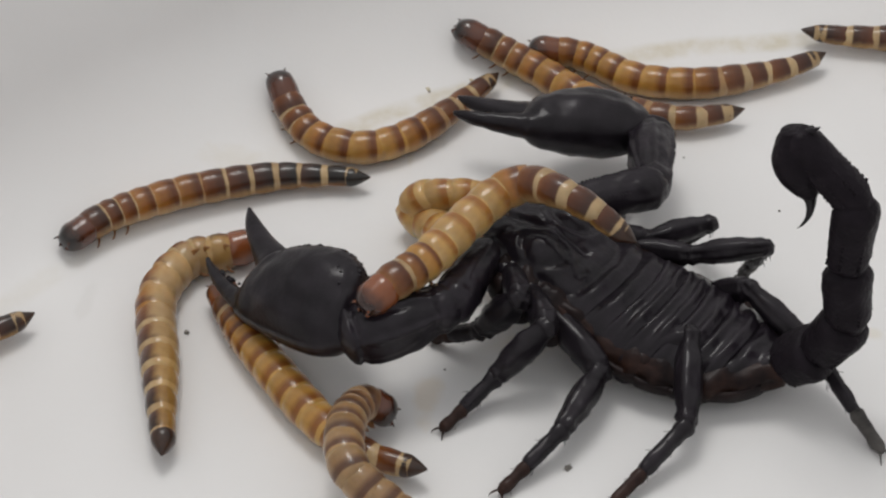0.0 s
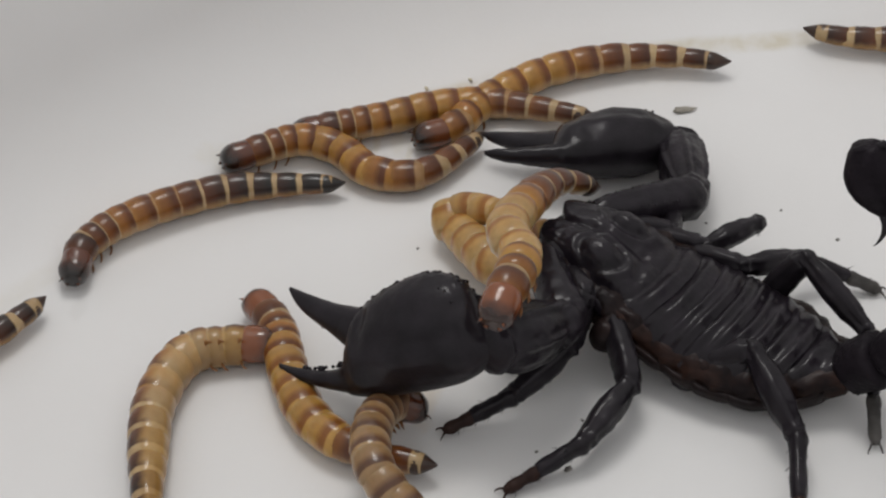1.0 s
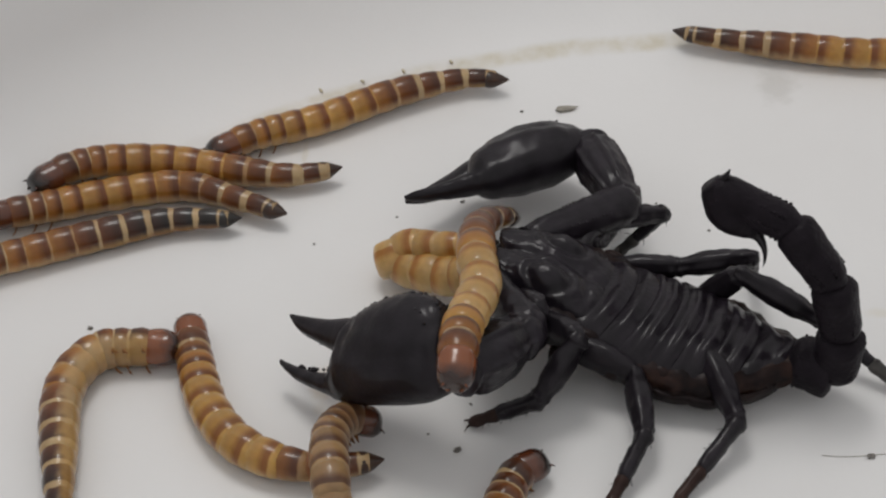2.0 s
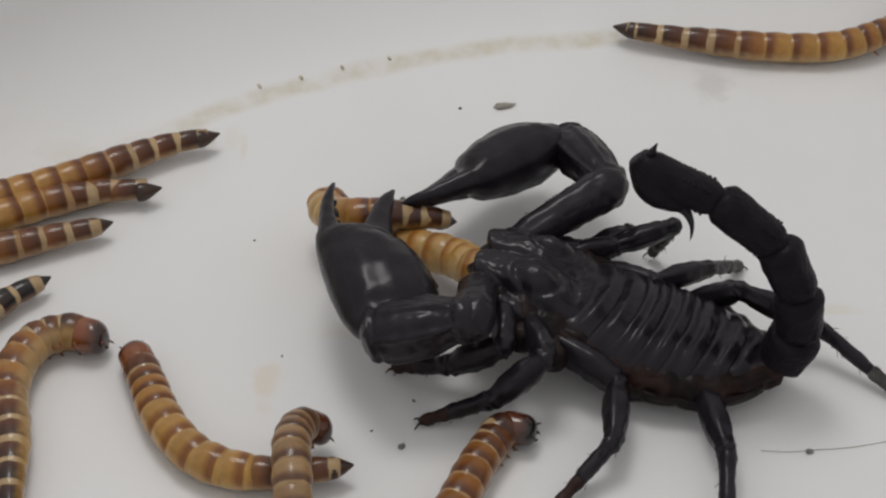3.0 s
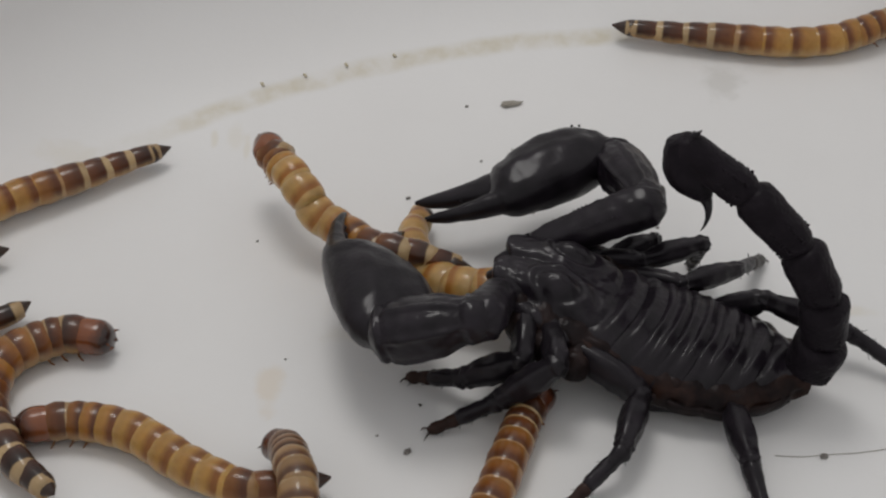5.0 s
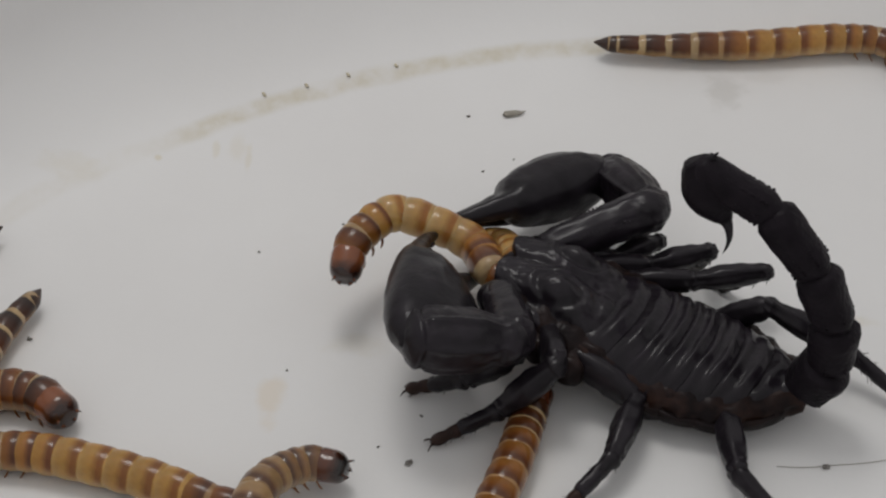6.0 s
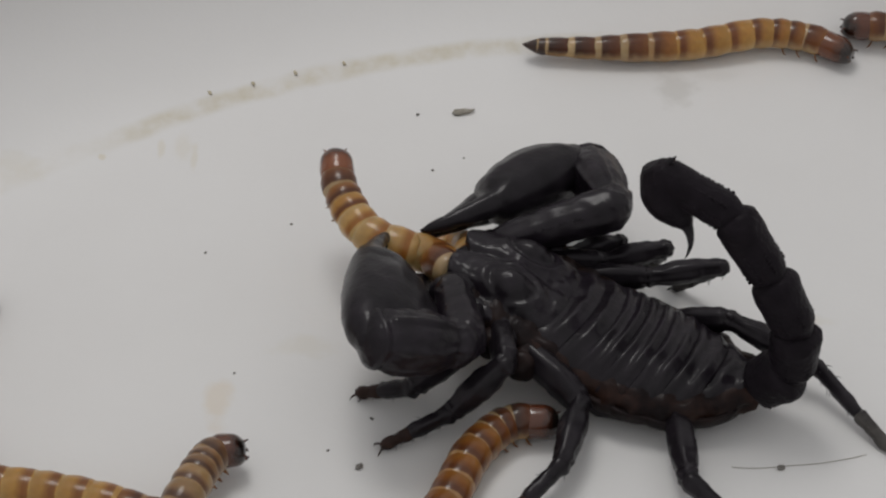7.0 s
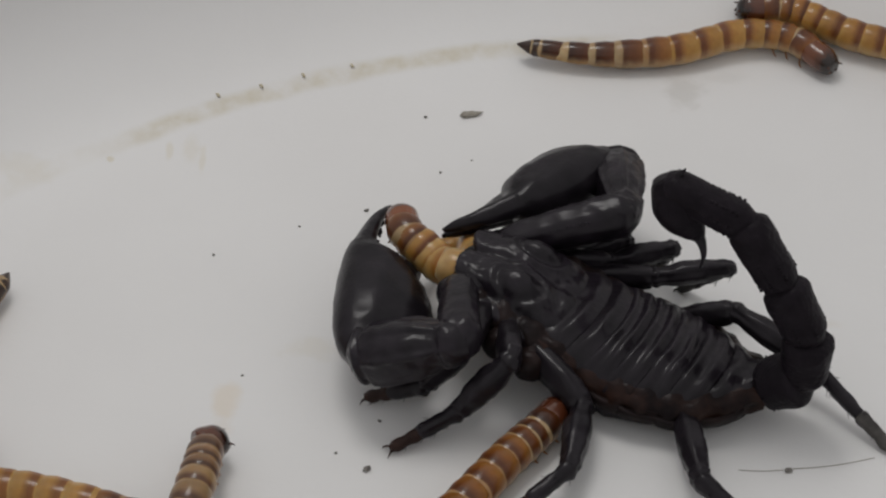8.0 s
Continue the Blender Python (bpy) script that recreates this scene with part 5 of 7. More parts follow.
    limb_at('leg_far_b', 3.3, (32.7, -15.1, 8.0), (43.1, -5.1, 5.0), (38.2, -5.2, 0.6))
    limb_at('leg_far_b', 3.5, (32.2, -15.5, 8.0), (42.9, -5.9, 5.0), (38.1, -5.0, 0.0))
    limb_at('leg_far_b', 4.0, (32.5, -15.2, 8.0), (43.0, -6.1, 5.0), (38.1, -4.6, 0.0))
    limb_at('leg_far_b', 4.5, (33.4, -15.4, 8.0), (43.4, -6.2, 5.0), (38.6, -4.9, 0.0))
    limb_at('leg_far_b', 4.7, (33.4, -15.4, 8.0), (43.4, -6.2, 5.0), (38.6, -4.9, 0.0))
    limb_at('leg_far_b', 5.8, (32.5, -13.0, 8.0), (43.1, -5.5, 5.0), (38.8, -3.2, 0.0))
    limb_at('leg_far_b', 6.0, (32.5, -13.0, 8.0), (43.1, -5.5, 5.0), (38.8, -3.2, 0.0))
    limb_at('leg_far_b', 6.5, (33.1, -13.0, 8.0), (43.3, -5.5, 5.0), (39.4, -3.5, 0.0))
    limb_at('leg_far_b', 7.0, (32.8, -12.7, 8.0), (43.4, -5.1, 5.0), (39.1, -2.7, 0.0))
    limb_at('leg_far_b', 7.5, (32.5, -12.1, 8.0), (43.2, -4.4, 5.0), (38.9, -2.0, -0.0))
    limb_at('leg_far_b', 8.0, (32.6, -12.1, 8.0), (43.0, -4.7, 5.0), (38.9, -2.3, 0.0))
    limb_at('leg_far_c', 0.0, (11.6, -11.3, 8.0), (26.8, -7.2, 6.0), (20.2, -4.2, 0.0))
    limb_at('leg_far_c', 0.5, (15.6, -10.2, 8.0), (29.1, -6.2, 6.0), (23.7, -1.5, 0.0))
    limb_at('leg_far_c', 1.0, (19.3, -11.1, 8.0), (27.4, -6.9, 6.0), (39.5, -7.7, 0.6))
    limb_at('leg_far_c', 1.5, (20.9, -11.2, 8.0), (29.1, -6.8, 6.0), (41.1, -5.7, 0.6))
    limb_at('leg_far_c', 2.0, (27.8, -14.7, 8.0), (43.5, -11.1, 6.0), (39.9, -7.6, 0.0))
    limb_at('leg_far_c', 2.2, (27.9, -14.3, 8.0), (43.7, -10.9, 6.0), (40.0, -7.8, 0.6))
    limb_at('leg_far_c', 3.3, (36.8, -18.9, 8.0), (41.8, -13.7, 6.0), (49.8, -5.9, 0.6))
    limb_at('leg_far_c', 3.5, (36.3, -19.3, 8.0), (41.6, -13.9, 6.0), (49.6, -6.3, 0.6))
    limb_at('leg_far_c', 4.0, (35.8, -18.9, 8.0), (42.1, -12.8, 6.0), (48.8, -4.6, 0.6))
    limb_at('leg_far_c', 4.5, (36.3, -18.5, 8.0), (42.8, -13.1, 6.0), (50.6, -5.2, 0.6))
    limb_at('leg_far_c', 4.7, (36.3, -18.5, 8.0), (42.8, -13.1, 6.0), (50.6, -5.2, 0.6))
    limb_at('leg_far_c', 5.8, (36.2, -15.9, 8.0), (49.4, -11.3, 6.0), (42.1, -7.6, 0.0))
    limb_at('leg_far_c', 6.0, (36.2, -15.9, 8.0), (49.4, -11.3, 6.0), (42.1, -7.6, 0.0))
    limb_at('leg_far_c', 6.5, (36.8, -15.9, 8.0), (49.9, -11.3, 6.0), (42.0, -7.6, -0.0))
    limb_at('leg_far_c', 7.0, (36.5, -15.5, 8.0), (49.9, -10.8, 6.0), (42.3, -7.6, 0.0))
    limb_at('leg_far_c', 7.5, (36.3, -14.8, 8.0), (49.7, -10.1, 6.0), (42.1, -6.9, 0.0))
    limb_at('leg_far_c', 8.0, (35.9, -14.8, 8.0), (49.5, -10.5, 6.0), (42.1, -7.2, 0.0))
    limb_at('leg_far_d', 0.0, (23.2, -21.1, 11.0), (28.5, -25.0, 6.0), (36.7, -39.7, 0.6))
    limb_at('leg_far_d', 0.5, (27.0, -17.7, 11.0), (31.5, -24.8, 7.0), (34.8, -38.4, 0.6))
    limb_at('leg_far_d', 1.0, (29.6, -17.1, 11.0), (35.6, -23.7, 7.0), (35.4, -38.1, 0.6))
    limb_at('leg_far_d', 1.5, (30.4, -16.9, 12.0), (36.7, -24.1, 7.0), (36.9, -38.4, 0.6))
    limb_at('leg_far_d', 2.0, (42.8, -22.5, 11.0), (47.7, -24.6, 7.0), (59.1, -32.6, 0.6))
    limb_at('leg_far_d', 2.2, (43.0, -22.1, 11.0), (47.9, -24.2, 7.0), (58.3, -33.5, 0.6))
    limb_at('leg_far_d', 3.3, (50.4, -23.5, 8.0), (58.5, -25.8, 5.0), (69.7, -35.4, 0.6))
    limb_at('leg_far_d', 3.5, (49.9, -23.5, 8.0), (58.0, -25.6, 5.0), (69.7, -34.7, 0.6))
    limb_at('leg_far_d', 4.0, (48.5, -23.7, 8.0), (57.6, -24.6, 5.0), (70.9, -31.1, 0.6))
    limb_at('leg_far_d', 4.5, (50.0, -23.9, 8.0), (58.2, -24.7, 5.0), (69.5, -34.2, 0.6))
    limb_at('leg_far_d', 4.7, (50.0, -23.7, 8.0), (58.5, -24.7, 5.0), (70.9, -32.7, 0.6))
    limb_at('leg_far_d', 5.8, (51.0, -24.3, 8.0), (58.0, -27.4, 5.0), (68.8, -37.4, 0.6))
    limb_at('leg_far_d', 6.0, (51.0, -24.3, 8.0), (58.0, -27.4, 5.0), (68.8, -37.4, 0.6))
    limb_at('leg_far_d', 6.5, (51.9, -24.9, 8.0), (59.2, -28.6, 5.0), (70.0, -38.6, 0.6))
    limb_at('leg_far_d', 7.0, (51.7, -25.1, 8.0), (59.3, -28.8, 5.0), (67.3, -41.7, 0.6))
    limb_at('leg_far_d', 7.5, (50.8, -24.4, 8.0), (57.9, -29.7, 6.0), (66.5, -41.2, 0.6))
    limb_at('leg_far_d', 8.0, (50.8, -24.4, 8.0), (57.4, -30.3, 6.0), (66.7, -41.3, 0.6))
    worm_at(worm_d, 0.0, (-78.8, -3.6, 4.8), (-73.3, 2.7, 4.7), (-63.4, 9.5, 3.9), (-51.2, 14.6, 2.9), (-42.4, 15.5, 2.6), (-35.3, 14.9, 2.6))
    worm_at(worm_d, 0.5, (-81.3, 3.8, 8.9), (-77.5, 1.6, 5.9), (-71.2, 0.8, 3.7), (-63.5, 6.7, 3.3), (-52.4, 12.9, 2.8), (-37.5, 13.4, 2.6))
    worm_at(worm_d, 1.0, (-76.0, -9.7, 3.0), (-75.4, -3.6, 3.8), (-70.1, 3.0, 3.9), (-58.6, 10.4, 3.2), (-48.6, 13.0, 2.6), (-38.6, 13.5, 2.6))
    worm_at(worm_d, 1.5, (-83.0, 2.6, 9.3), (-78.9, 0.7, 6.2), (-73.1, -0.1, 4.0), (-63.3, 5.7, 3.1), (-52.2, 11.1, 2.7), (-38.2, 12.4, 2.6))
    worm_at(worm_d, 2.0, (-84.1, -9.8, 5.0), (-78.7, -8.3, 3.7), (-69.4, -3.8, 2.8), (-59.7, 0.5, 2.6), (-49.6, 3.9, 2.6), (-38.0, 4.3, 2.6))
    worm_at(worm_d, 2.2, (-83.8, -12.6, 4.3), (-77.1, -9.5, 3.2), (-69.2, -6.8, 2.6), (-60.5, -2.7, 2.6), (-49.7, 0.7, 2.6), (-40.0, 1.1, 2.6))
    worm_at(worm_d, 3.3, (-86.8, -45.8, 2.6), (-81.4, -37.4, 2.6), (-76.3, -29.5, 2.6), (-70.6, -22.5, 2.6), (-66.8, -17.1, 2.6), (-62.0, -12.3, 2.6))
    worm_at(worm_d, 3.5, (-90.0, -45.6, 2.6), (-84.4, -38.2, 2.6), (-78.8, -29.3, 2.6), (-74.0, -22.2, 2.6), (-70.3, -16.8, 2.6), (-65.3, -12.4, 2.6))
    worm_at(worm_d, 4.0, (-92.1, -45.5, 2.6), (-86.6, -38.0, 2.6), (-81.7, -32.5, 2.6), (-78.6, -25.6, 2.6), (-75.3, -19.0, 2.6), (-70.6, -13.4, 2.6))
    worm_at(worm_g, 0.0, (-11.6, 47.4, 5.5), (-3.7, 46.9, 4.2), (5.7, 42.2, 2.8), (16.7, 41.1, 2.8), (28.8, 44.9, 2.8), (36.9, 49.7, 3.0))
    worm_at(worm_g, 0.5, (-14.7, 39.5, 3.4), (-10.3, 43.7, 4.0), (-2.9, 45.7, 3.8), (10.0, 45.1, 3.0), (21.8, 43.8, 2.8), (34.6, 47.2, 2.8))
    worm_at(worm_g, 1.0, (-29.0, 25.4, 2.8), (-23.7, 28.2, 2.8), (-17.0, 37.2, 3.2), (-6.2, 44.2, 3.7), (7.6, 47.6, 3.5), (21.5, 46.5, 2.9))
    worm_at(worm_g, 1.5, (-35.7, 28.0, 3.4), (-29.8, 33.1, 3.7), (-20.1, 38.0, 3.6), (-8.4, 42.4, 3.5), (2.7, 45.0, 3.2), (13.5, 43.6, 2.8))
    worm_at(worm_g, 2.0, (-45.0, 20.8, 3.2), (-38.6, 25.4, 3.2), (-27.8, 30.4, 3.0), (-15.8, 37.5, 3.2), (-4.4, 41.8, 3.1), (3.9, 41.6, 2.8))
    worm_at(worm_g, 2.2, (-57.0, 18.5, 4.9), (-48.9, 22.2, 4.1), (-37.2, 23.7, 2.9), (-26.4, 28.6, 2.8), (-14.5, 35.8, 2.9), (-5.4, 38.4, 2.8))
    worm_at(worm_g, 3.3, (-77.9, -1.5, 5.3), (-72.1, 3.3, 4.8), (-66.1, 7.8, 4.3), (-57.3, 13.3, 3.7), (-46.5, 20.4, 3.4), (-36.9, 24.6, 3.0))
    worm_at(worm_g, 3.5, (-79.6, -1.8, 5.9), (-73.9, 3.1, 5.3), (-67.0, 7.6, 4.5), (-57.4, 13.3, 3.7), (-46.7, 20.4, 3.4), (-37.0, 24.7, 3.0))
    worm_at(worm_g, 4.0, (-80.2, -1.8, 6.1), (-74.4, 3.1, 5.5), (-68.4, 7.5, 4.8), (-58.0, 13.7, 3.9), (-46.3, 20.5, 3.3), (-36.8, 25.0, 3.0))
    worm_at(worm_g, 4.5, (-80.4, -2.2, 6.1), (-74.6, 1.7, 5.1), (-67.9, 6.4, 4.4), (-57.7, 13.3, 3.7), (-47.0, 19.8, 3.3), (-37.1, 24.7, 3.0))
    worm_at(worm_g, 4.7, (-80.0, -1.7, 6.1), (-74.2, 2.1, 5.1), (-66.7, 6.7, 4.2), (-58.2, 12.6, 3.7), (-47.6, 19.1, 3.3), (-37.4, 24.4, 3.0))
    worm_at(worm_g, 5.8, (-95.4, -23.7, 6.3), (-90.9, -17.4, 5.9), (-84.7, -10.6, 5.3), (-75.1, -2.8, 4.1), (-68.5, 1.9, 3.6), (-63.4, 5.6, 3.3))
    worm_at(worm_g, 6.0, (-97.8, -25.6, 7.0), (-93.3, -20.1, 6.3), (-87.3, -13.3, 5.5), (-77.3, -4.3, 4.4), (-70.6, -0.7, 3.6), (-65.6, 3.3, 3.3))
    worm_at(worm_g, 6.5, (-101.7, -30.8, 7.7), (-96.4, -24.1, 6.6), (-90.5, -17.2, 5.8), (-82.1, -9.7, 4.6), (-75.9, -5.1, 3.9), (-71.5, -2.0, 3.5))
    worm_at(worm_f, 0.0, (-23.8, 48.0, 9.0), (-17.7, 46.3, 6.2), (-10.1, 42.6, 3.7), (-0.7, 35.0, 2.8), (11.9, 31.2, 2.8), (22.9, 33.6, 2.8))
    worm_at(worm_f, 0.5, (-33.4, 30.2, 3.5), (-26.2, 33.7, 3.4), (-17.4, 37.9, 3.4), (-6.3, 34.0, 2.8), (7.1, 31.8, 2.8), (18.3, 33.1, 2.8))
    worm_at(worm_f, 1.0, (-42.2, 26.5, 3.9), (-34.6, 29.5, 3.5), (-26.7, 33.0, 3.3), (-17.8, 34.8, 2.9), (-8.6, 33.0, 2.8), (-0.5, 30.7, 2.8))
    worm_at(worm_f, 1.5, (-57.0, 21.5, 6.0), (-48.6, 23.8, 4.4), (-38.2, 25.6, 3.2), (-28.5, 26.9, 2.8), (-18.5, 24.4, 2.8), (-9.2, 22.0, 2.8))
    worm_at(worm_f, 2.0, (-71.2, 8.7, 6.2), (-64.4, 14.4, 5.8), (-53.3, 17.7, 3.9), (-42.3, 16.8, 2.8), (-32.0, 15.2, 2.8), (-23.1, 17.1, 2.8))
    worm_at(worm_f, 2.2, (-73.7, 5.0, 5.8), (-66.2, 11.4, 5.4), (-57.1, 15.4, 4.1), (-46.3, 15.5, 2.8), (-35.3, 14.0, 2.8), (-26.1, 16.2, 2.8))
    worm_at(worm_f, 3.3, (-86.8, -9.5, 6.5), (-79.4, -7.0, 4.4), (-71.9, -3.2, 3.4), (-65.2, 1.9, 3.1), (-56.4, 6.4, 2.8), (-46.9, 8.6, 2.8))
    worm_at(worm_f, 3.5, (-88.5, -9.1, 7.5), (-81.1, -7.2, 4.9), (-73.5, -4.3, 3.5), (-65.7, -0.9, 2.9), (-57.9, 4.0, 2.8), (-49.2, 8.2, 2.8))
    worm_at(worm_f, 4.0, (-90.4, -9.8, 8.3), (-83.2, -7.7, 5.5), (-75.7, -4.6, 3.9), (-67.9, -0.9, 3.1), (-59.9, 2.9, 2.8), (-50.9, 5.3, 2.8))
    worm_at(worm_f, 4.5, (-91.8, -10.7, 8.8), (-84.9, -7.6, 6.2), (-78.4, -4.5, 4.7), (-71.5, -2.4, 3.5), (-61.9, 1.1, 2.8), (-52.8, 1.5, 2.8))
    worm_at(worm_f, 4.7, (-94.5, -12.7, 9.8), (-87.9, -9.4, 7.0), (-81.6, -6.1, 5.3), (-73.3, -3.4, 3.6), (-65.2, -2.5, 2.8), (-57.0, -1.1, 2.8))
    worm_at(worm_f, 6.0, (-102.4, -29.5, 8.6), (-96.9, -23.4, 7.1), (-92.0, -19.6, 5.8), (-87.1, -14.2, 5.2), (-80.4, -9.2, 4.2), (-71.4, -5.4, 3.1))
    worm_at(worm_h, 0.0, (-52.0, 32.1, 9.7), (-49.2, 27.6, 6.0), (-44.8, 23.8, 3.8), (-37.0, 22.6, 2.9), (-28.5, 27.9, 2.9), (-17.0, 41.7, 4.2))
    worm_at(worm_h, 0.5, (-39.5, 35.4, 6.5), (-41.1, 27.2, 3.9), (-37.4, 19.0, 2.8), (-31.0, 16.1, 2.8), (-23.5, 21.4, 2.8), (-11.6, 31.1, 2.8))
    worm_at(worm_h, 1.0, (-54.6, 18.7, 4.4), (-47.3, 22.9, 4.0), (-40.9, 21.7, 3.0), (-35.0, 16.2, 2.8), (-27.1, 16.3, 2.8), (-18.2, 26.8, 2.8))
    worm_at(worm_h, 1.5, (-69.4, 8.6, 5.5), (-62.1, 14.5, 5.1), (-51.3, 17.2, 3.4), (-39.0, 16.8, 2.8), (-28.5, 16.9, 2.8), (-20.1, 21.0, 2.8))
    worm_at(worm_h, 2.0, (-77.7, 0.6, 5.9), (-68.4, 5.4, 4.3), (-57.7, 10.3, 3.2), (-48.1, 12.3, 2.8), (-38.6, 8.6, 2.8), (-30.9, 4.8, 2.8))
    worm_at(worm_h, 2.2, (-81.3, -4.0, 5.9), (-72.3, 1.3, 4.3), (-63.7, 5.9, 3.4), (-54.4, 8.8, 2.8), (-45.4, 8.2, 2.8), (-36.7, 5.6, 2.8))
    worm_at(worm_h, 3.3, (-89.6, -15.2, 6.0), (-82.4, -12.5, 4.1), (-74.9, -9.4, 3.1), (-67.8, -7.1, 2.8), (-59.1, -3.8, 2.8), (-51.0, -0.5, 2.8))
    worm_at(worm_h, 3.5, (-91.1, -15.6, 6.6), (-84.0, -13.2, 4.4), (-76.5, -10.5, 3.2), (-69.2, -9.4, 2.8), (-60.1, -8.5, 2.8), (-51.8, -7.1, 2.8))
    worm_at(worm_h, 4.0, (-92.1, -21.4, 5.4), (-86.5, -18.8, 4.1), (-81.4, -16.7, 3.3), (-72.8, -11.1, 2.8), (-64.1, -7.8, 2.8), (-58.0, -5.3, 2.8))
    worm_at(worm_h, 4.5, (-97.0, -28.9, 5.7), (-93.4, -25.8, 4.9), (-89.3, -20.6, 4.6), (-83.6, -15.1, 3.9), (-77.3, -10.6, 3.3), (-70.5, -7.6, 2.9))
    worm_at(worm_e, 0.0, (-108.3, -41.5, 8.9), (-103.8, -38.3, 6.9), (-98.1, -33.1, 5.3), (-92.0, -28.3, 4.0), (-85.6, -22.7, 3.3), (-80.0, -18.0, 3.0))
    worm_at(worm_e, 0.5, (-105.7, -45.5, 6.2), (-101.3, -39.3, 5.4), (-95.7, -33.6, 4.3), (-89.8, -28.1, 3.5), (-83.5, -22.2, 3.1), (-79.1, -16.5, 3.0))
    worm_at(worm_e, 1.0, (-104.2, -45.1, 5.6), (-99.5, -39.8, 4.6), (-93.5, -32.9, 3.8), (-88.2, -27.2, 3.3), (-82.8, -21.0, 3.1), (-78.5, -14.3, 3.1))
    worm_at(worm_e, 1.5, (-102.7, -43.9, 5.2), (-97.9, -38.7, 4.3), (-92.5, -32.0, 3.7), (-87.0, -26.8, 3.2), (-81.0, -19.6, 3.0), (-76.4, -13.0, 3.0))
    worm_at(worm_e, 2.0, (-107.8, -49.8, 6.5), (-103.0, -42.4, 5.5), (-97.9, -37.0, 4.5), (-92.8, -30.7, 3.9), (-86.8, -23.2, 3.5), (-80.8, -13.9, 3.5))
    worm_at(worm_e, 3.5, (-92.9, -37.7, 3.2), (-86.3, -34.0, 2.8), (-82.7, -29.5, 2.8), (-77.2, -26.0, 2.8), (-71.1, -24.2, 2.8), (-64.4, -21.3, 2.8))
    worm_at(worm_e, 4.0, (-90.0, -39.4, 2.8), (-84.2, -34.9, 2.8), (-78.8, -28.1, 2.8), (-71.5, -24.6, 2.8), (-65.4, -22.8, 2.8), (-60.1, -20.1, 2.8))
    worm_at(worm_e, 4.5, (-88.4, -37.0, 2.8), (-82.6, -32.6, 2.8), (-76.6, -28.1, 2.8), (-70.5, -23.5, 2.8), (-64.5, -21.1, 2.8), (-60.2, -18.1, 2.8))
    worm_at(worm_e, 4.7, (-87.4, -35.3, 2.8), (-81.7, -30.9, 2.8), (-75.7, -26.4, 2.8), (-69.6, -21.8, 2.8), (-63.7, -19.4, 2.8), (-59.4, -16.4, 2.8))
    worm_at(worm_e, 5.8, (-68.7, -57.0, 2.8), (-67.6, -49.3, 2.8), (-66.6, -40.1, 2.8), (-64.0, -30.4, 2.8), (-61.0, -21.3, 2.8), (-57.4, -12.8, 2.8))
    worm_at(worm_e, 6.0, (-68.9, -55.9, 2.8), (-67.8, -48.2, 2.8), (-66.8, -39.0, 2.8), (-64.4, -28.1, 2.8), (-61.4, -18.8, 2.8), (-57.6, -10.5, 2.8))
    worm_at(worm_e, 6.5, (-69.5, -55.0, 2.8), (-67.6, -47.2, 2.8), (-66.6, -38.0, 2.8), (-64.0, -28.1, 2.8), (-60.4, -17.6, 2.8), (-57.3, -8.0, 2.8))
    worm_at(worm_e, 7.0, (-68.6, -53.5, 2.8), (-67.0, -44.9, 2.8), (-65.3, -35.8, 2.8), (-61.9, -26.1, 2.8), (-59.1, -15.8, 2.8), (-55.4, -9.5, 2.8))
    worm_at(worm_e, 7.5, (-68.7, -51.3, 2.8), (-67.3, -41.6, 2.8), (-64.6, -33.3, 2.8), (-61.8, -24.6, 2.8), (-58.8, -15.4, 2.8), (-55.1, -6.2, 2.8))
    worm_at(worm_e, 8.0, (-69.2, -51.3, 2.8), (-67.7, -41.5, 2.8), (-65.1, -33.3, 2.8), (-62.2, -24.6, 2.8), (-59.2, -15.3, 2.8), (-55.7, -5.9, 2.8))
    worm_at(worm_v, 0.0, (-50.7, -1.9, 3.1), (-55.0, -3.7, 3.1), (-60.5, -6.0, 3.1), (-63.0, -14.6, 3.1), (-59.7, -28.7, 3.1), (-55.8, -45.6, 3.1))
    worm_at(worm_v, 0.5, (-43.4, -23.9, 3.1), (-49.8, -23.5, 3.1), (-54.9, -25.4, 3.1), (-58.0, -33.3, 3.1), (-56.8, -44.8, 3.1), (-54.1, -60.0, 3.1))
    worm_at(worm_v, 1.0, (-44.6, -23.6, 3.1), (-50.1, -23.9, 3.1), (-56.0, -26.1, 3.1), (-58.4, -35.0, 3.1), (-57.1, -46.3, 3.1), (-54.3, -59.5, 3.1))
    worm_at(worm_v, 1.5, (-44.9, -25.7, 3.1), (-49.8, -24.2, 3.1), (-55.6, -26.6, 3.1), (-58.8, -33.2, 3.1), (-57.4, -44.6, 3.1), (-54.7, -58.8, 3.1))
    worm_at(worm_v, 2.0, (-44.4, -25.7, 3.1), (-49.3, -25.7, 3.1), (-55.6, -26.9, 3.1), (-58.7, -34.4, 3.1), (-57.1, -46.3, 3.1), (-54.4, -60.3, 3.1))
    worm_at(worm_v, 2.2, (-44.5, -23.7, 3.1), (-49.2, -24.9, 3.1), (-55.4, -26.7, 3.1), (-58.5, -34.2, 3.1), (-56.6, -46.1, 3.1), (-54.4, -60.0, 3.1))
    worm_at(worm_v, 3.3, (-47.1, -24.9, 3.1), (-51.0, -23.1, 3.1), (-56.3, -25.4, 3.1), (-57.8, -34.6, 3.1), (-55.6, -45.3, 3.1), (-53.6, -58.3, 3.1))
    worm_at(worm_v, 3.5, (-46.7, -25.2, 3.1), (-51.0, -23.8, 3.1), (-56.2, -26.3, 3.1), (-57.4, -35.4, 3.1), (-55.5, -46.1, 3.1), (-53.5, -59.0, 3.1))
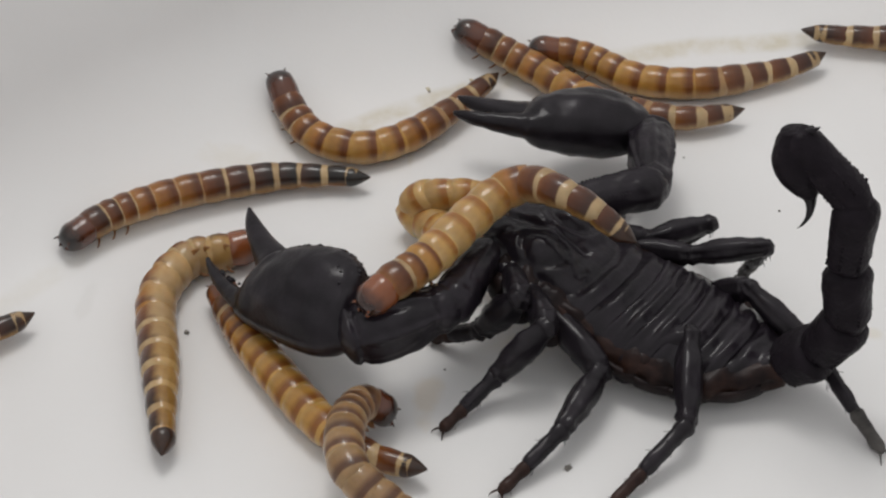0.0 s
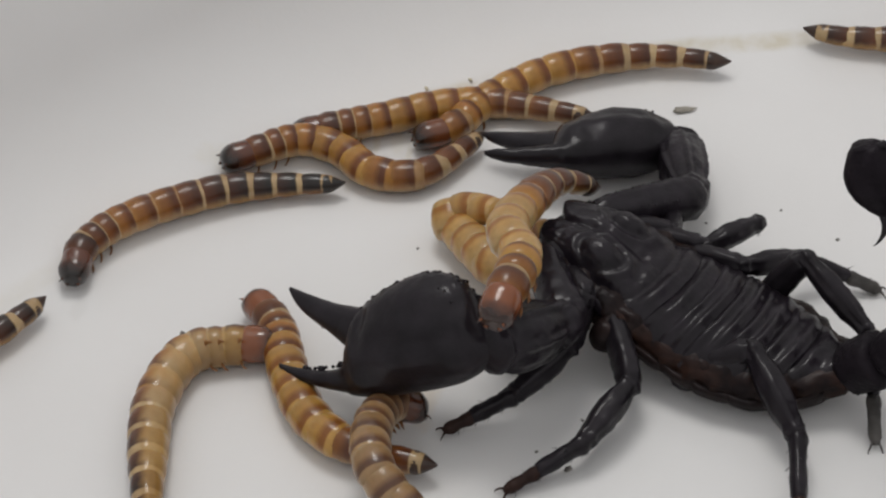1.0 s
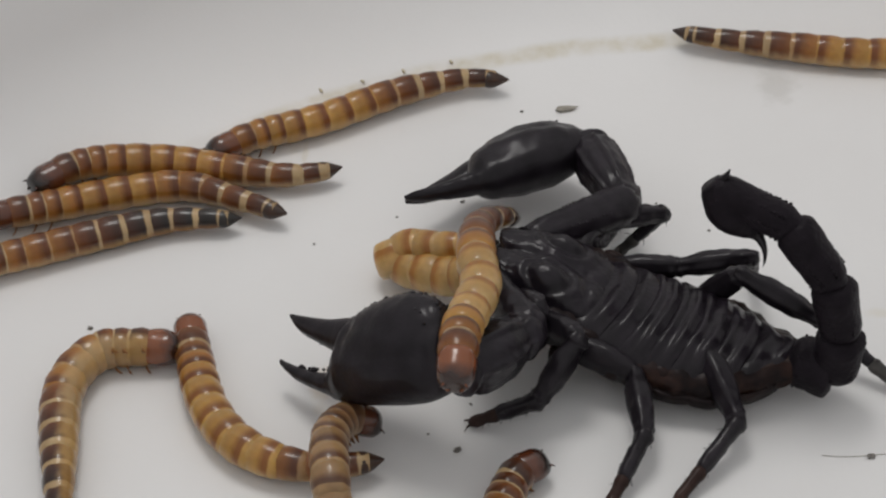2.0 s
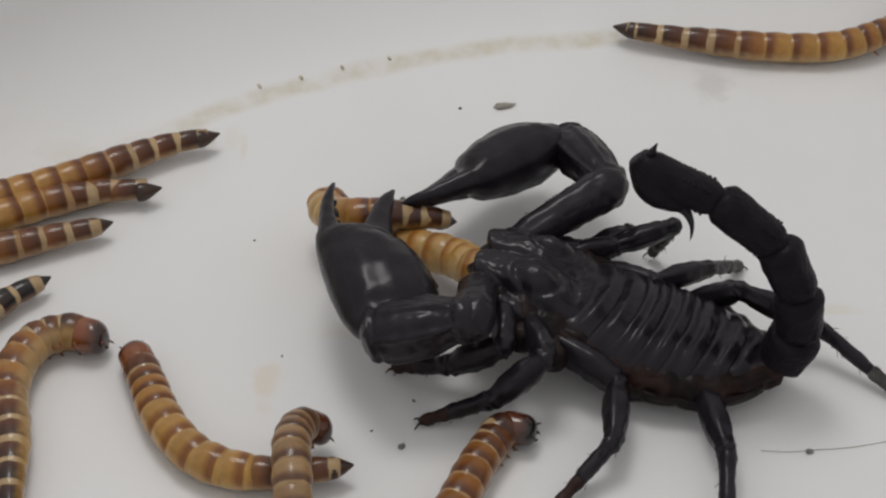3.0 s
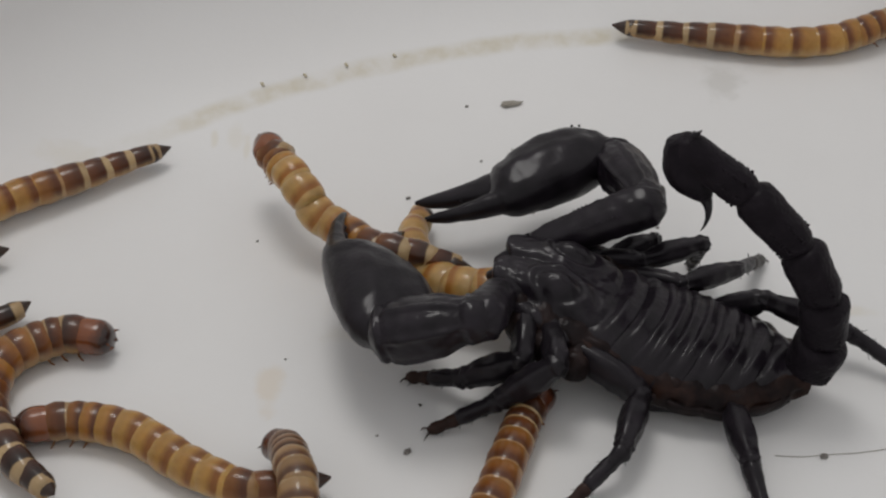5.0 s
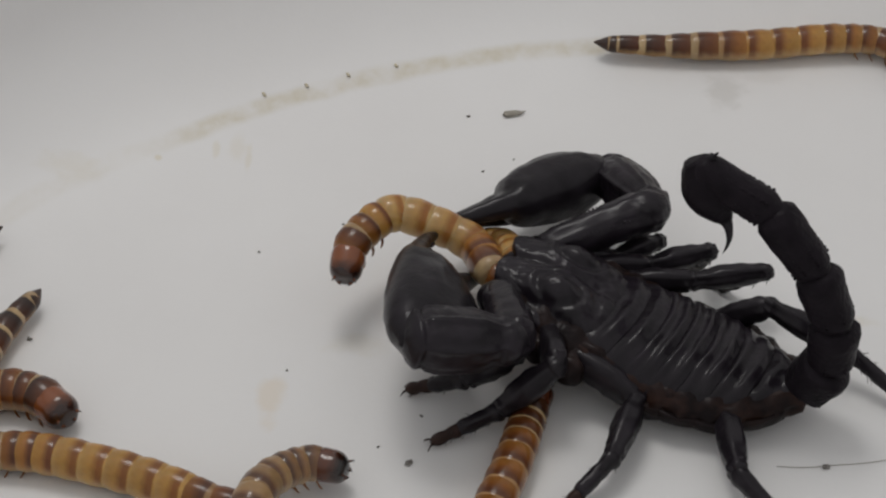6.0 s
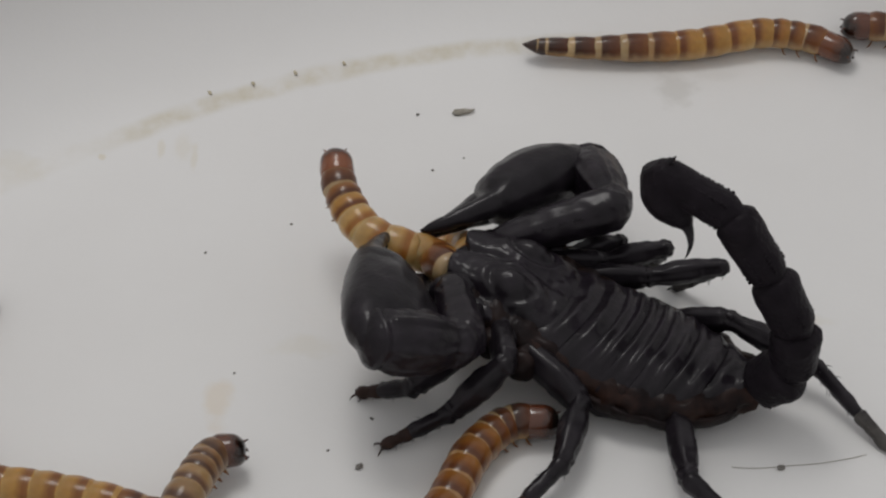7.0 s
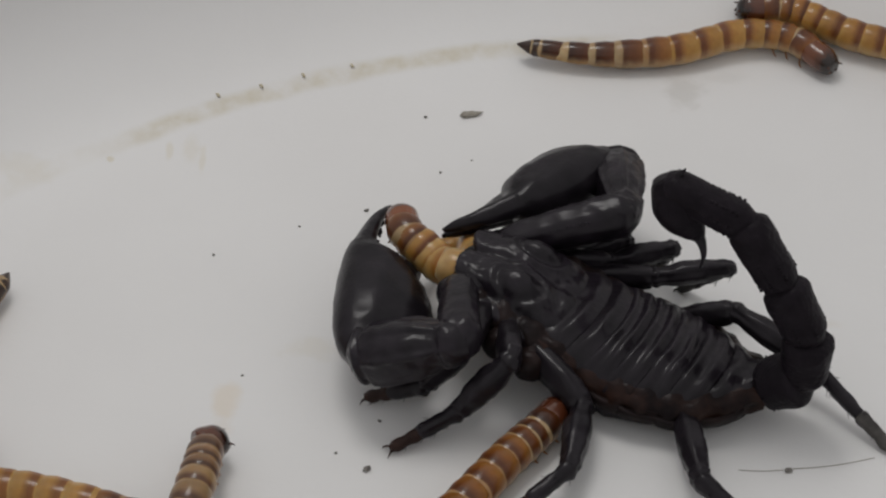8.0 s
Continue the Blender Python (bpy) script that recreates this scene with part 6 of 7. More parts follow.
    worm_at(worm_v, 4.0, (-43.0, -25.9, 3.1), (-48.2, -23.2, 3.1), (-53.7, -24.3, 3.1), (-56.5, -34.1, 3.1), (-54.4, -46.0, 3.1), (-52.0, -59.8, 3.1))
    worm_at(worm_v, 4.5, (-43.9, -22.9, 3.1), (-50.7, -21.7, 3.1), (-57.2, -26.1, 3.1), (-58.1, -36.2, 3.1), (-51.5, -45.7, 3.1), (-42.5, -51.2, 3.1))
    worm_at(worm_v, 4.7, (-44.8, -22.1, 3.1), (-52.0, -21.9, 3.1), (-58.3, -26.7, 3.1), (-58.6, -35.6, 3.1), (-52.1, -45.1, 3.1), (-43.1, -51.1, 3.1))
    worm_at(worm_v, 5.8, (-49.6, -35.2, 3.1), (-53.6, -31.9, 3.1), (-59.0, -31.9, 3.1), (-64.5, -35.1, 3.1), (-68.1, -43.5, 3.1), (-69.5, -53.5, 3.1))
    worm_at(worm_v, 6.0, (-50.1, -36.7, 3.1), (-54.2, -32.9, 3.1), (-59.8, -31.8, 3.1), (-65.3, -35.0, 3.1), (-68.8, -43.4, 3.1), (-70.2, -53.3, 3.1))
    worm_at(worm_v, 6.5, (-54.0, -42.5, 3.1), (-57.6, -37.2, 3.1), (-63.1, -36.1, 3.1), (-68.5, -39.3, 3.1), (-71.6, -45.5, 3.1), (-74.1, -53.3, 3.1))
    worm_at(worm_v, 7.0, (-54.5, -42.4, 3.1), (-57.9, -39.3, 3.1), (-63.3, -38.2, 3.1), (-67.8, -41.2, 3.1), (-70.8, -47.1, 3.1), (-72.5, -54.6, 3.1))
    worm_at(worm_u, 0.0, (-54.5, -11.6, 2.8), (-50.3, -19.4, 2.8), (-44.5, -27.9, 2.8), (-37.0, -37.5, 2.8), (-30.2, -43.5, 2.8), (-21.0, -46.7, 2.8))
    worm_at(worm_u, 0.5, (-45.3, -8.6, 2.8), (-47.3, -15.4, 2.8), (-43.0, -27.0, 2.8), (-37.9, -36.6, 2.8), (-31.2, -42.6, 2.8), (-21.9, -45.7, 2.8))
    worm_at(worm_u, 1.0, (-48.6, -13.9, 2.8), (-44.5, -19.8, 2.8), (-41.5, -28.8, 2.8), (-37.3, -37.3, 2.8), (-30.7, -42.7, 2.8), (-20.6, -45.4, 2.8))
    worm_at(worm_u, 1.5, (-46.1, -17.9, 2.8), (-42.5, -23.6, 2.8), (-40.1, -32.4, 2.8), (-34.6, -40.6, 2.8), (-26.2, -44.4, 2.8), (-16.0, -48.0, 2.8))
    worm_at(worm_u, 2.0, (-43.2, -19.9, 2.8), (-41.2, -28.3, 2.8), (-38.1, -37.4, 2.8), (-32.5, -44.9, 2.8), (-23.8, -48.5, 2.8), (-12.9, -47.4, 2.8))
    worm_at(worm_u, 2.2, (-40.4, -21.5, 2.8), (-39.8, -29.2, 2.8), (-37.1, -38.2, 2.8), (-30.9, -45.7, 2.8), (-22.3, -48.2, 2.8), (-12.7, -47.7, 2.8))
    worm_at(worm_u, 3.3, (-43.6, -27.5, 2.8), (-40.2, -32.1, 2.8), (-36.1, -40.9, 2.8), (-30.0, -48.2, 2.8), (-21.5, -50.7, 2.8), (-10.6, -49.3, 2.8))
    worm_at(worm_u, 3.5, (-44.8, -27.8, 2.8), (-40.3, -31.8, 2.8), (-36.1, -40.6, 2.8), (-30.0, -48.0, 2.8), (-21.5, -51.0, 2.8), (-10.6, -49.0, 2.8))
    worm_at(worm_u, 4.0, (-48.5, -35.5, 2.8), (-41.9, -34.4, 2.8), (-36.7, -39.3, 2.8), (-31.3, -46.7, 2.8), (-24.2, -50.8, 2.8), (-11.2, -48.6, 2.8))
    worm_at(worm_u, 4.5, (-51.6, -40.7, 2.8), (-45.2, -38.1, 2.8), (-37.9, -40.8, 2.8), (-30.4, -47.5, 2.8), (-22.7, -52.0, 2.8), (-11.4, -48.5, 2.8))
    worm_at(worm_u, 4.7, (-52.5, -40.7, 2.8), (-45.6, -38.6, 2.8), (-37.7, -41.2, 2.8), (-30.3, -47.8, 2.8), (-22.6, -51.8, 2.8), (-11.3, -48.8, 2.8))
    worm_at(worm_u, 5.8, (-63.2, -42.2, 2.8), (-54.1, -42.8, 2.8), (-44.0, -45.4, 2.8), (-34.6, -48.9, 2.8), (-27.0, -51.9, 2.8), (-18.9, -53.4, 2.8))
    worm_at(worm_u, 6.0, (-63.7, -43.2, 2.8), (-54.0, -43.2, 2.8), (-43.9, -45.8, 2.8), (-34.6, -49.3, 2.8), (-27.0, -52.3, 2.8), (-18.2, -53.3, 2.8))
    worm_at(worm_u, 6.5, (-67.8, -46.2, 2.8), (-58.2, -46.3, 2.8), (-48.3, -47.8, 2.8), (-38.4, -50.3, 2.8), (-30.2, -52.3, 2.8), (-22.8, -53.3, 2.8))
    worm_at(worm_u, 7.0, (-65.7, -47.8, 2.8), (-56.5, -47.5, 2.8), (-45.6, -48.9, 2.8), (-36.0, -51.1, 2.8), (-28.8, -53.1, 2.8), (-23.0, -54.2, 2.8))
    worm_at(worm_u, 7.5, (-66.0, -47.5, 2.8), (-56.8, -47.2, 2.8), (-45.2, -48.6, 2.8), (-37.1, -50.3, 2.8), (-29.8, -52.8, 2.8), (-24.0, -54.2, 2.8))
    worm_at(worm_u, 8.0, (-69.5, -48.4, 2.8), (-60.3, -47.8, 2.8), (-49.5, -48.5, 2.8), (-40.6, -50.7, 2.8), (-33.3, -52.7, 2.8), (-27.4, -54.6, 2.8))
    worm_at(worm_s, 0.0, (-27.2, -36.9, 3.0), (-30.1, -36.6, 5.0), (-31.9, -42.1, 7.0), (-30.8, -50.4, 8.0), (-26.6, -54.1, 6.0), (-18.8, -57.6, 3.0))
    worm_at(worm_s, 0.5, (-23.7, -36.8, 3.0), (-28.0, -37.0, 5.0), (-30.2, -42.7, 7.0), (-29.2, -50.5, 8.0), (-26.2, -54.2, 6.0), (-19.1, -58.4, 3.0))
    worm_at(worm_s, 1.0, (-22.9, -35.5, 3.0), (-26.4, -36.6, 5.0), (-28.2, -42.3, 7.0), (-27.3, -50.1, 8.0), (-23.5, -54.7, 6.0), (-17.2, -58.1, 3.0))
    worm_at(worm_s, 1.5, (-19.4, -37.8, 3.0), (-22.5, -38.9, 5.0), (-23.4, -44.4, 7.0), (-22.4, -51.1, 8.0), (-20.8, -55.7, 6.0), (-17.2, -59.2, 3.0))
    worm_at(worm_s, 2.0, (-14.8, -40.8, 3.0), (-18.1, -41.7, 5.0), (-20.2, -46.8, 7.0), (-19.6, -54.8, 8.0), (-19.0, -58.8, 6.0), (-18.1, -63.7, 3.0))
    worm_at(worm_s, 2.2, (-12.8, -42.6, 3.0), (-15.8, -42.0, 5.0), (-19.0, -44.5, 7.0), (-19.9, -51.6, 8.0), (-18.8, -57.6, 7.0), (-17.5, -63.4, 4.0))
    worm_at(worm_s, 3.3, (-14.3, -44.2, 4.0), (-16.5, -45.6, 6.0), (-17.2, -51.1, 8.0), (-16.6, -57.0, 8.0), (-16.3, -61.8, 6.0), (-15.9, -65.7, 3.0))
    worm_at(worm_s, 3.5, (-15.1, -44.0, 4.0), (-16.8, -46.4, 6.0), (-16.7, -52.9, 8.0), (-16.3, -57.7, 8.0), (-15.9, -62.6, 6.0), (-15.5, -66.5, 3.0))
    worm_at(worm_s, 4.0, (-24.0, -46.8, 4.0), (-21.2, -47.2, 6.0), (-17.9, -51.1, 8.0), (-16.1, -56.5, 8.0), (-14.6, -60.5, 6.0), (-13.8, -65.3, 3.0))
    worm_at(worm_s, 4.5, (-15.2, -45.5, 4.0), (-18.0, -46.9, 6.0), (-16.8, -53.8, 8.0), (-15.5, -59.0, 8.0), (-15.0, -62.8, 6.0), (-14.6, -65.7, 3.0))
    worm_at(worm_s, 4.7, (-22.3, -45.4, 4.0), (-19.1, -47.3, 6.0), (-16.5, -53.6, 8.0), (-15.5, -58.4, 8.0), (-14.7, -62.2, 6.0), (-13.9, -65.9, 3.0))
    worm_at(worm_s, 5.8, (-13.0, -46.6, 4.0), (-16.7, -46.6, 4.0), (-20.9, -49.0, 5.0), (-23.0, -54.3, 6.0), (-24.0, -60.0, 5.0), (-24.5, -64.6, 3.0))
    worm_at(worm_s, 6.0, (-12.2, -47.5, 4.0), (-16.3, -46.5, 4.0), (-20.5, -49.4, 5.0), (-23.0, -54.2, 6.0), (-24.0, -59.9, 5.0), (-24.5, -64.5, 3.0))
    worm_at(worm_s, 6.5, (-15.6, -45.3, 4.0), (-18.9, -45.0, 4.0), (-22.6, -48.9, 5.0), (-24.7, -54.2, 6.0), (-26.5, -59.0, 5.0), (-28.4, -62.7, 3.0))
    worm_at(worm_s, 7.0, (-19.0, -43.7, 4.0), (-21.9, -43.7, 4.0), (-24.0, -48.5, 5.0), (-25.7, -53.3, 5.0), (-28.2, -57.9, 4.0), (-30.6, -62.4, 3.0))
    worm_at(worm_s, 7.5, (-20.4, -43.1, 4.0), (-23.0, -42.7, 4.0), (-24.7, -47.6, 5.0), (-26.4, -52.9, 5.0), (-28.5, -57.5, 4.0), (-30.9, -62.0, 3.0))
    worm_at(worm_s, 8.0, (-22.6, -42.2, 4.0), (-24.1, -41.7, 4.0), (-24.7, -47.1, 5.0), (-25.7, -52.9, 5.0), (-27.1, -57.5, 4.0), (-28.8, -62.0, 3.0))
    worm_at(worm_n, 1.5, (2.4, -57.5, 2.8), (0.3, -60.2, 2.8), (-1.0, -64.5, 2.8), (-2.2, -69.6, 2.8), (-3.4, -75.2, 2.8))
    worm_at(worm_n, 1.8, (5.3, -51.2, 2.8), (3.1, -53.2, 2.8), (0.9, -58.1, 2.8), (-0.5, -63.7, 2.8), (-1.9, -70.0, 2.8))
    worm_at(worm_n, 2.0, (7.8, -47.8, 2.8), (4.8, -49.4, 2.8), (2.5, -54.9, 2.8), (1.1, -60.6, 2.8), (-0.3, -66.2, 2.8), (-1.6, -71.5, 2.8))
    worm_at(worm_n, 2.2, (11.8, -48.1, 2.8), (8.5, -46.6, 2.8), (4.7, -49.6, 2.8), (2.4, -55.6, 2.8), (1.0, -61.4, 2.8), (-0.4, -66.9, 2.8))
    worm_at(worm_n, 3.3, (14.4, -41.5, 2.8), (11.7, -41.0, 2.8), (8.4, -46.2, 2.8), (5.3, -53.3, 2.8), (2.3, -59.1, 2.8), (-0.7, -64.7, 2.8))
    worm_at(worm_n, 3.5, (11.3, -39.6, 2.8), (10.0, -42.9, 2.8), (7.6, -50.1, 2.8), (5.2, -56.0, 2.8), (3.0, -62.7, 2.8), (0.8, -69.0, 2.8))
    worm_at(worm_n, 4.0, (9.5, -34.9, 2.8), (9.3, -41.5, 2.8), (8.7, -48.8, 2.8), (7.1, -54.7, 2.8), (4.0, -60.5, 2.8), (1.1, -66.1, 2.8))
    worm_at(worm_n, 4.5, (12.9, -33.8, 2.8), (11.6, -39.2, 2.8), (10.2, -46.5, 2.8), (8.1, -53.4, 2.8), (5.1, -60.1, 2.8), (2.2, -65.6, 2.8))
    worm_at(worm_n, 4.7, (13.5, -34.3, 2.8), (11.7, -39.6, 2.8), (10.0, -45.8, 2.8), (7.9, -52.8, 2.8), (4.9, -59.4, 2.8), (2.0, -64.9, 2.8))
    worm_at(worm_n, 5.8, (17.0, -32.9, 2.8), (13.5, -35.1, 2.8), (10.5, -42.5, 2.8), (8.0, -49.6, 2.8), (5.7, -56.3, 2.8), (2.7, -62.8, 2.8))
    worm_at(worm_n, 6.0, (14.3, -31.7, 2.8), (12.5, -37.2, 2.8), (10.4, -44.5, 2.8), (7.9, -51.4, 2.8), (4.9, -58.1, 2.8), (2.0, -63.5, 2.8))
    worm_at(worm_n, 6.5, (15.8, -36.7, 2.8), (12.7, -37.2, 2.8), (9.4, -43.5, 2.8), (7.3, -50.5, 2.8), (5.4, -57.2, 2.8), (3.2, -63.6, 2.8))
    worm_at(worm_n, 7.0, (22.2, -37.5, 2.8), (16.2, -37.9, 2.8), (11.4, -43.0, 2.8), (8.3, -49.9, 2.8), (5.2, -56.4, 2.8), (2.3, -62.7, 2.8))
    worm_at(worm_n, 7.5, (24.8, -40.1, 2.8), (19.6, -39.0, 2.8), (14.2, -42.5, 2.8), (10.2, -48.5, 2.8), (6.4, -55.1, 2.8), (2.8, -61.4, 2.8))
    worm_at(worm_n, 8.0, (22.3, -34.3, 2.8), (19.8, -37.9, 2.8), (14.9, -43.5, 2.8), (10.3, -49.4, 2.8), (5.8, -55.1, 2.8), (1.5, -60.5, 2.8))
    worm_at(worm_r, 0.0, (83.0, 45.9, 2.9), (72.1, 50.3, 3.3), (60.6, 52.5, 3.4), (49.7, 53.2, 3.5), (40.5, 53.8, 3.7), (32.6, 54.8, 4.2))
    worm_at(worm_r, 0.5, (82.0, 46.2, 2.9), (72.1, 50.6, 3.3), (60.8, 52.7, 3.5), (49.0, 53.4, 3.5), (40.8, 53.6, 3.6), (32.7, 54.6, 4.1))
    worm_at(worm_r, 1.0, (82.3, 45.4, 2.9), (71.6, 49.9, 3.2), (60.2, 51.5, 3.2), (49.4, 52.6, 3.4), (40.3, 53.3, 3.6), (32.7, 54.9, 4.2))
    worm_at(worm_r, 1.5, (82.5, 46.3, 3.0), (71.4, 49.4, 3.1), (59.9, 50.9, 3.1), (50.0, 52.0, 3.3), (40.9, 52.9, 3.5), (32.5, 54.8, 4.2))
    worm_at(worm_r, 2.0, (85.9, 52.6, 4.6), (75.8, 49.5, 3.2), (65.1, 49.1, 3.0), (54.6, 50.8, 3.1), (43.0, 52.7, 3.4), (31.9, 54.8, 4.2))
    worm_at(worm_r, 2.2, (87.5, 52.1, 4.6), (77.3, 48.9, 3.2), (66.7, 49.5, 3.0), (56.1, 51.2, 3.1), (44.5, 53.0, 3.5), (32.2, 55.0, 4.2))
    worm_at(worm_r, 3.3, (88.7, 57.6, 7.5), (82.5, 55.3, 5.4), (72.0, 51.1, 3.4), (60.0, 50.7, 3.1), (46.3, 52.8, 3.4), (32.4, 55.5, 4.4))
    worm_at(worm_r, 3.5, (88.4, 57.8, 7.5), (82.2, 54.9, 5.2), (71.7, 50.6, 3.3), (59.7, 50.2, 3.0), (46.0, 52.8, 3.4), (32.2, 55.7, 4.5))
    worm_at(worm_r, 4.0, (86.7, 58.2, 7.5), (78.4, 54.3, 4.7), (69.0, 50.3, 3.2), (58.0, 49.8, 3.0), (45.4, 52.7, 3.4), (31.9, 55.6, 4.5))
    worm_at(worm_r, 4.5, (85.6, 58.5, 7.6), (77.4, 55.3, 5.0), (69.0, 50.8, 3.3), (58.1, 49.8, 3.0), (44.6, 53.1, 3.5), (31.5, 55.1, 4.3))
    worm_at(worm_r, 4.7, (86.0, 57.9, 7.2), (78.0, 55.1, 4.9), (69.5, 50.6, 3.2), (58.8, 50.3, 3.0), (45.3, 53.1, 3.5), (31.5, 55.1, 4.3))
    worm_at(worm_r, 5.8, (83.0, 48.0, 3.2), (78.0, 53.4, 4.3), (69.3, 53.9, 4.0), (56.4, 53.0, 3.5), (41.6, 52.7, 3.4), (27.3, 53.0, 3.8))
    worm_at(worm_r, 6.0, (82.6, 47.9, 3.2), (77.6, 52.7, 4.0), (68.9, 53.7, 4.0), (56.1, 52.8, 3.4), (41.3, 52.5, 3.4), (27.2, 52.9, 3.8))
    worm_at(worm_r, 6.5, (80.2, 46.6, 2.9), (75.5, 53.5, 4.2), (65.8, 53.9, 3.9), (52.9, 52.9, 3.4), (39.0, 52.2, 3.3), (25.6, 52.4, 3.7))
    worm_at(worm_r, 7.0, (79.6, 49.4, 3.3), (74.3, 52.9, 3.9), (65.7, 54.5, 4.1), (52.7, 52.2, 3.3), (38.0, 51.4, 3.2), (23.4, 51.7, 3.6))
    worm_at(worm_r, 7.5, (76.3, 49.6, 3.2), (70.2, 54.3, 4.2), (61.5, 55.2, 4.2), (48.5, 52.9, 3.4), (34.7, 51.7, 3.3), (20.5, 51.5, 3.7))
    worm_at(worm_r, 8.0, (75.0, 47.4, 2.9), (69.2, 53.7, 4.0), (60.5, 54.9, 4.1), (48.4, 51.4, 3.2), (34.6, 50.4, 3.1), (21.1, 52.2, 3.9))
    worm_at(worm_k, 6.5, (90.1, 53.4, 5.4), (99.5, 52.2, 6.1), (108.6, 50.3, 6.8), (117.5, 48.1, 7.7), (126.0, 45.1, 8.4), (134.2, 42.0, 9.4))
    worm_at(worm_k, 7.0, (80.5, 55.3, 5.2), (90.0, 53.9, 5.6), (99.3, 52.2, 6.1), (108.5, 50.2, 6.7), (117.4, 48.0, 7.6), (126.0, 45.0, 8.4))
    worm_at(worm_k, 7.5, (68.9, 59.7, 6.6), (75.6, 58.3, 6.3), (83.8, 54.0, 5.0), (92.9, 49.8, 4.3), (102.8, 46.4, 4.2), (112.4, 42.9, 4.2))
    worm_at(worm_k, 8.0, (61.2, 60.0, 6.3), (69.8, 59.1, 6.3), (79.0, 54.3, 4.7), (88.2, 50.7, 4.1), (97.3, 48.1, 4.1), (106.2, 44.7, 4.0))
    worm_at(worm_m, 0.0, (-30.1, -31.1, 17.0), (-27.1, -28.0, 18.0), (-22.7, -22.8, 18.0), (-12.5, -9.9, 20.0), (-3.9, -14.2, 22.0), (5.2, -18.1, 17.0))
    worm_at(worm_m, 0.5, (-15.9, -37.3, 22.0), (-14.3, -32.5, 23.0), (-12.6, -25.8, 23.0), (-12.2, -16.8, 22.0), (-8.5, -7.5, 20.0), (-2.4, -0.8, 16.0), (4.0, -0.9, 12.0))
    worm_at(worm_m, 1.0, (-12.5, -41.6, 24.0), (-11.3, -37.6, 25.0), (-9.7, -29.3, 24.0), (-11.8, -20.6, 22.0), (-6.5, -3.6, 16.0), (0.2, 3.0, 10.0))
    worm_at(worm_m, 1.5, (-8.1, -44.9, 23.0), (-8.0, -40.8, 24.0), (-8.1, -32.3, 23.0), (-9.9, -22.7, 21.0), (-9.1, -13.0, 18.0), (-5.1, -4.5, 14.0), (-0.0, 0.5, 10.0))
    worm_at(worm_m, 2.0, (-3.3, -53.8, 23.0), (-3.1, -50.6, 24.0), (-2.6, -43.3, 23.0), (-0.4, -33.3, 21.0), (-1.1, -25.1, 20.0), (-0.7, -15.3, 17.0), (2.5, -8.4, 13.0), (5.4, -5.6, 10.0))
    worm_at(worm_m, 2.2, (-2.9, -54.0, 23.0), (-2.7, -50.8, 24.0), (-2.1, -43.4, 23.0), (0.2, -33.4, 21.0), (-0.5, -25.2, 20.0), (0.1, -15.4, 17.0), (3.4, -8.5, 13.0), (6.4, -5.7, 10.0))
    worm_at(worm_m, 3.3, (-12.2, 8.1, 3.0), (-17.3, 11.8, 3.5), (-18.9, 6.6, 5.0), (-15.3, 0.6, 7.0), (-8.3, -3.1, 8.0), (-1.5, -5.0, 8.0), (3.6, -5.0, 6.0))
    worm_at(worm_m, 3.5, (-9.3, 9.4, 3.0), (-15.1, 9.8, 3.5), (-18.1, 5.9, 5.0), (-13.7, 0.0, 7.0), (-6.7, -4.5, 8.0), (-1.6, -6.1, 8.0), (3.5, -6.6, 6.0))
    worm_at(worm_m, 4.0, (-10.9, 3.7, 3.0), (-15.3, 8.1, 3.2), (-18.0, 6.9, 4.5), (-14.5, 0.3, 7.5), (-7.1, -4.4, 8.0), (-1.2, -5.9, 7.5), (4.3, -6.2, 6.0))
    worm_at(worm_m, 4.5, (-22.0, 2.4, 10.0), (-24.0, -1.6, 8.0), (-18.3, -4.9, 7.0), (-11.6, -6.5, 7.5), (-6.1, -7.8, 7.5), (-0.6, -7.0, 5.0))
    worm_at(worm_m, 4.7, (-30.1, 15.2, 12.0), (-26.4, 5.6, 10.0), (-21.5, -0.8, 7.0), (-15.0, -5.2, 7.0), (-6.6, -8.4, 7.5), (2.1, -7.6, 5.0))
    worm_at(worm_m, 5.8, (-6.5, -12.9, 6.0), (-8.2, -8.8, 9.0), (-5.7, -4.7, 12.0), (-0.8, -5.9, 13.0), (5.0, -8.7, 10.0), (8.1, -17.2, 11.3), (13.8, -18.8, 9.4), (22.1, -21.6, 7.5))
    worm_at(worm_m, 6.0, (-12.8, -16.2, 10.0), (-11.7, -11.1, 12.0), (-6.6, -5.9, 13.0), (-0.8, -6.6, 12.0), (5.7, -9.4, 10.0), (8.2, -17.1, 11.3), (13.8, -18.7, 9.4), (22.2, -21.5, 7.4))
    worm_at(worm_m, 6.5, (4.2, -0.3, 18.0), (-0.3, -0.4, 16.0), (-2.4, -4.6, 13.0), (0.5, -8.6, 11.0), (5.4, -9.4, 9.0), (8.4, -16.2, 11.3), (14.0, -17.8, 9.4), (22.4, -20.8, 7.5))
    worm_at(worm_m, 7.0, (-7.1, 4.0, 16.0), (-6.2, -2.1, 14.0), (-2.6, -8.7, 12.0), (3.0, -11.3, 11.0), (7.1, -10.8, 9.0), (8.4, -15.8, 11.3), (14.0, -17.5, 9.4), (22.4, -20.6, 7.4))
    worm_at(worm_m, 7.5, (-8.1, -7.4, 12.0), (-2.1, -6.8, 12.0), (2.8, -8.2, 11.0), (6.8, -9.5, 10.0), (8.4, -15.1, 11.3), (13.9, -16.8, 9.4), (22.3, -19.8, 7.5))
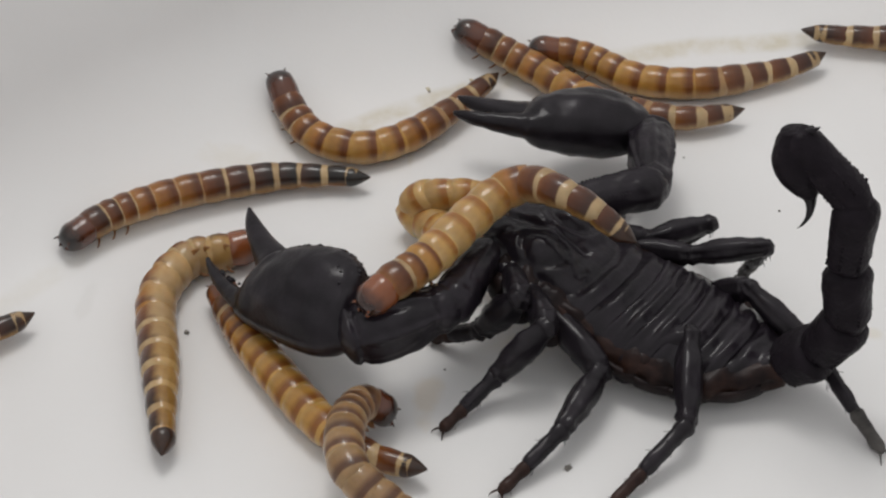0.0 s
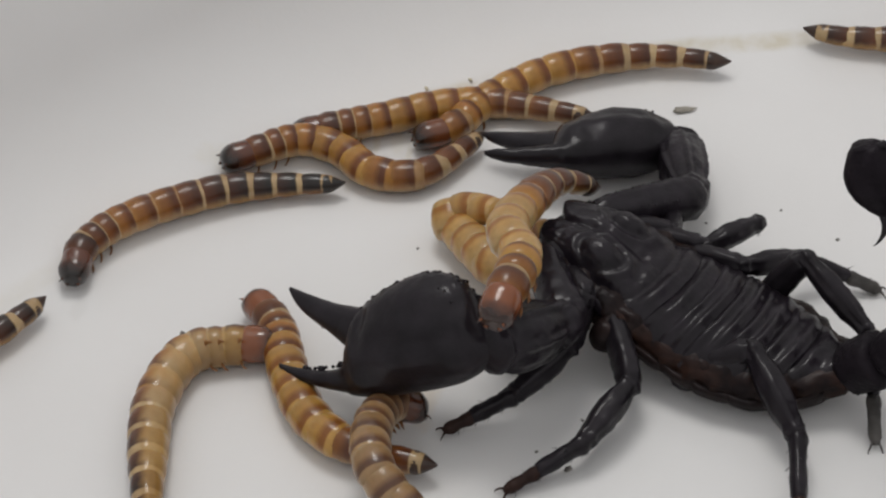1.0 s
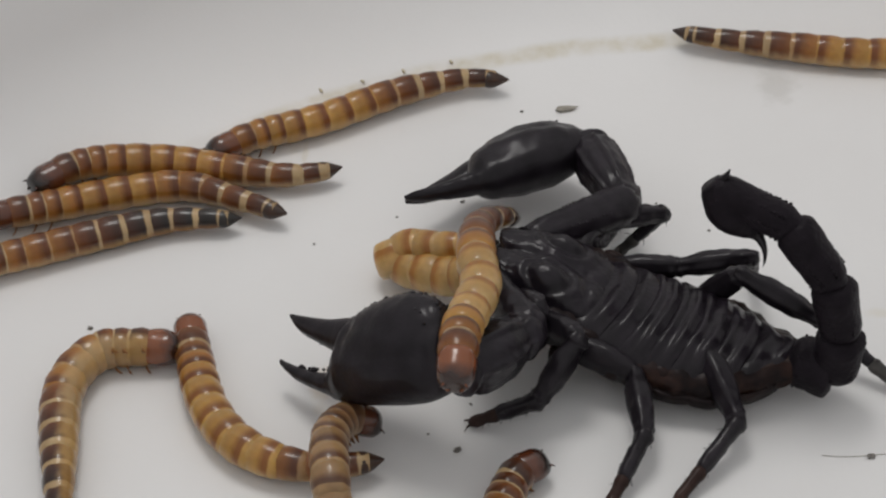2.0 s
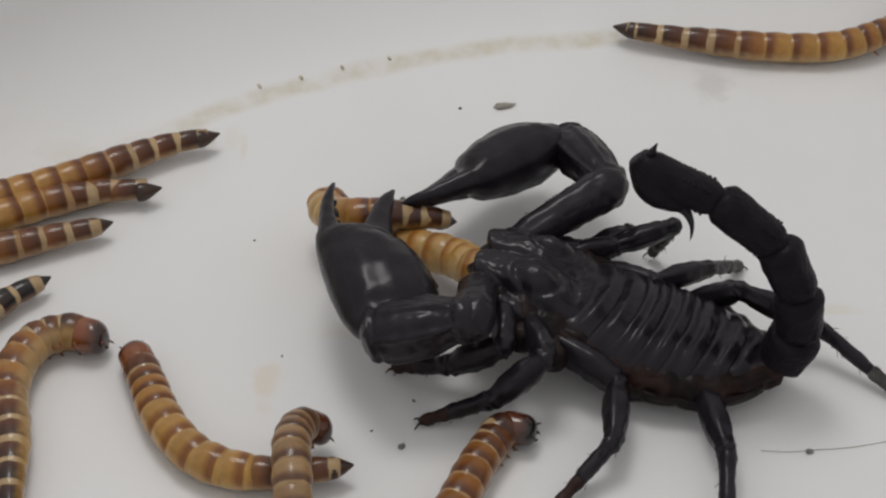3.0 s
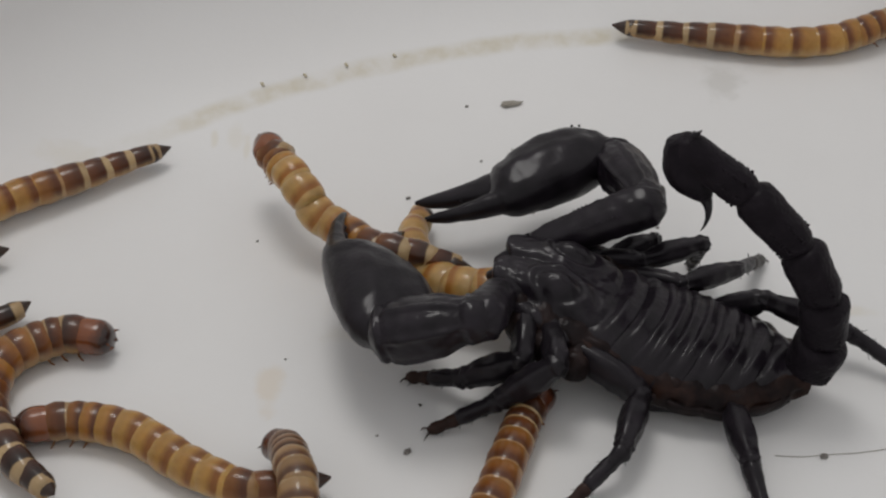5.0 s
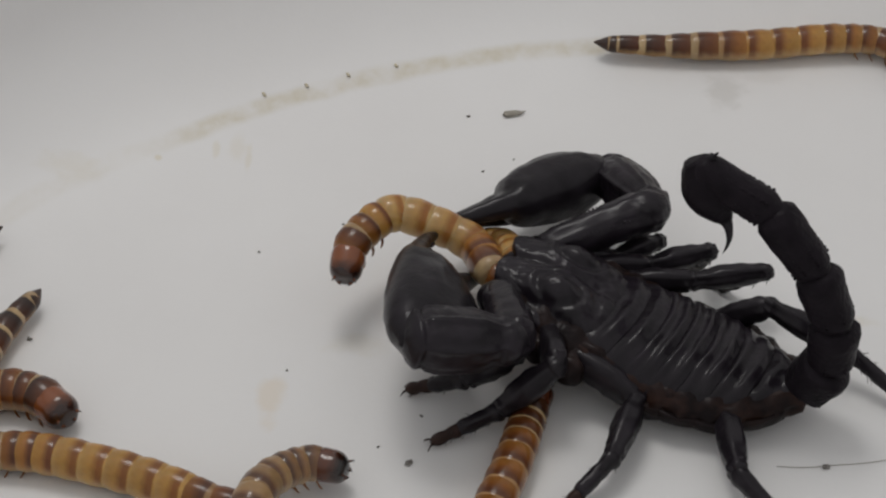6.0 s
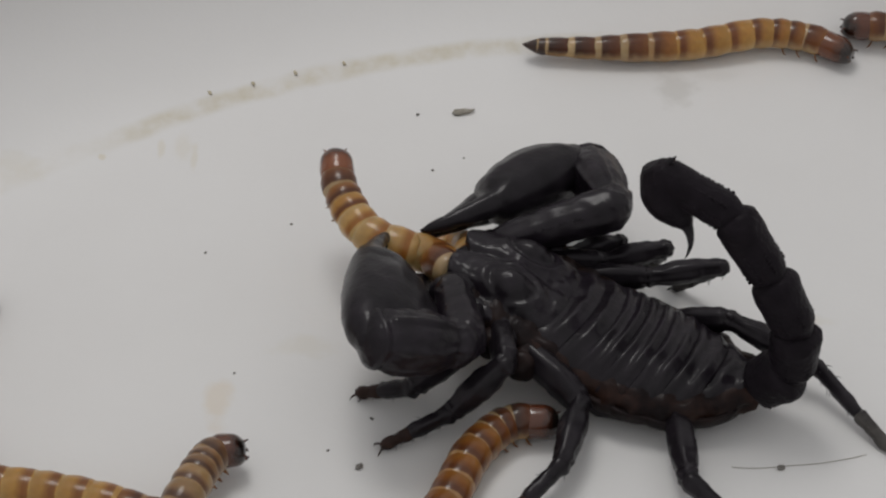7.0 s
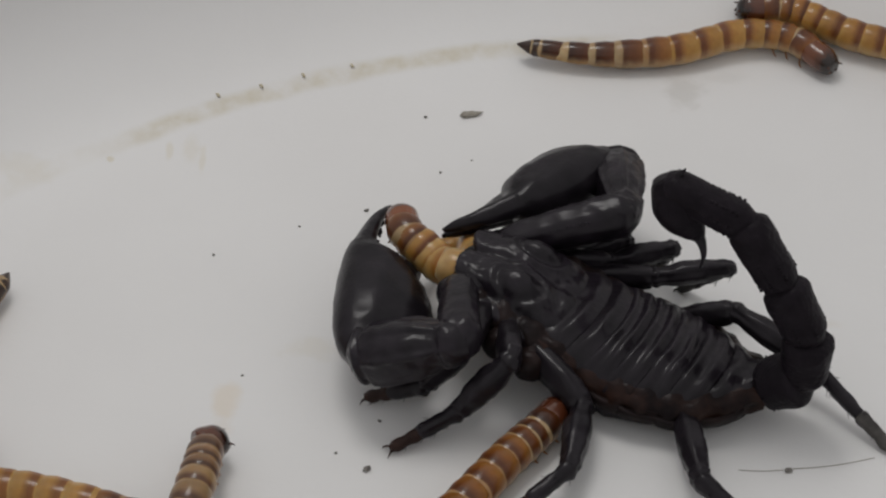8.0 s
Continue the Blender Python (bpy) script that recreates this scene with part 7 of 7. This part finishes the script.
    worm_at(worm_m, 8.0, (1.2, -4.2, 12.0), (2.0, -8.7, 12.0), (4.8, -11.3, 11.0), (6.7, -13.2, 10.0), (8.4, -15.3, 11.3), (14.0, -17.0, 9.4), (22.3, -20.0, 7.5))
    worm_at(worm_p, 0.0, (-9.2, -10.2, 8.8), (-14.9, -7.1, 9.6), (-22.0, -1.5, 5.0), (-25.1, 2.4, 4.0), (-27.6, 4.8, 4.5), (-25.7, 4.4, 7.0), (-20.2, 4.4, 8.0), (-15.2, 4.2, 8.0))
    worm_at(worm_p, 0.5, (-4.8, -10.3, 8.8), (-10.5, -7.4, 9.6), (-16.5, -7.9, 6.0), (-19.7, -2.9, 5.0), (-22.3, 2.6, 4.0), (-23.7, 5.2, 4.5), (-21.6, 4.8, 6.0), (-17.0, 1.6, 8.0), (-12.0, -0.4, 9.0))
    worm_at(worm_p, 1.0, (-1.3, -11.0, 8.8), (-6.9, -7.8, 9.6), (-13.5, -9.6, 6.0), (-17.0, -5.3, 5.0), (-20.0, 0.1, 4.0), (-22.0, 2.9, 4.5), (-19.3, 3.1, 6.0), (-14.0, -0.0, 8.0), (-9.0, -1.5, 9.0))
    worm_at(worm_p, 1.5, (-0.4, -12.1, 8.7), (-6.1, -9.0, 9.5), (-12.5, -10.0, 6.0), (-15.8, -7.7, 5.0), (-19.4, -3.1, 4.0), (-21.2, -0.6, 4.5), (-18.6, -0.6, 6.0), (-13.6, -3.5, 8.0), (-8.7, -4.5, 9.0))
    worm_at(worm_p, 2.0, (6.5, -17.9, 8.7), (0.5, -15.6, 9.5), (-3.7, -13.6, 6.0), (-7.9, -11.6, 5.0), (-11.5, -9.2, 4.0), (-13.9, -7.4, 4.5), (-11.5, -7.1, 6.0), (-5.8, -9.1, 8.0), (0.0, -9.7, 9.0))
    worm_at(worm_p, 2.2, (6.4, -18.2, 8.7), (0.3, -16.0, 9.5), (-3.2, -13.5, 6.0), (-7.4, -11.3, 5.0), (-11.2, -8.6, 4.0), (-13.7, -6.9, 4.5), (-11.2, -6.8, 6.0), (-5.8, -9.2, 8.0), (0.1, -9.8, 9.0))
    worm_at(worm_p, 3.3, (19.9, -21.5, 7.4), (14.5, -19.4, 8.7), (8.4, -17.1, 9.5), (8.4, -13.9, 8.0), (3.5, -10.8, 7.0), (-2.4, -8.0, 5.0), (-5.8, -5.3, 4.0), (-4.1, -1.2, 4.0))
    worm_at(worm_p, 3.5, (19.6, -22.1, 7.4), (14.1, -20.0, 8.7), (8.0, -17.7, 9.5), (8.3, -14.6, 8.0), (3.4, -12.2, 7.0), (-2.4, -9.6, 5.0), (-5.9, -6.3, 4.0), (-5.1, -2.3, 4.0))
    worm_at(worm_p, 4.0, (19.4, -22.4, 7.4), (13.9, -20.4, 8.7), (7.8, -18.2, 9.5), (7.9, -15.8, 8.0), (3.0, -13.6, 7.0), (-2.9, -10.5, 5.0), (-7.1, -7.3, 4.0), (-5.5, -2.6, 4.0))
    worm_at(worm_p, 4.5, (19.9, -22.4, 7.4), (14.4, -20.5, 8.7), (8.3, -18.3, 9.5), (7.4, -18.2, 8.0), (1.7, -17.3, 7.0), (-3.3, -13.8, 5.0), (-6.4, -7.8, 4.0), (-7.1, -1.6, 3.6), (-5.6, 3.2, 3.0), (-3.3, 8.5, 2.4))
    worm_at(worm_p, 4.7, (20.0, -22.3, 7.4), (14.5, -20.4, 8.7), (8.4, -18.2, 9.5), (7.6, -18.2, 8.0), (2.0, -17.7, 7.0), (-3.0, -14.2, 5.0), (-6.1, -8.1, 4.0), (-6.8, -2.0, 3.6), (-5.3, 2.6, 3.0), (-2.9, 8.1, 2.4))
    worm_at(worm_p, 5.8, (33.3, -25.7, 5.6), (27.0, -22.8, 6.6), (19.9, -19.4, 7.9), (12.8, -15.0, 9.8), (11.0, -3.3, 6.0), (6.8, -3.7, 6.0), (4.3, -4.7, 5.0))
    worm_at(worm_p, 6.0, (33.3, -25.7, 5.5), (27.1, -22.7, 6.6), (19.9, -19.4, 7.9), (12.8, -14.9, 9.8), (10.0, -3.9, 6.0), (6.7, -2.7, 5.0), (4.2, -4.7, 5.0))
    worm_at(worm_p, 6.5, (33.5, -25.0, 5.6), (27.2, -22.0, 6.6), (20.1, -18.6, 7.9), (13.1, -14.0, 9.8), (11.4, -5.2, 6.0), (8.1, -4.0, 5.0), (5.5, -5.3, 5.0))
    worm_at(worm_p, 7.0, (33.4, -24.9, 5.5), (27.2, -21.9, 6.6), (20.1, -18.3, 7.9), (13.2, -13.7, 9.8), (11.4, -4.7, 6.0), (8.1, -3.5, 5.0), (5.6, -4.8, 5.0))
    worm_at(worm_p, 7.5, (33.3, -24.2, 5.5), (27.1, -21.1, 6.6), (20.1, -17.6, 7.9), (13.1, -13.0, 9.8), (11.1, -4.1, 6.0), (8.3, -2.9, 5.0), (5.7, -4.2, 5.0))
    worm_at(worm_p, 8.0, (33.4, -24.4, 5.5), (27.2, -21.3, 6.6), (20.1, -17.8, 7.9), (13.1, -13.2, 9.8), (11.2, -4.1, 6.0), (8.7, -3.5, 5.0), (6.2, -4.8, 5.0))
    walk(scorpion, body_rows)
    at = dict(body_rows)
    for name, limb in LIMB.items():
        rows = [[] for _ in limb["bones"]]
        for t, joints in sorted(limb["rows"].items()):
            back = at[t].inverted()
            local = [back @ (Vector(j) * MM) / MM for j in joints]
            pts = chain(HIPS[name], local, limb["lens"])
            up = Vector((0, 0, 1))
            if name.startswith("palp"):
                face = back.to_3x3() @ between(FACE[name], t)
            for i in range(3):
                u = face if name.startswith("palp") and i == 2 else up
                d = (pts[i + 1] - pts[i]).normalized()
                if abs(d.dot(u)) > 0.93:
                    u = Vector((1, 0, 0.2))
                rows[i].append((t, aim(pts[i] * MM, pts[i + 1] * MM, u)))
        for ob, r in zip(limb["bones"][:3], rows):
            walk(ob, r)
        if name.startswith("palp"):
            walk(limb["bones"][3], [(t, pose(17.5 * MM * limb["lens"][2] / 28.7, (-2.5 if name == "palp_near" else -1.7) * MM, -0.9 * MM, 0, 0, -g)) for t, g in GRIP[name]])
    rows = [[] for _ in range(6)]
    for t, joints in sorted(tail_rows.items()):
        back = at[t].inverted()
        local = [back @ (Vector(j) * MM) / MM for j in joints]
        pts = chain((-27.4, 0, 7.3), local, TAIL_LEN + [12.0])
        for i in range(6):
            up = Vector((0, 1, 0)).cross(pts[i + 1] - pts[i])
            rows[i].append((t, aim(pts[i] * MM, pts[i + 1] * MM, -up if i == 5 else up)))
    for ob, r in zip(tail_parts + [telson], rows):
        walk(ob, r)
    for w in (worm_d, worm_g, worm_f, worm_h, worm_e, worm_r):
        key_worm(w, True)
    key_worm(worm_v, roll=((1.0, -105.0), (2.2, -85.0), (3.3, -50.0), (3.5, -44.0), (4.0, -10.0)))
    for w in (worm_u, worm_s, worm_n, worm_k, worm_p):
        key_worm(w)
    key_worm(worm_m, least=0.74)


motions()
